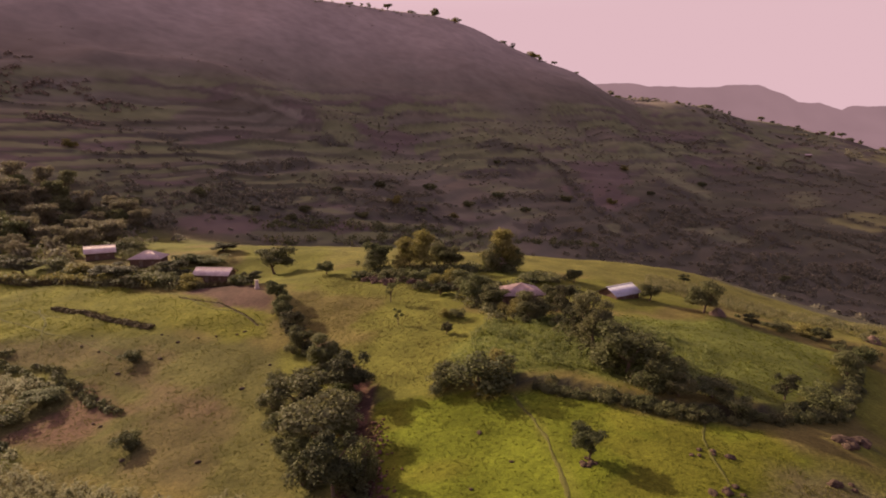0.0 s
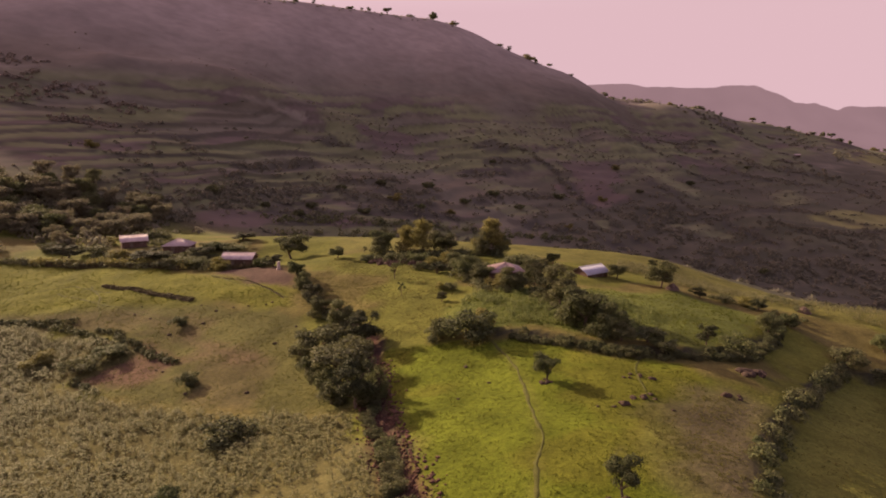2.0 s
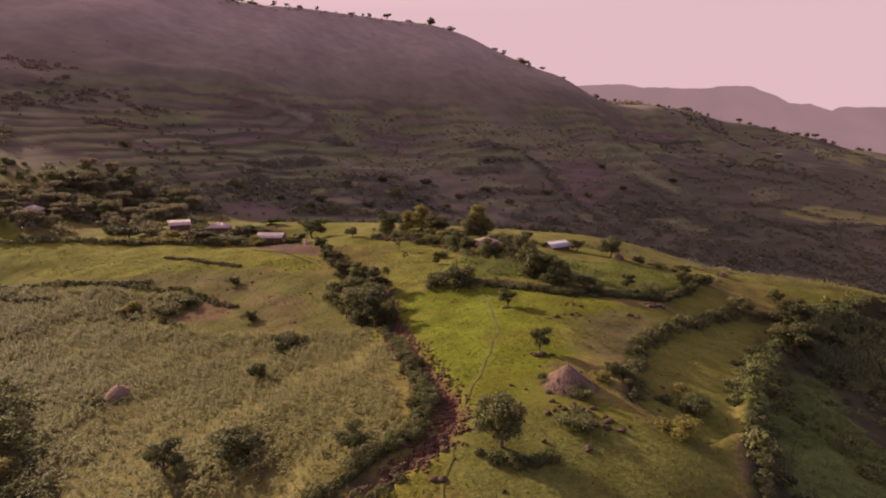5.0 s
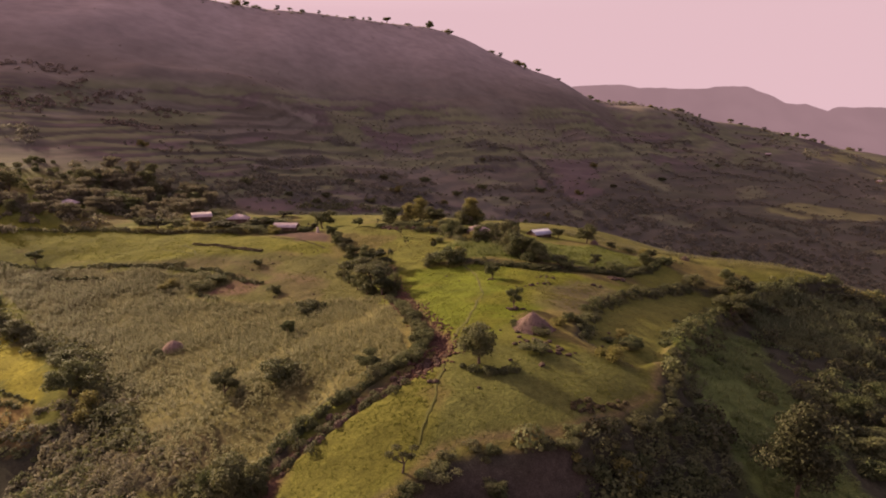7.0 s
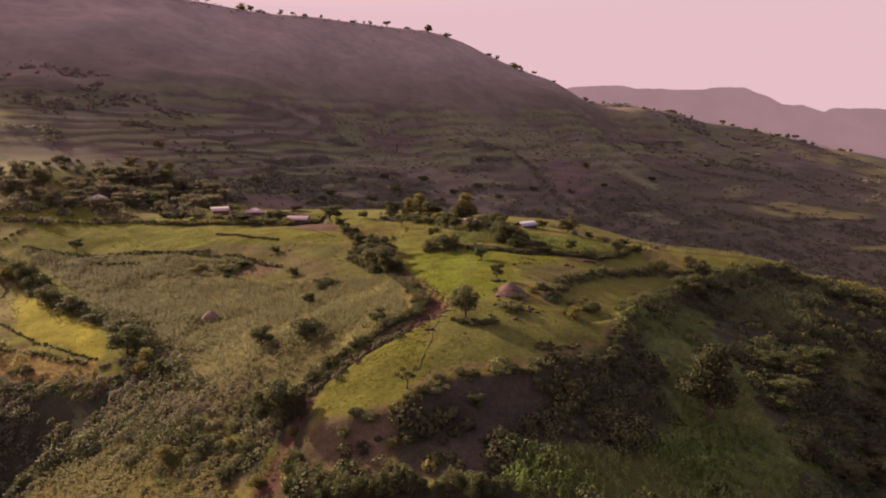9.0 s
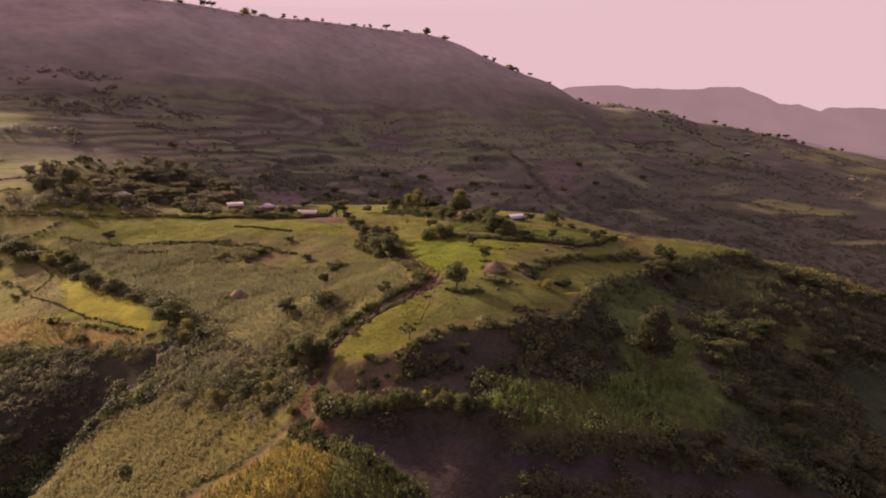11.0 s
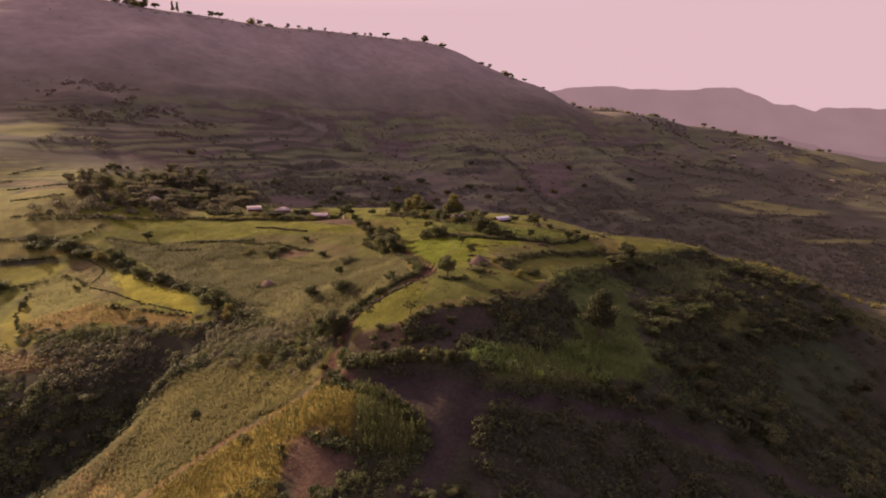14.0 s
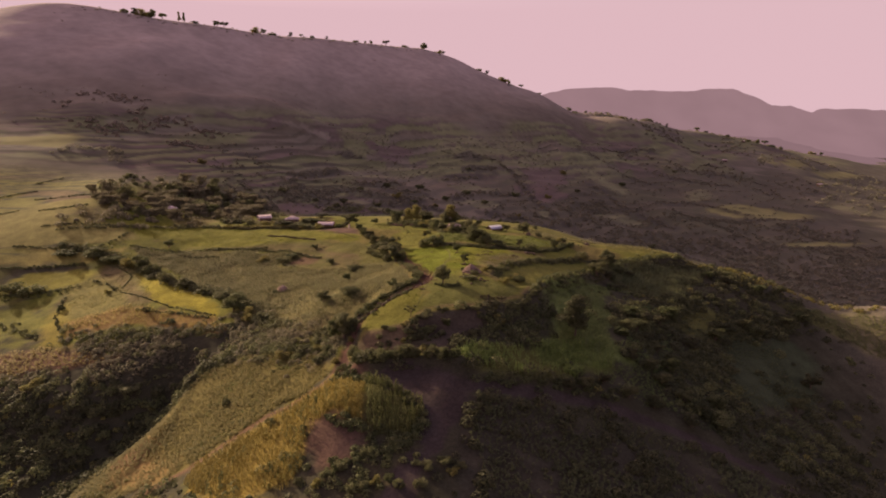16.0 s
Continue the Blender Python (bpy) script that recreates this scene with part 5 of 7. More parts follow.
def thicket(name, places, radius, flat, n, leaf, mat, seed, words):
    """Leaf clumps round many places, as one mesh."""
    r = np.random.RandomState(seed)
    k = len(places)
    rad = radius * r.uniform(0.55, 1.5, k)
    d = unit(r, k * n)
    d[:, 2] = np.abs(d[:, 2])
    c = np.repeat(places, n, 0) + d * (np.repeat(rad, n) * r.uniform(0.7, 1.05, k * n))[:, None] * (1, 1, flat)
    v, f = leaves(r, c, d, leaf, 0.42)
    return tagged(new(name, mesh_np(name, v, f, mat)), words, "undergrowth", kind="stuff")


def hedgerow(lines, gap, h, jitter, mat, seed, words):
    """Thick hedges, as one mesh, with finer leaves where they stand close by."""
    r = np.random.RandomState(seed)
    pts = []
    for line in lines:
        for (ax, ay), (bx, by) in zip(line[:-1], line[1:]):
            n = max(1, int(math.hypot(bx - ax, by - ay) / gap))
            k = (np.arange(n) + r.rand(n)) / n
            pts.append(np.stack([ax + (bx - ax) * k + r.normal(0, jitter, n), ay + (by - ay) * k + r.normal(0, jitter, n)], 1))
    pts = np.concatenate(pts)
    places = np.column_stack([pts, height(pts[:, 0], pts[:, 1])])
    away = np.median(np.hypot(pts[:, 0] / 90, (pts[:, 1] - 40) / 100))
    n = 160 if away < 0.8 else 90 if away < 1.5 else 40
    return thicket("hedge", places, h, 1.0, n, (0.11 + 0.09 * h) * math.sqrt(90 / n), mat, seed, words)


def hedge(line, gap, h, w, jitter, words, group, variants=(0, 1, 2)):
    total = 0.0
    for (ax, ay), (bx, by) in zip(line[:-1], line[1:]):
        length = math.hypot(bx - ax, by - ay)
        while total < length:
            k = total / length
            x, y = ax + (bx - ax) * k + rng.uniform(-jitter, jitter), ay + (by - ay) * k + rng.uniform(-jitter, jitter)
            s = rng.uniform(0.6, 1.35)
            plant("bush", x, y, h * s, w * s * rng.uniform(0.85, 1.25), variants[rng.randint(len(variants))], words, group, 0.1 * h)
            total += gap * rng.uniform(0.7, 1.5)
        total -= length


hedgerow([[(13, 75.6), (22, 71), (28, 67.6), (34, 66.4), (42, 68.4), (50, 73), (58, 82), (66, 93), (71, 104)]], 0.7, 0.8, 0.5, LEAF_DARK, 80, "low dark hedge round the upper field")
hedgerow([[(-18, 133), (-10, 131.5), (-3, 128), (3, 123.5)]], 0.4, 0.8, 1.6, DRY_TWIG, 81, "dry reddish brush under the hilltop grove")
hedgerow([[(-82.3, 125), (-73, 120.5), (-64, 115.5), (-55, 111.3)]], 0.45, 0.5, 0.25, BRUSH_LEAF, 100, "low brown growth along the row of brush")
hedgerow([[(-71, 101.4), (-64, 96.4), (-57.8, 91.1), (-53, 87.4), (-48, 84.2)], [(-107, 110.3), (-92, 107), (-78, 105.2)]], 0.7, 0.8, 0.4, LEAF_DARK, 101, "dark hedge on the corner of the maize field")
hedgerow([[(-61, 42), (-57, 42.5)]], 0.5, 0.9, 0.5, LEAF_DARK, 90, "dark thicket beside the haystack")
hedgerow([[(18, -19), (25, -15), (33, -9), (39, -3), (44, 5)], [(20, -22), (29, -18), (37, -12)]], 1.5, 1.3, 1.6, LEAF_OLIVE, 91, "olive bushes on the bank below the rim")
hedgerow([[(20, -19), (28, -16), (36, -10), (43, 0)]], 2.2, 1.5, 1.8, LEAF_DARK, 92, "dark bushes on the bank below the rim")
hedgerow([[(2.4, 5), (-2.6, 0), (-9.4, -5.2), (-14.1, -8.9), (-17.6, -12.5)]], 0.35, 0.5, 1.0, DRY_TWIG, 102, "dry reddish brush in the bed of the lane")
hedgerow([[(-3.5, -1.5), (-9.8, -6.6), (-14.8, -10.4), (-18, -14)]], 0.55, 0.75, 0.7, LEAF_DARK, 93, "low growth on the lower edge of the lane")
hedgerow([[(5.8, 0.2), (9.6, -0.6), (13.6, -0.5)]], 0.5, 0.75, 0.5, LEAF_DARK, 82, "low dark thicket below the lone tree")
hedgerow([[(19.9, -7.8), (23.5, -7), (27.2, -6)]], 0.3, 0.42, 0.7, BRUSH_LEAF, 83, "heap of dry thorn brush on the pasture")
GROVE_LINES = [[(-16, 134), (-10, 133), (-3, 130), (4, 124), (5.5, 115), (8, 108), (11.5, 102), (16.7, 100), (20.8, 101)], [(20.4, 95), (22.2, 88), (23.5, 82), (26, 78), (28.2, 73)], [(18, 130), (24.7, 133), (28.4, 132.5)]]
hedgerow([[(-17, 143), (-9, 141.5), (-3, 140.5), (3, 141.5), (9, 143), (16, 144.5)]], 0.7, 1.9, 1.4, LEAF_OLIVE, 103, "olive undergrowth below the hilltop trees")
hedgerow([[(-15, 141), (-5, 139.5), (4, 140), (17, 143)], [(6, 127), (12, 124), (20, 122), (27, 121)]], 1.3, 1.7, 1.3, LEAF_DARK, 104, "dark undergrowth below the hilltop trees")
hedgerow(GROVE_LINES, 1.6, 1.5, 1.1, LEAF_OLIVE, 85, "olive undergrowth of the hilltop grove")
hedgerow(GROVE_LINES, 2.2, 1.4, 1.3, LEAF_DARK, 86, "dark undergrowth of the hilltop grove")
hedgerow([[(-100, 155), (-78, 142.5), (-64, 137.5), (-57, 134)], [(-100, 175), (-92, 178), (-80, 160), (-65.4, 146), (-60, 139)]], 1.2, 1.5, 1.5, LEAF_OLIVE, 87, "bushes between the village houses")
hedgerow([[(50, 148), (64, 150), (76, 145), (80.6, 128), (90, 122)], [(58, 119), (64, 111), (72, 109), (80, 107)]], 1.5, 0.7, 1.0, LEAF_OLIVE, 88, "low bushes on the field edges behind the houses")
hedge([(13, 75.6), (22, 71), (28, 67.6), (34, 66.4), (42, 68.4), (50, 73), (58, 82), (66, 93), (71, 104)], 1.7, 1.7, 2.6, 0.5,
      "low dark bush in the hedge round the upper field", "bushes of the upper hedge")
hedgerow([SECOND], 1.0, 1.1, 0.5, LEAF_OLIVE, 66, "low bushes on the grassy terrace bank")
hedgerow([SECOND], 2.6, 1.2, 0.6, LEAF_DARK, 67, "dark bushes on the grassy terrace bank")
hedgerow([RIM[10:]], 1.6, 1.1, 1.1, LEAF_OLIVE, 68, "olive bushes along the upper rim of the spur")
hedgerow([RIM[10:]], 3.0, 1.5, 1.2, LEAF_DARK, 69, "dark bushes along the upper rim of the spur")
hedge([(p[0] + 1.2, p[1] - 1.2) for p in RIM[2:11]], 2.0, 1.35, 2.3, 1.3, "olive bush along the rim of the spur", "bushes of the spur's rim")
hedge([(-34, 122), (-30, 112), (-26, 103), (-20, 93), (-14, 82), (-12, 70), (-10, 60), (-8, 50), (-5.5, 40), (-3, 30), (-1, 20), (-0.5, 12), (-1.5, 7), (-5, 3.5), (-11, -2), (-15.5, -6), (-19.5, -10)],
      2.3, 2.4, 3.1, 0.8, "leafy bush in the hedge beside the red lane", "bushes of the lane hedge")
hedgerow([[(-188, 117), (-165, 110), (-140, 96), (-125, 84), (-112, 70), (-98, 60), (-82, 50), (-66, 32), (-56, 19), (-48, 8)]], 1.0, 2.1, 1.5, LEAF_DARK, 51, "thick dark hedge along the maize field")
hedgerow([[(-188, 117), (-165, 110), (-140, 96), (-112, 70), (-82, 50), (-56, 19), (-46, 4)]], 2.2, 2.0, 2.0, LEAF_OLIVE, 52, "olive bushes in the hedge along the maize field")
hedgerow([[(-108, 109), (-97, 108), (-88, 106), (-78, 102), (-69, 97), (-60, 91)], [(-150, 115), (-138, 112), (-125, 108.5), (-108, 109.5)], [(-130, 100), (-118, 101), (-100, 99)], [(-64, 80), (-58, 76)],
          [(-204, 97), (-183, 98), (-165, 99)], [(-168, 113), (-161, 120), (-158, 128)], [(-115, 44), (-96, 37), (-80, 30)]], 1.0, 0.75, 0.4, LEAF_DARK, 53, "low dark hedge on the field banks")
hedgerow([[(-140, 145), (-105, 143.5), (-88, 141), (-68, 134.5)], [(-196, 132), (-160, 136), (-112, 146)]], 1.2, 1.2, 0.6, LEAF_OLIVE, 54, "grey-green hedge below the village")
hedgerow([[(-188, 72), (-176, 76), (-158, 77)], [(-177, 54), (-160, 43), (-149, 36)], [(-140, 33), (-120, 27), (-102, 25), (-84, 23), (-74, 21)], [(-76, 22), (-64, 12), (-60, 2)]], 1.1, 1.0, 1.6, LEAF_OLIVE, 55, "olive bushes round the western fields")
hedgerow([[(84, 81), (95, 91), (108, 99), (125, 105), (140, 106), (160, 99), (175, 85), (195, 70)]], 1.6, 1.3, 1.6, LEAF_OLIVE, 57, "olive bushes on the crest of the spur")
hedgerow([[(-0.5, 12), (-1.8, 7), (-5.4, 3.2), (-11.4, -2.4), (-15.9, -6.4), (-20, -10.5), (-21, -16)]], 0.7, 1.1, 0.45, LEAF_DARK, 58, "dark hedge along the sunken lane")
hedgerow([[(-112, 145), (-96, 143.5), (-80, 140), (-66, 136)]], 0.7, 1.6, 0.7, LEAF_PALE, 59, "tall pale green hedge before the village")
CREST_LINES = [[(x, float(np.interp(x, CREST[:, 0], CREST[:, 1])) - 12) for x in range(a, b, 12)] for a, b in ((-430, -150), (-150, 30), (80, 160), (240, 900))]
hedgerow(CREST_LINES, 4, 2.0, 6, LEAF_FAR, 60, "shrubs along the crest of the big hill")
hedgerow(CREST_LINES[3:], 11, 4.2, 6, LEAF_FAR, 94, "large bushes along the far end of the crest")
hedgerow([[(-150, 12), (-117, 6), (-86, 2), (-69, -1)], [(-140, 34), (-100, 26), (-80, 23)]], 1.2, 1.5, 2.0, LEAF_OLIVE, 56, "olive bushes on the edge of the gully")
hedgerow([[(-187, 96.5), (-176, 98), (-164, 98)], [(-174, 76), (-168, 77.7), (-161, 78)], [(-141, 37), (-151, 50), (-154, 59), (-157, 68)], [(-200, 78), (-186, 76)], [(-210, 116), (-193, 114), (-164, 110)],
          [(-208, 136), (-188, 138), (-166, 137)], [(-204, 160), (-196, 163)]], 0.9, 0.55, 0.4, LEAF_DARK, 61, "low dark hedge along the western terraces")
hedgerow([[(-131, 65), (-116, 54), (-101, 43.4), (-87, 35.5), (-78, 31)], [(-156, 100), (-144, 92), (-134, 82), (-132, 68)]], 0.7, 0.32, 0.25, LEAF_OLIVE, 62, "strip of rank grass on the field edge")
hedgerow([[(-20, -57.6), (-15.5, -59.4), (-11.3, -61.8), (-6.3, -63.6), (-1.5, -64)], [(-17.8, -69.4), (-14.2, -68.8), (-8.8, -67.4), (-1.5, -64.8), (3, -59.5)], [(-27, -56.4), (-25, -58)], [(-22, -35.5), (-17, -38.6), (-12, -42)]], 0.6, 1.25, 0.8, LEAF_DARK, 84, "dark bushes among the ripe maize")
hedgerow([[(-152, 83), (-144, 76.5), (-133, 67)]], 2.2, 1.1, 0.5, LEAF_DARK, 63, "small bushes across the western pasture")
hedgerow([[(-138, 32), (-127, 31), (-113, 27), (-99, 24.5), (-84, 23)], [(-131, 26), (-116, 22), (-100, 20), (-88, 19)], [(-122, 18), (-100, 15), (-82, 12)]], 1.0, 1.1, 1.5, LEAF_MUTED, 64, "pale olive bushes on the bank above the gully")
hedgerow([[(p[0] + 2.6, p[1] - 2.2) for p in RIM[5:]]], 1.4, 0.95, 1.3, LEAF_DARK, 65, "dark undergrowth under the rim of the spur")
hedgerow([[(-60, 8), (-46, -6), (-34, -12), (-27, -14)], [(-57, -2), (-44, -9), (-33, -17), (-25, -22)]], 2.2, 1.7, 1.8, LEAF_OLIVE, 70, "olive bushes at the foot of the maize field")
hedgerow([[(-60, 8), (-46, -6), (-34, -12), (-27, -14)]], 3.2, 2.0, 1.8, LEAF_DARK, 71, "dark bushes at the foot of the maize field")
hedgerow([[(-60, 2), (-66, -1), (-73, -1)] + BRINK[1:]], 0.9, 0.9, 1.0, LEAF_OLIVE, 72, "olive bushes on the brink of the gully")
hedgerow([[(-61, 4), (-70, 2)] + [(p[0] - 2.5, p[1] + 2) for p in BRINK[1:]]], 1.1, 1.5, 1.2, LEAF_DARK, 73, "dark bushes on the brink of the gully")
hedgerow([[(-60, 6), (-48, -6), (-36, -13), (-27, -18)], [(-52, -1), (-42, -11), (-30, -21), (-25, -27)]], 2.1, 1.25, 3.4, LEAF_MUTED, 95, "scattered pale olive bushes above the sloping field")
hedgerow([[(-54, 8), (-47, 3), (-40, -2), (-34, -7)], [(-51, 3), (-44, -3), (-38, -6)]], 1.2, 1.3, 1.4, LEAF_MUTED, 106, "pale olive bushes closing the lower end of the maize field")
hedgerow([[(-33, -4), (-28, -9), (-24, -13)], [(-29, -5), (-24, -10)]], 1.1, 1.45, 1.2, LEAF_DARK, 107, "dark bushes beside the lane at the end of the maize field")
hedgerow([[(-255, 207), (-245, 222)], [(-237, 178), (-219, 179), (-204, 181)], [(-222, 157), (-206, 159), (-197, 163)], [(-262, 180), (-246, 196)], [(-250, 150), (-236, 160)]], 0.8, 0.5, 0.5, LEAF_DARK, 96, "low hedges along the high western terraces")
hedgerow([[(-34, -62), (-27, -66), (-22, -71)], [(-15, -66), (-8, -68)], [(-44, -66), (-36, -72)], [(-22, -76), (-12, -71), (-4, -68), (1, -66)], [(-20, -80), (-6, -74)]], 1.1, 1.2, 1.6, LEAF_OLIVE, 97, "olive bushes round the hollow in the ripe field")
SLOPE_BANDS = [[(124, 46), (145, 58), (166, 68), (172, 67)], [(74, 20), (82, 20), (103, 45), (119, 62)], [(82, -3), (97, 3), (114, 23)], [(128, 103), (146, 104), (153, 93), (160, 84), (174, 80)], [(77, 29), (77, 14), (95, 33), (106, 53)], [(71, 5), (78, 1), (81, -8), (82, -20), (87, -25), (92, -30)], [(113, 41), (123, 44), (135, 54), (159, 64), (180, 78)], [(117, 37), (107, 17), (91, -7)], [(131, 19), (141, 13), (141, 2), (140, -12)]]
hedgerow(SLOPE_BANDS, 1.0, 1.7, 3.2, LEAF_DARK, 74, "dark bushes in bands across the shaded slope")
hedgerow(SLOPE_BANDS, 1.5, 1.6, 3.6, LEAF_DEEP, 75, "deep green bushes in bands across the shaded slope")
hedgerow([[(79, 17), (85, 0), (92, -17)], [(44, -37), (48, -36)]], 12, 1.2, 1.5, LEAF_OLIVE, 76, "olive flowering shrubs on the shaded slope")
hedgerow([[(17, -43.2), (29, -40.5), (42, -37.5), (57, -34)], [(26, -16), (34, -13), (43, -11)]], 0.9, 1.3, 1.1, LEAF_DARK, 77, "dark bushes on the bank above the road")
# pale leaves, the sunlight on these bushes put into their colour
hedgerow([[(128, 106), (146, 108), (160, 110), (172, 112)], [(172, 112), (187, 108), (197, 101), (206, 92), (216, 82)], [(150, 98), (171, 96)]], 1.4, 1.6, 2.2, LEAF_PALE, 78, "sunlit bushes on the shoulder of the spur")
hedge([(-19, -37.5), (-14, -41.5), (-8, -45), (-2, -51), (2.5, -58), (0, -63), (-8, -66), (-20, -72)], 1.6, 1.9, 2.4, 0.5, "leafy bush on the bank of the dirt yard", "bushes of the yard bank")
hedge([(-21, -33), (-14, -36.5), (-6, -38), (4, -38.5), (12, -40)], 1.2, 3.6, 3.2, 0.7, "dark bush above the dirt road", "bushes above the road", (0, 0, 1))


# ---- brush and thickets too many to count ----
def scatter(seed, n, box, keep):
    r = np.random.RandomState(seed)
    x, y = r.uniform(box[0], box[1], n), r.uniform(box[2], box[3], n)
    z = height(x, y)
    ok = keep(x, y, z) > r.rand(n)
    return np.stack([x, y, z], 1)[ok]


WAYS = [LANE, ROAD]


def clear_of(x, y, plots, margin=1.0):
    out = np.ones(len(x))
    for p in plots:
        out *= soft((-within(x, y, p) - margin) / 1.5 + 0.5)
    for w in WAYS:
        out *= soft((off_line(x, y, w) - 2.6) / 1.0)
    return out


PLOTS = [YARD, RIPE_PLOT, DARK_PLOT, LOW_SLOPE, CORN_PLOT, LEFT_GRASS, LEFT_GOLD, LEFT_TAN]


def east_slope(x, y, z):
    out = soft((-within(x, y, SPUR) - 0.5) / 3) * soft((x - 1) / 6) * clear_of(x, y, PLOTS)
    out *= 0.12 + 1.0 * soft((rough(x, y, 22, 91) - 0.01) / 0.12)
    for p in (EAST_GRASS, EAST_BARE, EAST_STRIP, STEEP_SOIL):
        out *= 1 - 0.9 * soft(within(x, y, p) / 4 + 0.5)
    return out * (1 - 0.93 * soft(within(x, y, GREEN_PLOT) / 3 + 0.5)) * (1 - 0.8 * soft(within(x, y, GREEN_STRIP) / 4 + 0.5)) * (1 - 0.6 * soft(within(x, y, EAST_PLOT) / 4 + 0.5))


def gully(x, y, z):
    d = np.minimum(off_line(x, y, [(-165, -5), (-120, 4), (-95, 5), (-72, 6), (-58, 12), (-45, 4)]), off_line(x, y, [(-72, 4), (-85, -12), (-100, -30), (-125, -55)]) * 0.7)
    return soft((27 - d) / 14) * soft((-50 - x) / 12) * clear_of(x, y, PLOTS[:4]) * (1 - soft(within(x, y, LEFT_RED) / 2 + 0.5)) * soft((rough(x, y, 14, 93) + 0.30) / 0.14)


def foreground(x, y, z):
    return clear_of(x, y, PLOTS[:4]) * soft((-40 - y) / 6) * soft((rough(x, y, 15, 95) + 0.12) / 0.14)


def field_foot(x, y, z):
    d = off_line(x, y, [(-52, 12), (-40, -3), (-30, -12), (-22, -16), (-25, -24), (-45, -9), (-60, 2)])
    return soft((7 - d) / 5) * clear_of(x, y, PLOTS[:4]) * 0.45


def slope_weeds(x, y, z):
    return soft(within(x, y, LOW_SLOPE) / 3) * soft((rough(x, y, 12, 96) - 0.02) / 0.1)


def rim_foot(x, y, z):
    d = off_line(x, y, [(-19, -38), (-14, -30), (-4, -27), (4, -27), (10, -33), (4, -38), (-8, -38)])
    return soft((6 - d) / 5) * clear_of(x, y, PLOTS[:4]) * 0.45


near_scrub = np.concatenate([scatter(11, 5600, (2, 190, -60, 120), east_slope), scatter(12, 5000, (-180, -40, -80, 30), gully),
                             scatter(13, 3200, (-110, 150, -230, -38), foreground), scatter(14, 500, (-65, -15, -30, 15), field_foot), scatter(15, 260, (-25, 15, -42, -20), rim_foot)])
thicket("scrub", scatter(34, 420, (-100, -20, -50, 0), slope_weeds), 0.8, 0.85, 46, 0.13, LEAF_OLIVE, 34, "dark weeds in the sloping field")
thicket("scrub", scatter(31, 900, (-100, -20, -50, 0), slope_weeds), 0.65, 0.8, 40, 0.12, WEED, 31, "olive weeds and shrubs in the sloping field")
pick = np.random.RandomState(3).rand(len(near_scrub))
bank = (near_scrub[:, 0] < -55) & (near_scrub[:, 1] > 6)
foot = (near_scrub[:, 0] > -62) & (near_scrub[:, 0] < -22) & (near_scrub[:, 1] > -26)
pick[bank | foot] += 2.0
# lower and eastern scrub shifted to deeper leaves, shade put into their colour
low = (near_scrub[:, 0] > -8) & (near_scrub[:, 1] < -38)
pick[low] = pick[low] * 0.32 + 0.22 * (pick[low] > 0.75)
east = (near_scrub[:, 0] > 15) & (near_scrub[:, 1] > -42)
pick[east & (pick > 0.62) & (pick < 0.78)] -= 0.55
pick[east & (pick > 0.94)] -= 0.2
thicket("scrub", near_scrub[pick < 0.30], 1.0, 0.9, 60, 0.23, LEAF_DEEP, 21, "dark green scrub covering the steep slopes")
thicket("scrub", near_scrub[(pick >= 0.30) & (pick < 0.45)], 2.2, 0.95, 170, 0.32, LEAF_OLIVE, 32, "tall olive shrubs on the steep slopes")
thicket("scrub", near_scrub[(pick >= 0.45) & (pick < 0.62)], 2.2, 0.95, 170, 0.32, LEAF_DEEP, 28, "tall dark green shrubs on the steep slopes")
thicket("scrub", near_scrub[(pick >= 0.62) & (pick < 0.92)], 1.1, 0.9, 60, 0.24, LEAF_OLIVE, 22, "olive green scrub covering the steep slopes")
thicket("scrub", near_scrub[(pick > 2.0) & (pick < 2.5)], 1.2, 0.9, 60, 0.24, LEAF_MUTED, 38, "pale brown-green scrub on the sunlit banks")
thicket("scrub", near_scrub[(pick >= 2.5) & (pick < 2.75)], 1.6, 0.9, 100, 0.28, LEAF_MUTED, 39, "taller pale shrubs on the sunlit banks")
thicket("scrub", near_scrub[pick >= 2.75], 1.3, 0.9, 70, 0.25, LEAF_OLIVE, 40, "olive shrubs on the sunlit banks")
thicket("scrub", near_scrub[(pick >= 0.92) & (pick < 1.5)], 1.3, 0.9, 60, 0.30, LEAF_PALE, 23, "pale yellowish shrubs among the scrub")


def village_grove(x, y, z):
    d = np.minimum(off_line(x, y, [(-230, 205), (-190, 215), (-160, 205), (-130, 195), (-112, 180)]), off_line(x, y, [(-190, 150), (-160, 150), (-135, 160)]) * 1.4)
    return soft((34 - d) / 22) * 0.6 * soft((x + 218) / 22) * (0.2 + 0.8 * soft((rough(x, y, 17, 97, 3) - 0.01) / 0.1))


def off_fields(x, y):
    out = np.ones(len(x))
    for plot in CREST_GREEN + HILL_GREEN + HILL_BROWN:
        out *= 1 - soft(within(x, y, plot) / 3 + 0.5)
    return out


def hill_scrub(x, y, z):
    w = rough(x, y, 120, 51, 5) + 0.5 * rough(x, z * 6, 55, 53, 3)
    ok = soft((y - 205 + np.abs(x) * 0.05) / 20)
    crest = np.interp(x, CREST[:, 0], CREST[:, 1])
    return ok * (0.06 + 0.94 * soft((w - 0.0) / 0.12)) * (0.16 + 0.84 * soft((150 - z) / 90)) * (y < crest + 30) * off_fields(x, y) * (1 - soft((-150 - x) / 30) * soft((350 - y) / 20))


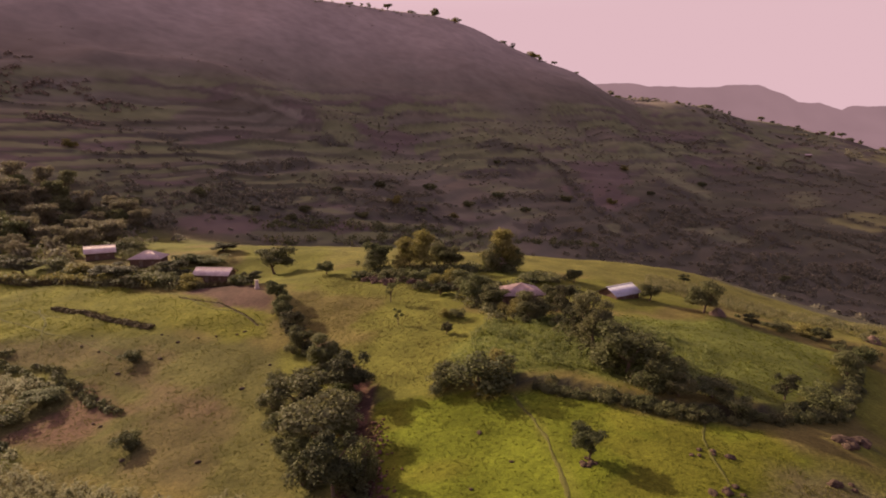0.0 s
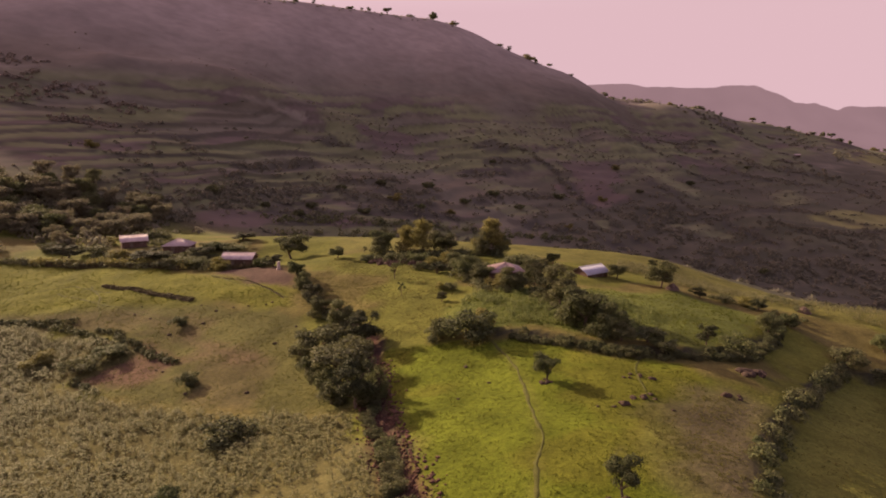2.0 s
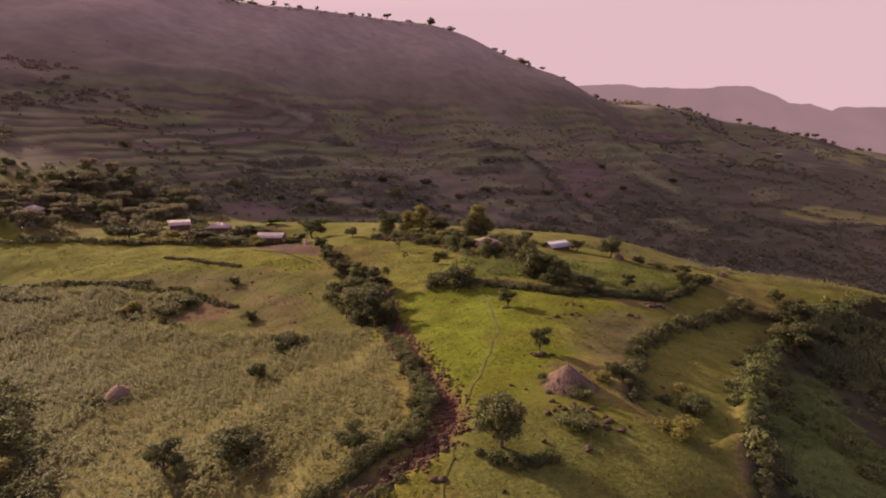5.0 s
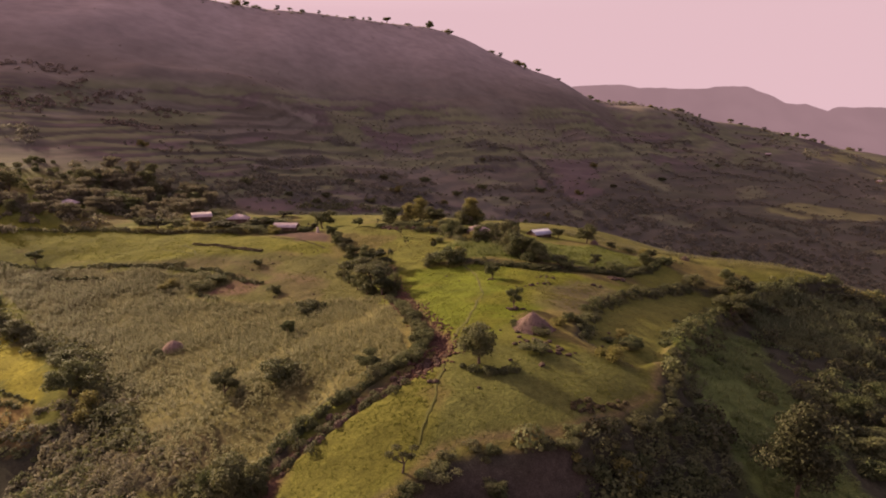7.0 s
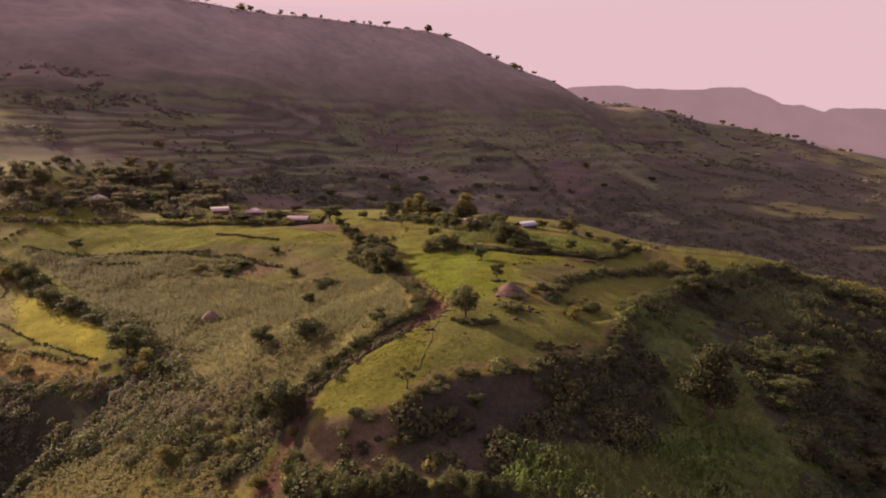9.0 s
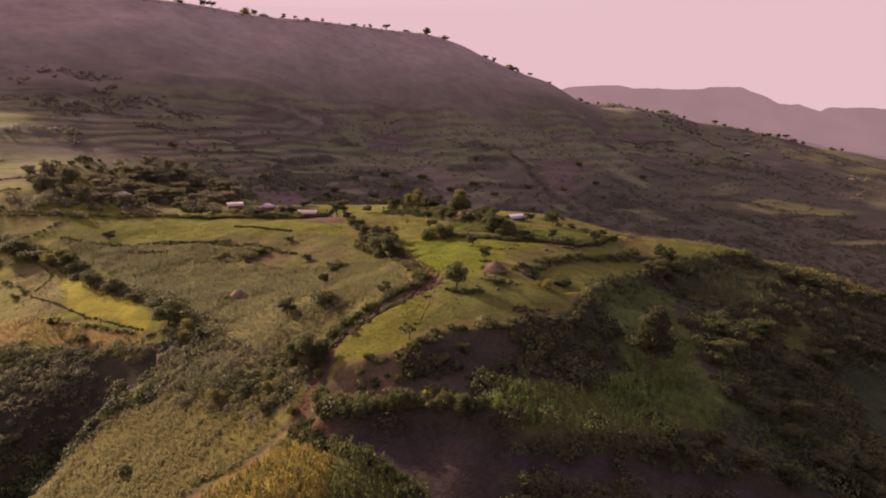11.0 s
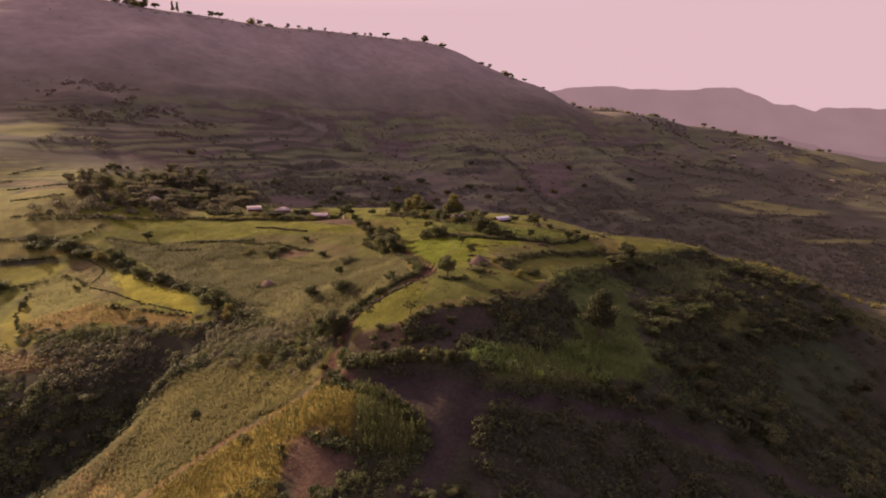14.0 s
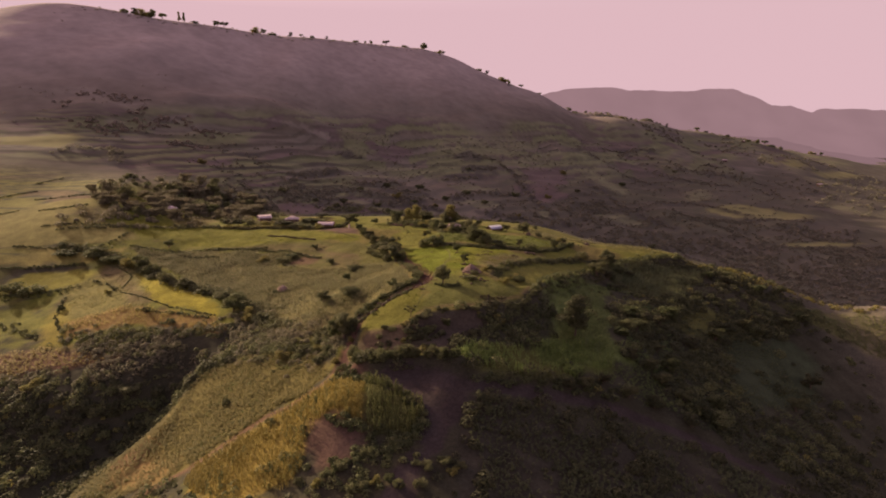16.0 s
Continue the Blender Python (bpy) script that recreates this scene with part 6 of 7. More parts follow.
thicket("scrub", scatter(16, 900, (-260, -95, 135, 260), village_grove), 2.3, 0.95, 90, 0.46, LEAF_MUTED, 24, "greyish olive bushes under the village trees")
thicket("scrub", scatter(29, 500, (-260, -95, 135, 260), village_grove), 3.0, 1.1, 120, 0.5, LEAF_MUTED, 29, "tall greyish olive bushes under the village trees")
far = np.concatenate([scatter(17, 14000, (-480, 420, 210, 620), hill_scrub), scatter(18, 8000, (-420, 900, 520, 1150), hill_scrub)])
far = far[np.random.RandomState(4).rand(len(far)) < 0.14]
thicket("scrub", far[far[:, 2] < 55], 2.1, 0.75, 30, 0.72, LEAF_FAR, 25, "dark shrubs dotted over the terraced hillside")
thicket("scrub", far[far[:, 2] >= 55], 1.3, 0.7, 14, 0.45, LEAF_HIGH, 27, "pale shrubs dotted over the upper hillside")
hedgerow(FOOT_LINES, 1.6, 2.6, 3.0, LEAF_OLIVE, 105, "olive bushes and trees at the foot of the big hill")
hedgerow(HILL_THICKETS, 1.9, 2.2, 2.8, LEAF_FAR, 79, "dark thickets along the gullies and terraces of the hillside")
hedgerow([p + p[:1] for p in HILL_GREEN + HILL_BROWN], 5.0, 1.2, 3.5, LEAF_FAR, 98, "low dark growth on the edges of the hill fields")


def knoll(x, y, z):
    return soft((42 - off_line(x, y, [(-300, 380), (-262, 350), (-235, 400), (-215, 345)])) / 20) * soft((rough(x, y, 24, 99, 3) + 0.04) / 0.12) * off_fields(x, y)


def far_crest(x, y, z):
    return soft((rough(x, y, 55, 98, 3) + 0.02) / 0.12) * off_fields(x, y)


thicket("scrub", scatter(35, 1300, (-345, -190, 285, 450), knoll), 2.2, 0.95, 34, 0.66, LEAF_HIGH, 35, "pale shrubs and small trees on the rocky knoll")
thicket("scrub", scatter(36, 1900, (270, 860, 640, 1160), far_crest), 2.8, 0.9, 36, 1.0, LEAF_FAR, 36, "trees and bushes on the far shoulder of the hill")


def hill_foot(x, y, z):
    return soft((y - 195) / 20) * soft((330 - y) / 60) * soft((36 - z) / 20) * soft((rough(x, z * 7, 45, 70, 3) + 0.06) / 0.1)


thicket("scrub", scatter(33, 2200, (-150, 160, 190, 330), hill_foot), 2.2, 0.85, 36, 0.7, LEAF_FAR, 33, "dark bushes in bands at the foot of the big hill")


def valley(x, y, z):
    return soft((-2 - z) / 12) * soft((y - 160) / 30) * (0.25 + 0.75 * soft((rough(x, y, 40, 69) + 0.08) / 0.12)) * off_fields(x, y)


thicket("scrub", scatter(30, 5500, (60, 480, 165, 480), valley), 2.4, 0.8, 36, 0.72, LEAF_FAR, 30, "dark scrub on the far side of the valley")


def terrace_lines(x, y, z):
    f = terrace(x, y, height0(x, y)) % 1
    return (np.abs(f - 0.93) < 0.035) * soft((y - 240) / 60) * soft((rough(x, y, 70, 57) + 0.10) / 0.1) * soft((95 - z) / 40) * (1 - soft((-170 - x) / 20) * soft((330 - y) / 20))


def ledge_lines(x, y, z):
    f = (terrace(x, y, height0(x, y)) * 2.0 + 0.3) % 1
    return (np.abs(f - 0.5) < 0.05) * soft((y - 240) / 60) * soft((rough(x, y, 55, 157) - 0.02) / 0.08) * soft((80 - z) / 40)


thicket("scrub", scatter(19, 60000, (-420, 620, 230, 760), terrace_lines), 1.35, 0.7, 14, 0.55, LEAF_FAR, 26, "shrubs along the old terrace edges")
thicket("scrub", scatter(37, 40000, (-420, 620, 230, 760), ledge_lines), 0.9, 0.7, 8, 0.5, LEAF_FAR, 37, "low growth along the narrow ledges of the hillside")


# ---- crops and grass ----
def crop(name, plot, gap, tall, mat, seed, words, patchy=0.25, spread=0.62):
    """Maize plants in a plot: a stalk and arching leaves each, as one mesh."""
    r = np.random.RandomState(seed)
    xs, ys = [p[0] for p in plot], [p[1] for p in plot]
    X, Y = np.meshgrid(np.arange(min(xs), max(xs), gap), np.arange(min(ys), max(ys), gap))
    x, y = X.ravel() + r.uniform(-0.8, 0.8, X.size) * gap, Y.ravel() + r.uniform(-0.8, 0.8, X.size) * gap
    ok = within(x, y, plot) + rough(x, y, 5, seed) * 3 > 0.3
    ok &= r.rand(len(x)) < 1.0 - patchy * 2.2 * soft((rough(x, y, 11, seed + 2) - 0.02) / 0.18)
    for w in WAYS:
        ok &= off_line(x, y, w) > 3.0
    ok &= off_line(x, y, SLOPE_PATH) > 1.5
    x, y = x[ok], y[ok]
    z = height(x, y)
    n, blades = len(x), 8
    h = tall * r.uniform(0.6, 1.2, n) * (1 + 0.5 * rough(x, y, 9, seed + 4))
    base = np.repeat(np.stack([x, y, z], 1), blades, 0)
    hh = np.repeat(h, blades)
    a = r.uniform(0, 6.283, n * blades)
    lift = np.tile(np.linspace(0.2, 0.9, blades), n) * hh
    reach = spread * r.uniform(0.6, 1.3, n * blades) * hh / tall
    out = np.stack([np.cos(a), np.sin(a), 0 * a], 1)
    side = np.stack([-np.sin(a), np.cos(a), 0 * a], 1) * (0.065 * hh / tall * r.uniform(0.8, 1.6, n * blades))[:, None]
    up = np.array((0, 0, 1.0))
    p0 = base + up * lift[:, None]
    p1 = p0 + out * (reach * 0.55)[:, None] + up * (0.13 * hh)[:, None]
    p2 = p0 + out * reach[:, None] + up * (0.0 * hh)[:, None]
    v = np.stack([p0 - side * 0.6, p0 + side * 0.6, p1 + side * 1.3, p1 - side * 1.3, p2 + side * 0.35, p2 - side * 0.35], 1).reshape(-1, 3)
    k = np.arange(n * blades)[:, None] * 6
    f = np.concatenate([k + (0, 1, 2, 3), k + (3, 2, 4, 5)])
    st = np.stack([np.stack([x - 0.03, y, z], 1), np.stack([x + 0.03, y, z], 1), np.stack([x + 0.015, y, z + h], 1), np.stack([x - 0.015, y, z + h], 1)], 1).reshape(-1, 3)
    f = np.concatenate([f, len(v) + np.arange(4 * n).reshape(n, 4)])
    return tagged(new(name, mesh_np(name, np.concatenate([v, st]), f, mat)), words, "crop", kind="stuff")


crop("maize", CORN_PLOT, 0.70, 1.0, CORN_GREY, 31, "grey-green maize standing thick in the field", 0.3)
crop("maize", RIPE_PLOT, 0.62, 1.9, CORN_YELLOW, 32, "yellow ripening maize on the sunlit knoll", 0.22, 0.45)
crop("maize", RIPE_PLOT, 1.5, 2.0, CORN_MIX, 49, "green maize among the ripening rows", 0.45, 0.45)
crop("maize", LEFT_RED, 0.95, 0.7, CORN_YELLOW, 50, "dry stubble and weeds on rusty soil", 0.4)
# knoll's right side: greener maize, its colour also darkened as shade
crop("maize", DARK_PLOT, 0.6, 2.6, CORN_MIX, 33, "tall half-ripe maize beside the dirt yard", 0.2, 0.45)
crop("maize", GREEN_PLOT, 0.75, 2.2, CORN_GREEN, 34, "green maize on the shaded slope", 0.35)
crop("maize", LOW_SLOPE, 0.62, 0.75, SLOPE_CROP, 35, "short pale green crop on the slope", 0.25, 0.5)
crop("maize", LEFT_TAN, 1.0, 1.1, CORN_YELLOW, 36, "dry tan crop stubble beside the gully", 0.3)
crop("garden_crop", [(0, 82), (14, 80), (28, 73), (38, 74), (40, 86), (34, 102), (16, 103), (4, 98)], 0.8, 0.95, GARDEN_LEAF, 37, "leafy green garden crop below the house", 0.35, 0.6)
crop("maize", EAST_PLOT, 0.8, 2.1, CORN_SHADE, 38, "green maize on the shaded east slope", 0.35)

crop("maize", [(44, 141), (70, 124), (98, 107), (126, 109), (116, 128), (82, 150), (56, 162)], 1.0, 1.1, CORN_GREY, 44, "pale maize on the crest behind the houses", 0.35)
crop("weeds", GREEN_STRIP, 0.8, 0.8, WEED, 39, "tall weeds and grass on the shaded slope", 0.3, 0.6)
crop("weeds", [(19, -16), (28, -10), (38, 2), (48, 22), (46, 0), (41, -15), (27, -22.5), (17.5, -23)], 0.95, 0.8, LEAF_OLIVE, 40, "rank dark weeds below the rim", 0.4, 0.6)
crop("weeds", [(62, -30), (70, 0), (84, 30), (100, 50), (130, 80), (150, 60), (140, 0), (110, -36), (80, -34)], 1.1, 0.8, LEAF_DARK, 45, "rank weeds on the far side of the slope", 0.4, 0.6)
crop("weeds", [(41, -33), (61, -20), (80, 36), (70, 44), (84, 70), (100, 34), (84, 0), (74, -30), (52, -36)], 0.9, 0.7, WEED, 47, "yellowish grass and weeds on the shaded slope", 0.45, 0.6)
crop("weeds", EAST_STRIP, 0.9, 0.7, WEED, 48, "yellowish grass on the far shoulder of the slope", 0.3, 0.6)
crop("weeds", [(14, -49), (40, -46), (70, -43), (95, -48), (110, -70), (60, -90), (14, -84), (14, -60)], 0.9, 1.0, LEAF_DARK, 46, "dark green crop below the dirt road", 0.4, 0.6)


def grass(plot, n, tall, seed, words, mat=GRASS, w=0.05):
    r = np.random.RandomState(seed)
    xs, ys = [p[0] for p in plot], [p[1] for p in plot]
    x, y = r.uniform(min(xs), max(xs), n), r.uniform(min(ys), max(ys), n)
    ok = (within(x, y, plot) + rough(x, y, 6, seed) * 3 > 0) & (off_line(x, y, FOOTPATH) > 0.5) & (off_line(x, y, LANE) > 2.2)
    ok &= r.rand(n) < 0.35 + 0.65 * soft((rough(x, y, 7, seed + 1) + 0.08) / 0.16)
    x, y = np.repeat(x[ok], 5), np.repeat(y[ok], 5)
    m = len(x)
    x, y = x + r.normal(0, 0.14, m), y + r.normal(0, 0.14, m)
    z = height(x, y) - 0.02
    a, h = r.uniform(0, 6.283, m), tall * r.uniform(0.5, 1.4, m)
    lean = r.normal(0, 0.35, (m, 2)) * h[:, None]
    v = np.stack([np.stack([x - w * np.cos(a), y - w * np.sin(a), z], 1), np.stack([x + w * np.cos(a), y + w * np.sin(a), z], 1),
                  np.stack([x + lean[:, 0], y + lean[:, 1], z + h], 1)], 1).reshape(-1, 3)
    return tagged(new("grass", mesh_np("grass", v, np.arange(3 * m).reshape(m, 3), mat)), words, "grass", kind="stuff")


grass(MEADOW_PLOT, 12000, 0.13, 41, "bright yellow-green meadow grass")
grass(LOW_MEADOW, 3500, 0.13, 42, "bright yellow-green meadow grass")
grass(LOW_PASTURE, 2500, 0.12, 43, "short grazed pasture grass")
grass(TOP_PASTURE, 20000, 0.12, 47, "tufts of pasture grass", TUFT, 0.06)
grass(TOP_MEADOW, 20000, 0.13, 48, "tufts of meadow grass", GRASS, 0.06)
grass([(-30, 104), (-24, 96), (-14, 82), (-2, 79), (4, 100), (-6, 128), (-28, 140)], 13000, 0.12, 49, "tufts of pasture grass", TUFT, 0.055)
grass(STUBBLE, 5000, 0.14, 53, "thin grass between the stubble", TUFT, 0.05)
grass(LOWER_STRIP, 7000, 0.13, 50, "tufts of pasture grass", TUFT, 0.055)
grass(LEFT_GRASS, 8000, 0.16, 51, "tufts of pale grass", TUFT, 0.08)
grass(LEFT_GOLD, 6000, 0.10, 52, "yellow-green grass", TUFT, 0.05)
grass(GARDEN_PLOT, 7000, 0.22, 44, "green grass in the upper field")


# ---- stones ----
def stone_mesh(seed):
    r = np.random.RandomState(seed)
    bm = bmesh.new()
    bmesh.ops.create_icosphere(bm, subdivisions=2, radius=0.5)
    k = r.uniform(-9, 9, 3)
    for v in bm.verts:
        d = noise.noise(Vector(v.co * 2.2) + Vector(k)) * 0.45 + noise.noise(Vector(v.co * 5) + Vector(k)) * 0.14
        v.co *= 1 + d
        v.co.z = max(v.co.z * 0.7, -0.2)
    me = bpy.data.meshes.new("stone")
    bm.to_mesh(me)
    bm.free()
    me.materials.append(ROCK)
    return me


STONES = [stone_mesh(k) for k in range(5)]


def stone(x, y, s, k=0, words="brown weathered field stone lying in grass", group=""):
    ob = new("stone", STONES[k % 5])
    ob.matrix_basis = pose(x, y, ground_z(x, y) + 0.08 * s, 0, 0, (x * 91 + y * 53) % 360) @ Matrix.Diagonal((s * (1 + 0.25 * (k % 3)), s, s * 0.9, 1))
    return tagged(ob, words, "stone", group)


rng = np.random.RandomState(8)


def stone_heap(x, y, n, spread, size, group):
    for k in range(n):
        stone(x + rng.normal(0, spread), y + rng.normal(0, spread * 0.6), size * rng.uniform(0.45, 1.2), rng.randint(5), "brown field stone in a heap on the meadow", group)


stone_heap(26.7, 58.6, 6, 1.0, 0.9, "stones of the meadow heap")
stone_heap(45.3, 64.5, 10, 1.3, 2.0, "dark stones under the hedge")
stone_heap(14.6, 56.8, 8, 0.6, 0.65, "stones round the meadow tree")
stone_heap(22.4, 48.4, 5, 0.9, 0.9, "stones of the middle meadow heap")
stone_heap(27.3, 51.5, 6, 1.2, 0.9, "stones of the lower meadow heap")
stone_heap(39.4, 54.6, 4, 0.7, 0.9, "stones by the stubble")
stone_heap(16.3, 27.2, 6, 0.7, 1.3, "stones round the lone tree")
stone_heap(17.8, 9.6, 18, 1.9, 1.0, "stones below the straw stack")
stone_heap(20.5, 7.5, 6, 1.4, 0.9, "stones beside the straw stack")
for x, y in ((15.4, 14.7), (22.2, 6.1), (17.4, 2.0), (1.0, -3.2), (1.8, -3.4)):
    stone(x, y, 0.9, int(x), group="loose stones on the meadow")
for k in range(16):
    sx, sy = rng.uniform(-5, 34), rng.uniform(-8, 68)
    stone(sx, sy, rng.uniform(0.25, 0.6), k, group="loose stones on the meadow")
for k in range(26):
    sx, sy = rng.uniform(-70, -18), rng.uniform(66, 112)
    stone(sx, sy, rng.uniform(0.3, 0.7), k, "dark field stone in the pasture", "loose stones in the pasture")


def rubble_wall(line, side, n, words):
    """Tumbled red stones heaped along a way."""
    ob = tagged(new("rubble_wall"), words, "stone wall")
    ob.location = (*line[0], ground_z(*line[0]))
    seg = [math.hypot(b[0] - a[0], b[1] - a[1]) for a, b in zip(line[:-1], line[1:])]
    for k in range(n):
        d = rng.uniform(0, sum(seg))
        i = 0
        while d > seg[i]:
            d -= seg[i]
            i += 1
        (ax, ay), (bx, by) = line[i], line[i + 1]
        f = d / seg[i]
        o = side + rng.normal(0, 0.7)
        x, y = ax + (bx - ax) * f + (by - ay) / seg[i] * o, ay + (by - ay) * f - (bx - ax) / seg[i] * o
        sz = rng.uniform(0.18, 0.52)
        st = part("stone", RED_STONES[k % 5], ob)
        st.matrix_basis = Matrix.Translation(-ob.location) @ pose(x, y, ground_z(x, y) + 0.1 * sz + 0.25 * max(0, 0.6 - abs(o - side)), 0, 0, rng.uniform(0, 360)) @ Matrix.Diagonal((sz * 1.2, sz, sz * 0.8, 1))
    return ob


RED_STONES = []
for k in range(5):
    me = STONES[k].copy()
    me.materials.clear()
    me.materials.append(RED_ROCK)
    RED_STONES.append(me)
def rubble_bed(line, n, half, words):
    """Broken red stones strewn over a way, too many to count."""
    r = np.random.RandomState(61)
    seg = [math.hypot(b[0] - a[0], b[1] - a[1]) for a, b in zip(line[:-1], line[1:])]
    keep = np.array([(1, 0, 0), (-1, 0, 0), (0, 1, 0), (0, -1, 0), (0, 0, 1), (0, 0, -1)], float)
    octa = np.array([(0, 2, 4), (2, 1, 4), (1, 3, 4), (3, 0, 4), (2, 0, 5), (1, 2, 5), (3, 1, 5), (0, 3, 5)])
    vs, fs = [], []
    for k in range(n):
        i = r.choice(len(seg), p=np.array(seg) / sum(seg))
        (ax, ay), (bx, by) = line[i], line[i + 1]
        f, o = r.rand(), r.normal(0, half)
        x, y = ax + (bx - ax) * f + (by - ay) / seg[i] * o, ay + (by - ay) * f - (bx - ax) / seg[i] * o
        s = r.uniform(0.1, 0.32)
        vs.append(keep * r.uniform(0.6, 1.25, (6, 3)) * s * (1, 1, 0.75) + r.uniform(-0.25, 0.25, (6, 3)) * s + (x, y, 0))
        fs.append(octa + 6 * k)
    vs = np.concatenate(vs)
    at = vs.reshape(n, 6, 3)[:, :, :2].mean(1)
    vs[:, 2] += np.repeat(height(at[:, 0], at[:, 1]) + 0.06, 6)
    return tagged(new("rubble", mesh_np("rubble", vs, np.concatenate(fs), RED_ROCK)), words, "stones", kind="stuff")


rubble_bed([(-10, 72), (-9, 60), (-6.5, 47.7), (-3, 34), (0.3, 20.4), (2.6, 12), (2.4, 5), (-2.6, 0)], 3000, 1.2, "red broken stones strewn along the sunken lane")
rubble_wall([(-10, 72), (-9, 60), (-6.5, 47.7), (-3, 34), (0.3, 20.4), (2.6, 12), (2.4, 5), (-2.6, 0)], -1.9, 285, "tumbled wall of red rubble stones beside the lane")


# ---- straw stacks ----
def straw_stack(x, y, wide, high, power, words, pole=True, body=STRAW):
    r = np.random.RandomState(int(abs(x * 7 + y * 3)))
    ob = tagged(new("straw_stack"), words, "straw stack")
    ob.location = (x, y, ground_z(x, y))
    rows, sides = 14, 36
    vs = []
    for i in range(rows):
        k = i / (rows - 1)
        rad = wide / 2 * (1 - k ** power) * (0.93 if i == 0 else 1.0) + 0.05
        a = np.linspace(0, 2 * math.pi, sides, endpoint=False)
        q = rad * (1 + 0.5 * (speckle(a * 2.2 + 50, a * 0 + k * 4, 1.0, 3) - 0.5) + r.uniform(-0.07, 0.07, sides))
        vs.append(np.stack([np.cos(a) * q, np.sin(a) * q, -0.25 + (high + 0.25) * k + r.uniform(-0.05, 0.05, sides)], 1))
    idx = np.arange(rows * sides).reshape(rows, sides)
    nxt = np.roll(idx, -1, 1)
    f = np.stack([idx[:-1].ravel(), nxt[:-1].ravel(), nxt[1:].ravel(), idx[1:].ravel()], 1)
    part("straw_body", mesh_np("straw_body", np.concatenate(vs), f, body, True), ob)
    # loose stalks lying down the sides
    n = 2600
    a, k = r.uniform(0, 6.283, n), r.rand(n) ** 1.4
    rad = wide / 2 * (1 - k ** power) + 0.10
    p = np.stack([np.cos(a) * rad, np.sin(a) * rad, high * k], 1)
    d = np.stack([np.cos(a) * wide / 2, np.sin(a) * wide / 2, 0 * a - high * 0.8], 1) + r.normal(0, 0.7, (n, 3))
    d *= (r.uniform(0.25, 0.6, n) / np.linalg.norm(d, axis=1))[:, None]
    s = np.stack([-np.sin(a), np.cos(a), 0 * a], 1) * 0.045
    v = np.stack([p - s, p + s, p + d + s * 0.4, p + d - s * 0.4], 1).reshape(-1, 3)
    part("loose_straw", mesh_np("loose_straw", v, np.arange(4 * n).reshape(n, 4), STRAW_LOOSE if body == STRAW else STRAW_PALE), ob, "loose hanging straw stalks")
    if pole:
        part("pole", mesh_np("pole", *tube([(0, 0, high - 0.6), (0.05, 0, high + 0.6)], [0.06, 0.04], 6), BARK, True), ob, "wooden centre pole")
    return ob


straw_stack(18.3, 17.2, 6.6, 2.8, 1.2, "large conical stack of pinkish brown straw")
straw_stack(-55.5, 44, 3.7, 2.0, 2.4, "rounded pinkish haystack in the maize field", False, STRAW_PALE)
straw_stack(53.5, 115, 2.3, 1.4, 2.2, "rounded reddish haystack under a tree", False)
straw_stack(83.4, 113.7, 2.2, 1.5, 2.2, "small reddish haystack on the field edge", False)


# ---- fences of brush ----
def brush_fence(line, high, thick, words, per=70):
    r = np.random.RandomState(int(abs(line[0][0] * 3)))
    ob = tagged(new("brush_fence"), words, "fence")
    ax, ay = line[0]
    ob.location = (ax, ay, ground_z(ax, ay))
    for (px, py), (qx, qy) in zip(line[:-1], line[1:]):
        length = math.hypot(qx - px, qy - py)
        n = int(length * per)
        k = r.rand(n)
        nx_, ny_ = -(qy - py) / length, (qx - px) / length
        o = r.normal(0, thick / 2, n)
        x, y = px + (qx - px) * k + nx_ * o, py + (qy - py) * k + ny_ * o
        z = height(x, y) - 0.05
        h = high * r.uniform(0.4, 0.95, n) * np.clip(1.2 - np.abs(o) / thick, 0.4, 1)
        tip = np.stack([x + r.normal(0, 0.35, n) * high, y + r.normal(0, 0.35, n) * high, z + h], 1)
        root = np.stack([x, y, z], 1)
        a = r.uniform(0, 6.283, n)
        s = np.stack([np.cos(a), np.sin(a), 0 * a], 1) * 0.045
        v = np.stack([root - s, root + s, tip + s * 0.8, tip - s * 0.8], 1).reshape(-1, 3) - np.array(ob.location)
        part("brush", mesh_np("brush", v, np.arange(4 * n).reshape(n, 4), BRUSH), ob)["kind"] = "stuff"
        # a low earth core under the brush
        steps = max(2, int(length / 1.2))
        kk = np.linspace(0, 1, steps)
        cx, cy = px + (qx - px) * kk, py + (qy - py) * kk
        cz = height(cx, cy)
        rows = [np.stack([cx + nx_ * w * thick, cy + ny_ * w * thick, cz + e * high + r.uniform(-0.08, 0.08, steps) * high], 1) for w, e in ((-0.7, -0.2), (-0.4, 0.12), (0, 0.22), (0.4, 0.12), (0.7, -0.2))]
        idx = np.arange(steps * 5).reshape(5, steps)
        f = np.stack([idx[:-1, :-1].ravel(), idx[:-1, 1:].ravel(), idx[1:, 1:].ravel(), idx[1:, :-1].ravel()], 1)
        part("core", mesh_np("core", np.concatenate(rows) - np.array(ob.location), f, BRUSH, True), ob)
    return ob


brush_fence([(-82.3, 125), (-73, 120.5), (-64, 115.5), (-55, 111.3)], 0.6, 1.2, "row of cut dry brush across the meadow")
brush_fence([(-66, 137), (-60, 134.5), (-55.3, 133.5), (-50, 136), (-44.5, 139)], 1.7, 0.9, "dark brush fence round the farmyard")
brush_fence([(-108, 143), (-88, 140.5), (-67, 134)], 1.5, 1.0, "dark brush fence below the village")
brush_fence([(-56, 126), (-46, 121), (-38, 113.5), (-34, 108.5)], 0.25, 0.35, "low strip of brush along the field edge", 40)


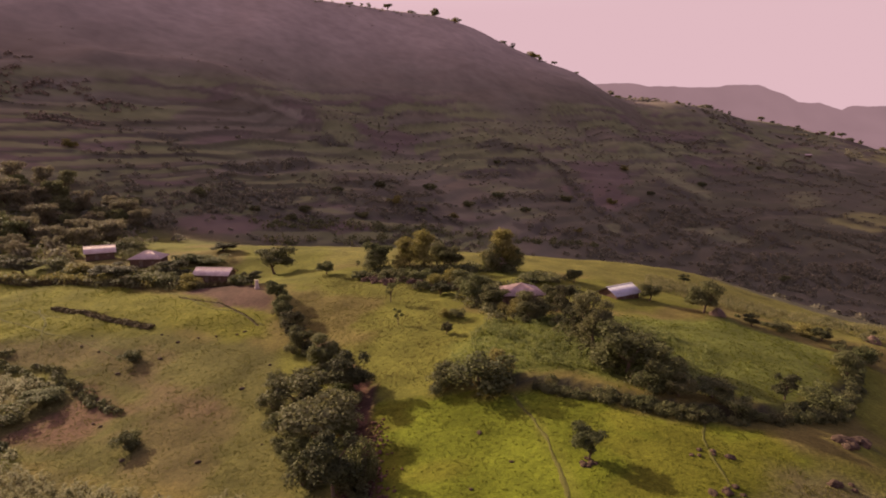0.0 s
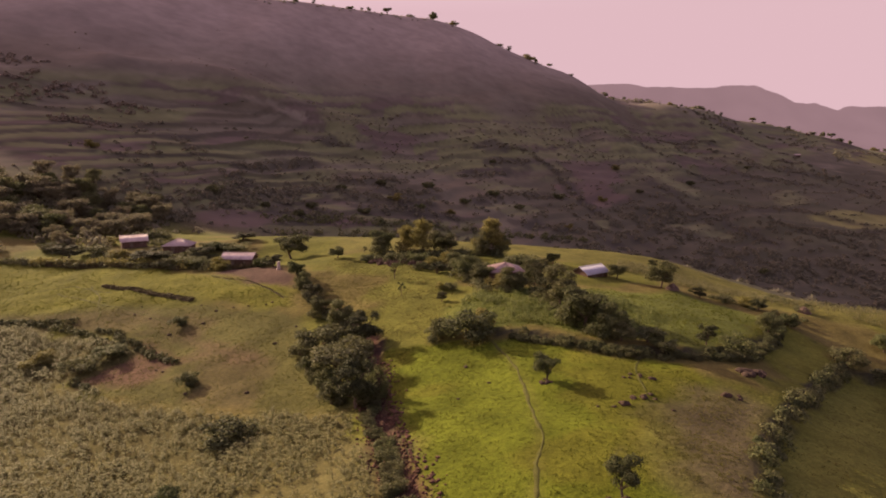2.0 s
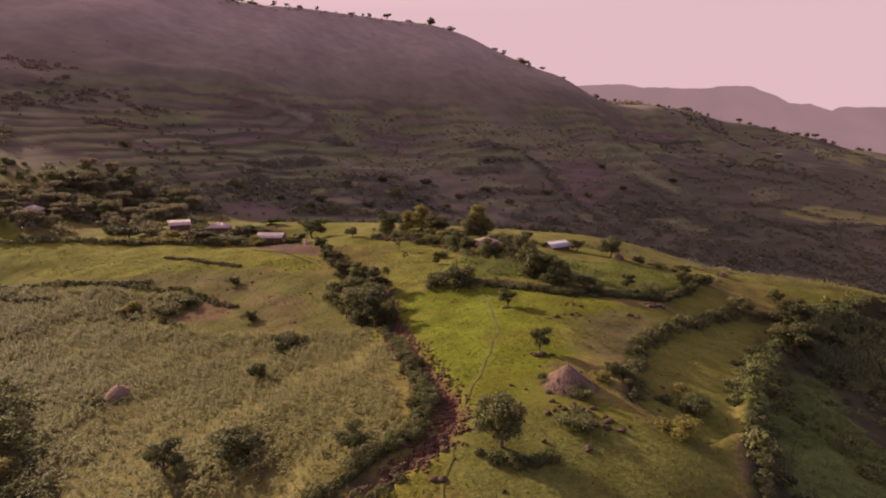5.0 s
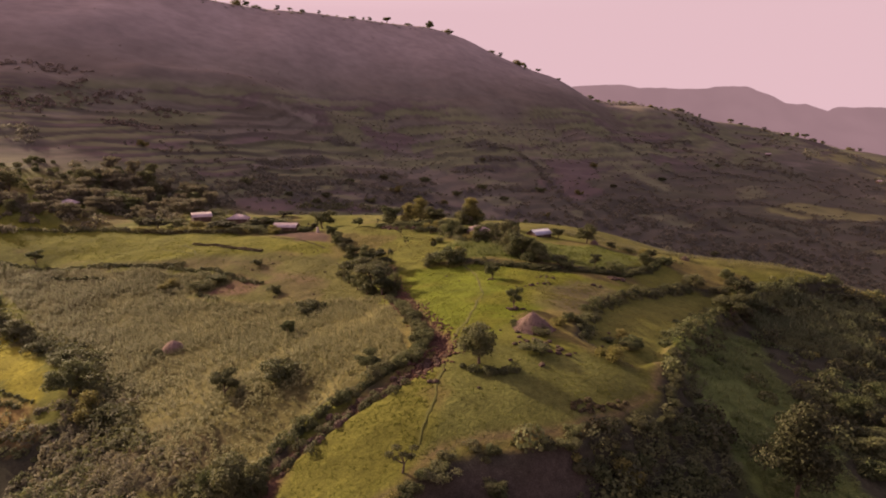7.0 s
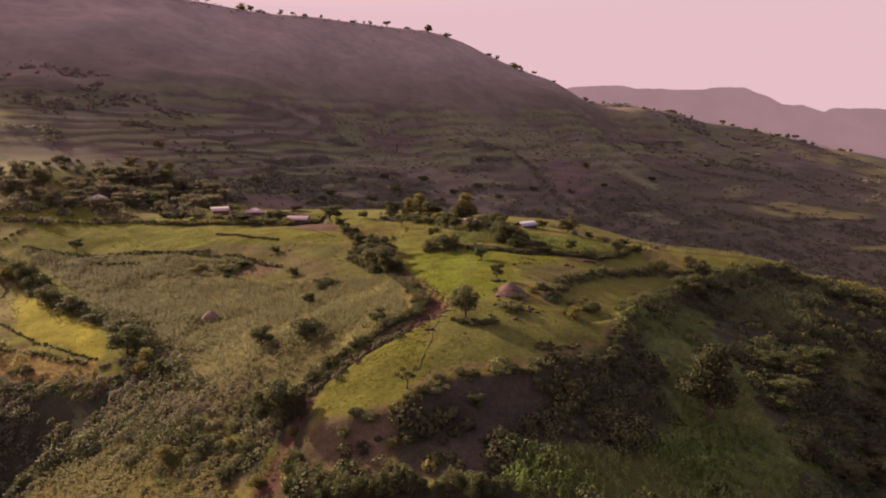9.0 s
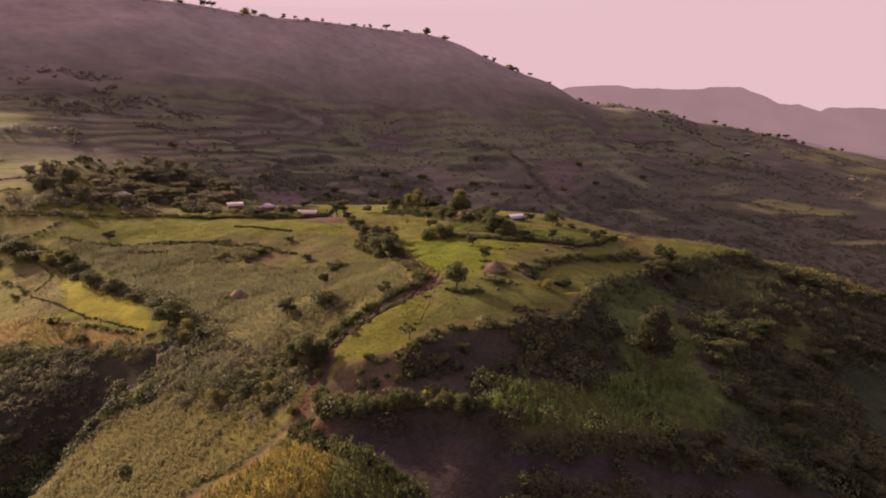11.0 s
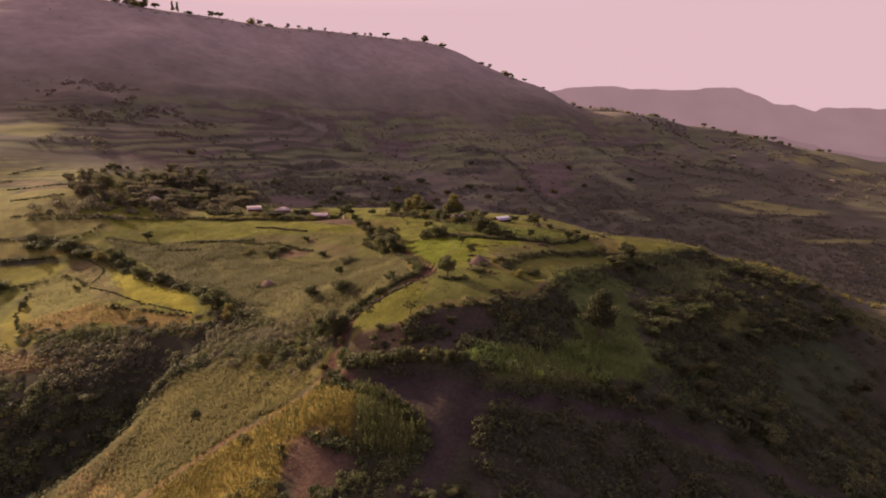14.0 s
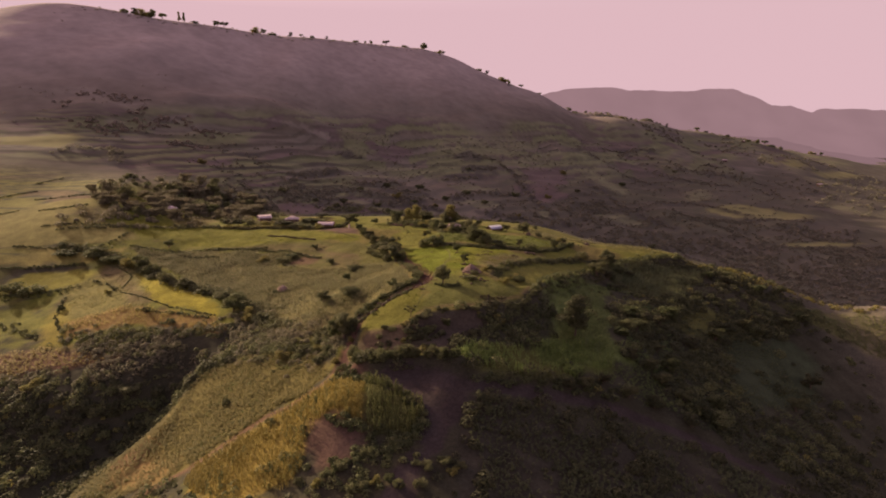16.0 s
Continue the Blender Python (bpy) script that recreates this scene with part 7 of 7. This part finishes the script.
# ---- houses ----
def box(bm, lo, hi):
    vs = [bm.verts.new((x, y, z)) for z in (lo[2], hi[2]) for x, y in ((lo[0], lo[1]), (hi[0], lo[1]), (hi[0], hi[1]), (lo[0], hi[1]))]
    for f in ((3, 2, 1, 0), (4, 5, 6, 7), (0, 1, 5, 4), (1, 2, 6, 5), (2, 3, 7, 6), (3, 0, 4, 7)):
        bm.faces.new([vs[i] for i in f])


def box_mesh(name, lo, hi, mat):
    bm = bmesh.new()
    box(bm, lo, hi)
    me = bpy.data.meshes.new(name)
    bm.to_mesh(me)
    bm.free()
    me.materials.append(mat)
    return me


def sheet(corners, mat, name="roof_sheet", wave=0.035, pitch=0.32):
    """A corrugated sheet between an eave (a, b) and a ridge (d, c), thick and ribbed down the slope."""
    a, b, c, d = [np.array(p, float) for p in corners]
    n = max(6, int(np.linalg.norm(b - a) / pitch) * 4)
    nrm = np.cross(b - a, d - a)
    nrm /= np.linalg.norm(nrm)
    k = np.linspace(0, 1, n)[:, None]
    rib = wave * np.cos(np.arange(n) * math.pi / 2)[:, None] * nrm
    low, high_ = a + (b - a) * k + rib, d + (c - d) * k + rib
    v = np.concatenate([low, high_, low - nrm * 0.03, high_ - nrm * 0.03])
    i = np.arange(n - 1)
    f = np.concatenate([np.stack([i, i + 1, n + i + 1, n + i], 1), np.stack([2 * n + i + 1, 2 * n + i, 3 * n + i, 3 * n + i + 1], 1),
                        np.stack([i + 1, i, 2 * n + i, 2 * n + i + 1], 1), np.stack([n + i, n + i + 1, 3 * n + i + 1, 3 * n + i], 1)])
    return mesh_np(name, v, f, mat)


def house(x, y, turn, wide, deep, wall_h, rise, roof, tin, words, over=0.5, sink=0.0):
    ob = tagged(new("house"), words, "house")
    ob.matrix_basis = pose(x, y, ground_z(x, y) - sink, 0, 0, turn)
    w, d, t = wide / 2, deep / 2, 0.18
    part("plinth", box_mesh("plinth", (-w - 0.15, -d - 0.15, -0.9), (w + 0.15, d + 0.15, 0.12), ROCK), ob, "low stone plinth")
    door_x = -w * 0.25
    # front wall with a doorway and a window opening, built of its pieces
    bm = bmesh.new()
    for lo, hi in (((-w, 0.0), (door_x - 0.45, wall_h)), ((door_x - 0.45, 1.95), (door_x + 0.45, wall_h)), ((door_x + 0.45, 0.0), (w * 0.45, wall_h)),
                   ((w * 0.45, 0.0), (w * 0.45 + 0.7, 0.95)), ((w * 0.45, 1.65), (w * 0.45 + 0.7, wall_h)), ((w * 0.45 + 0.7, 0.0), (w, wall_h))):
        box(bm, (lo[0], -d, max(lo[1], 0.1)), (hi[0], -d + t, hi[1]))
    me = bpy.data.meshes.new("wall")
    bm.to_mesh(me)
    bm.free()
    me.materials.append(MUD)
    part("wall", me, ob)
    part("wall", box_mesh("wall", (-w, d - t, 0.1), (w, d, wall_h), MUD), ob)
    part("wall", box_mesh("wall", (-w, -d + t, 0.1), (-w + t, d - t, wall_h), MUD), ob)
    part("wall", box_mesh("wall", (w - t, -d + t, 0.1), (w, d - t, wall_h), MUD), ob)
    door = part("door", box_mesh("door", (door_x - 0.43, -d + 0.05, 0.12), (door_x + 0.43, -d + 0.11, 1.93), PLANK), ob, "grey plank door")
    part("door_frame", box_mesh("door_frame", (door_x - 0.5, -d - 0.03, 1.95), (door_x + 0.5, -d + 0.04, 2.05), PLANK), ob)
    shut = part("window", box_mesh("window", (w * 0.45 + 0.02, -d + 0.05, 0.97), (w * 0.45 + 0.68, -d + 0.1, 1.63), PLANK), ob, "closed plank shutter")
    W, D, zb = w + over, d + over, wall_h - over * rise / (d + 0.01) * 0.6
    zt = wall_h + rise
    if roof == "gable":
        part("roof_sheet", sheet([(-W, -D, zb), (W, -D, zb), (W, 0, zt), (-W, 0, zt)], tin), ob)
        part("roof_sheet", sheet([(W, D, zb), (-W, D, zb), (-W, 0, zt), (W, 0, zt)], tin), ob)
        for s in (-1, 1):
            e = 0.06
            v = [(s * w, -d, wall_h), (s * w, d, wall_h), (s * w, 0, zt - 0.12), (s * (w - t), -d, wall_h), (s * (w - t), d, wall_h), (s * (w - t), 0, zt - 0.12)]
            part("gable", mesh_np("gable", v, [(0, 1, 2), (5, 4, 3)], MUD), ob)
        part("ridge_cap", box_mesh("ridge_cap", (-W, -0.14, zt - 0.01), (W, 0.14, zt + 0.06), tin), ob)
    else:
        r = max(0.0, w - d) if roof == "hip" else 0.05
        part("roof_sheet", sheet([(-W, -D, zb), (W, -D, zb), (r, 0, zt), (-r, 0, zt)], tin), ob)
        part("roof_sheet", sheet([(W, D, zb), (-W, D, zb), (-r, 0, zt), (r, 0, zt)], tin), ob)
        part("roof_sheet", sheet([(W, -D, zb), (W, D, zb), (r, 0.02, zt), (r, -0.02, zt)], tin), ob)
        part("roof_sheet", sheet([(-W, D, zb), (-W, -D, zb), (-r, -0.02, zt), (-r, 0.02, zt)], tin), ob)
        part("ridge_cap", box_mesh("ridge_cap", (-r - 0.12, -0.12, zt - 0.02), (r + 0.12, 0.12, zt + 0.06), tin), ob)
    for s in (-1, 0.1, 1):
        part("post", mesh_np("post", *tube([(s * (W - 0.15), -D + 0.12, -0.3), (s * (W - 0.15), -D + 0.12, zb + 0.05)], [0.06, 0.05], 6), BARK), ob)
    return ob


def gate_pillar(x, y, wide, high):
    """A squat limewashed pillar with a cap and a sunk foot."""
    ob = tagged(new("gate_pillar"), "weathered limewashed pillar at the yard gate", "pillar")
    ob.matrix_basis = pose(x, y, ground_z(x, y), 0, 0, 20)
    for name, lo, hi, taper in (("foot", -0.4, 0.25, 1.0), ("shaft", 0.25, high - 0.2, 0.82), ("cap", high - 0.2, high, 0.7)):
        bm = bmesh.new()
        w = wide / 2 * (1.15 if name == "foot" else 1.0 if name == "cap" else 0.9)
        box(bm, (-w, -w, lo), (w, w, hi))
        for v in bm.verts:
            if v.co.z > (lo + hi) / 2:
                v.co.x *= taper
                v.co.y *= taper
        bmesh.ops.bevel(bm, geom=bm.edges[:], offset=0.05, segments=2, affect="EDGES")
        me = bpy.data.meshes.new(name)
        bm.to_mesh(me)
        bm.free()
        me.materials.append(LIME)
        part(name, me, ob)
    return ob


gate_pillar(-40.2, 128.5, 0.9, 1.9)
house(-55, 144, -6, 8.2, 4.6, 2.3, 1.3, "gable", TIN_PALE, "long mud house with a pale tin roof in a fenced yard")
house(-96, 168, 30, 7.0, 5.0, 2.2, 1.6, "gable", TIN_PALE, "mud house with a pale tin roof among bushes")
house(-77, 157, 5, 7.4, 6.0, 2.3, 1.6, "hip", TIN_PALE, "mud house with a pale hipped tin roof")
house(15, 115, 8, 7.4, 6.6, 2.0, 1.5, "pyramid", TIN_PINK, "square house with a pale pyramid tin roof amid trees")
house(14.6, 146, 20, 4.0, 3.4, 2.2, 1.2, "gable", TIN_PALE, "small hut with a pale tin roof behind trees")
house(37, 125, 34, 7.0, 4.8, 2.1, 1.4, "gable", TIN_BLUE, "reddish mud house with a bluish tin roof", 0.5, 1.1)
house(-153, 173, 10, 6.2, 5.4, 2.4, 1.6, "hip", TIN_PALE, "small hut with a pale tin roof below the grove")
house(493, 832, -20, 7, 5, 2.4, 1.4, "gable", TIN_PALE, "far hillside hut with a pale tin roof")
house(612, 760, 11, 7, 5, 2.4, 1.4, "gable", TIN_PALE, "far hillside hut with a pale tin roof")
house(619, 1025, 42, 7, 5, 2.4, 1.4, "gable", TIN_PALE, "far hillside hut with a pale tin roof")
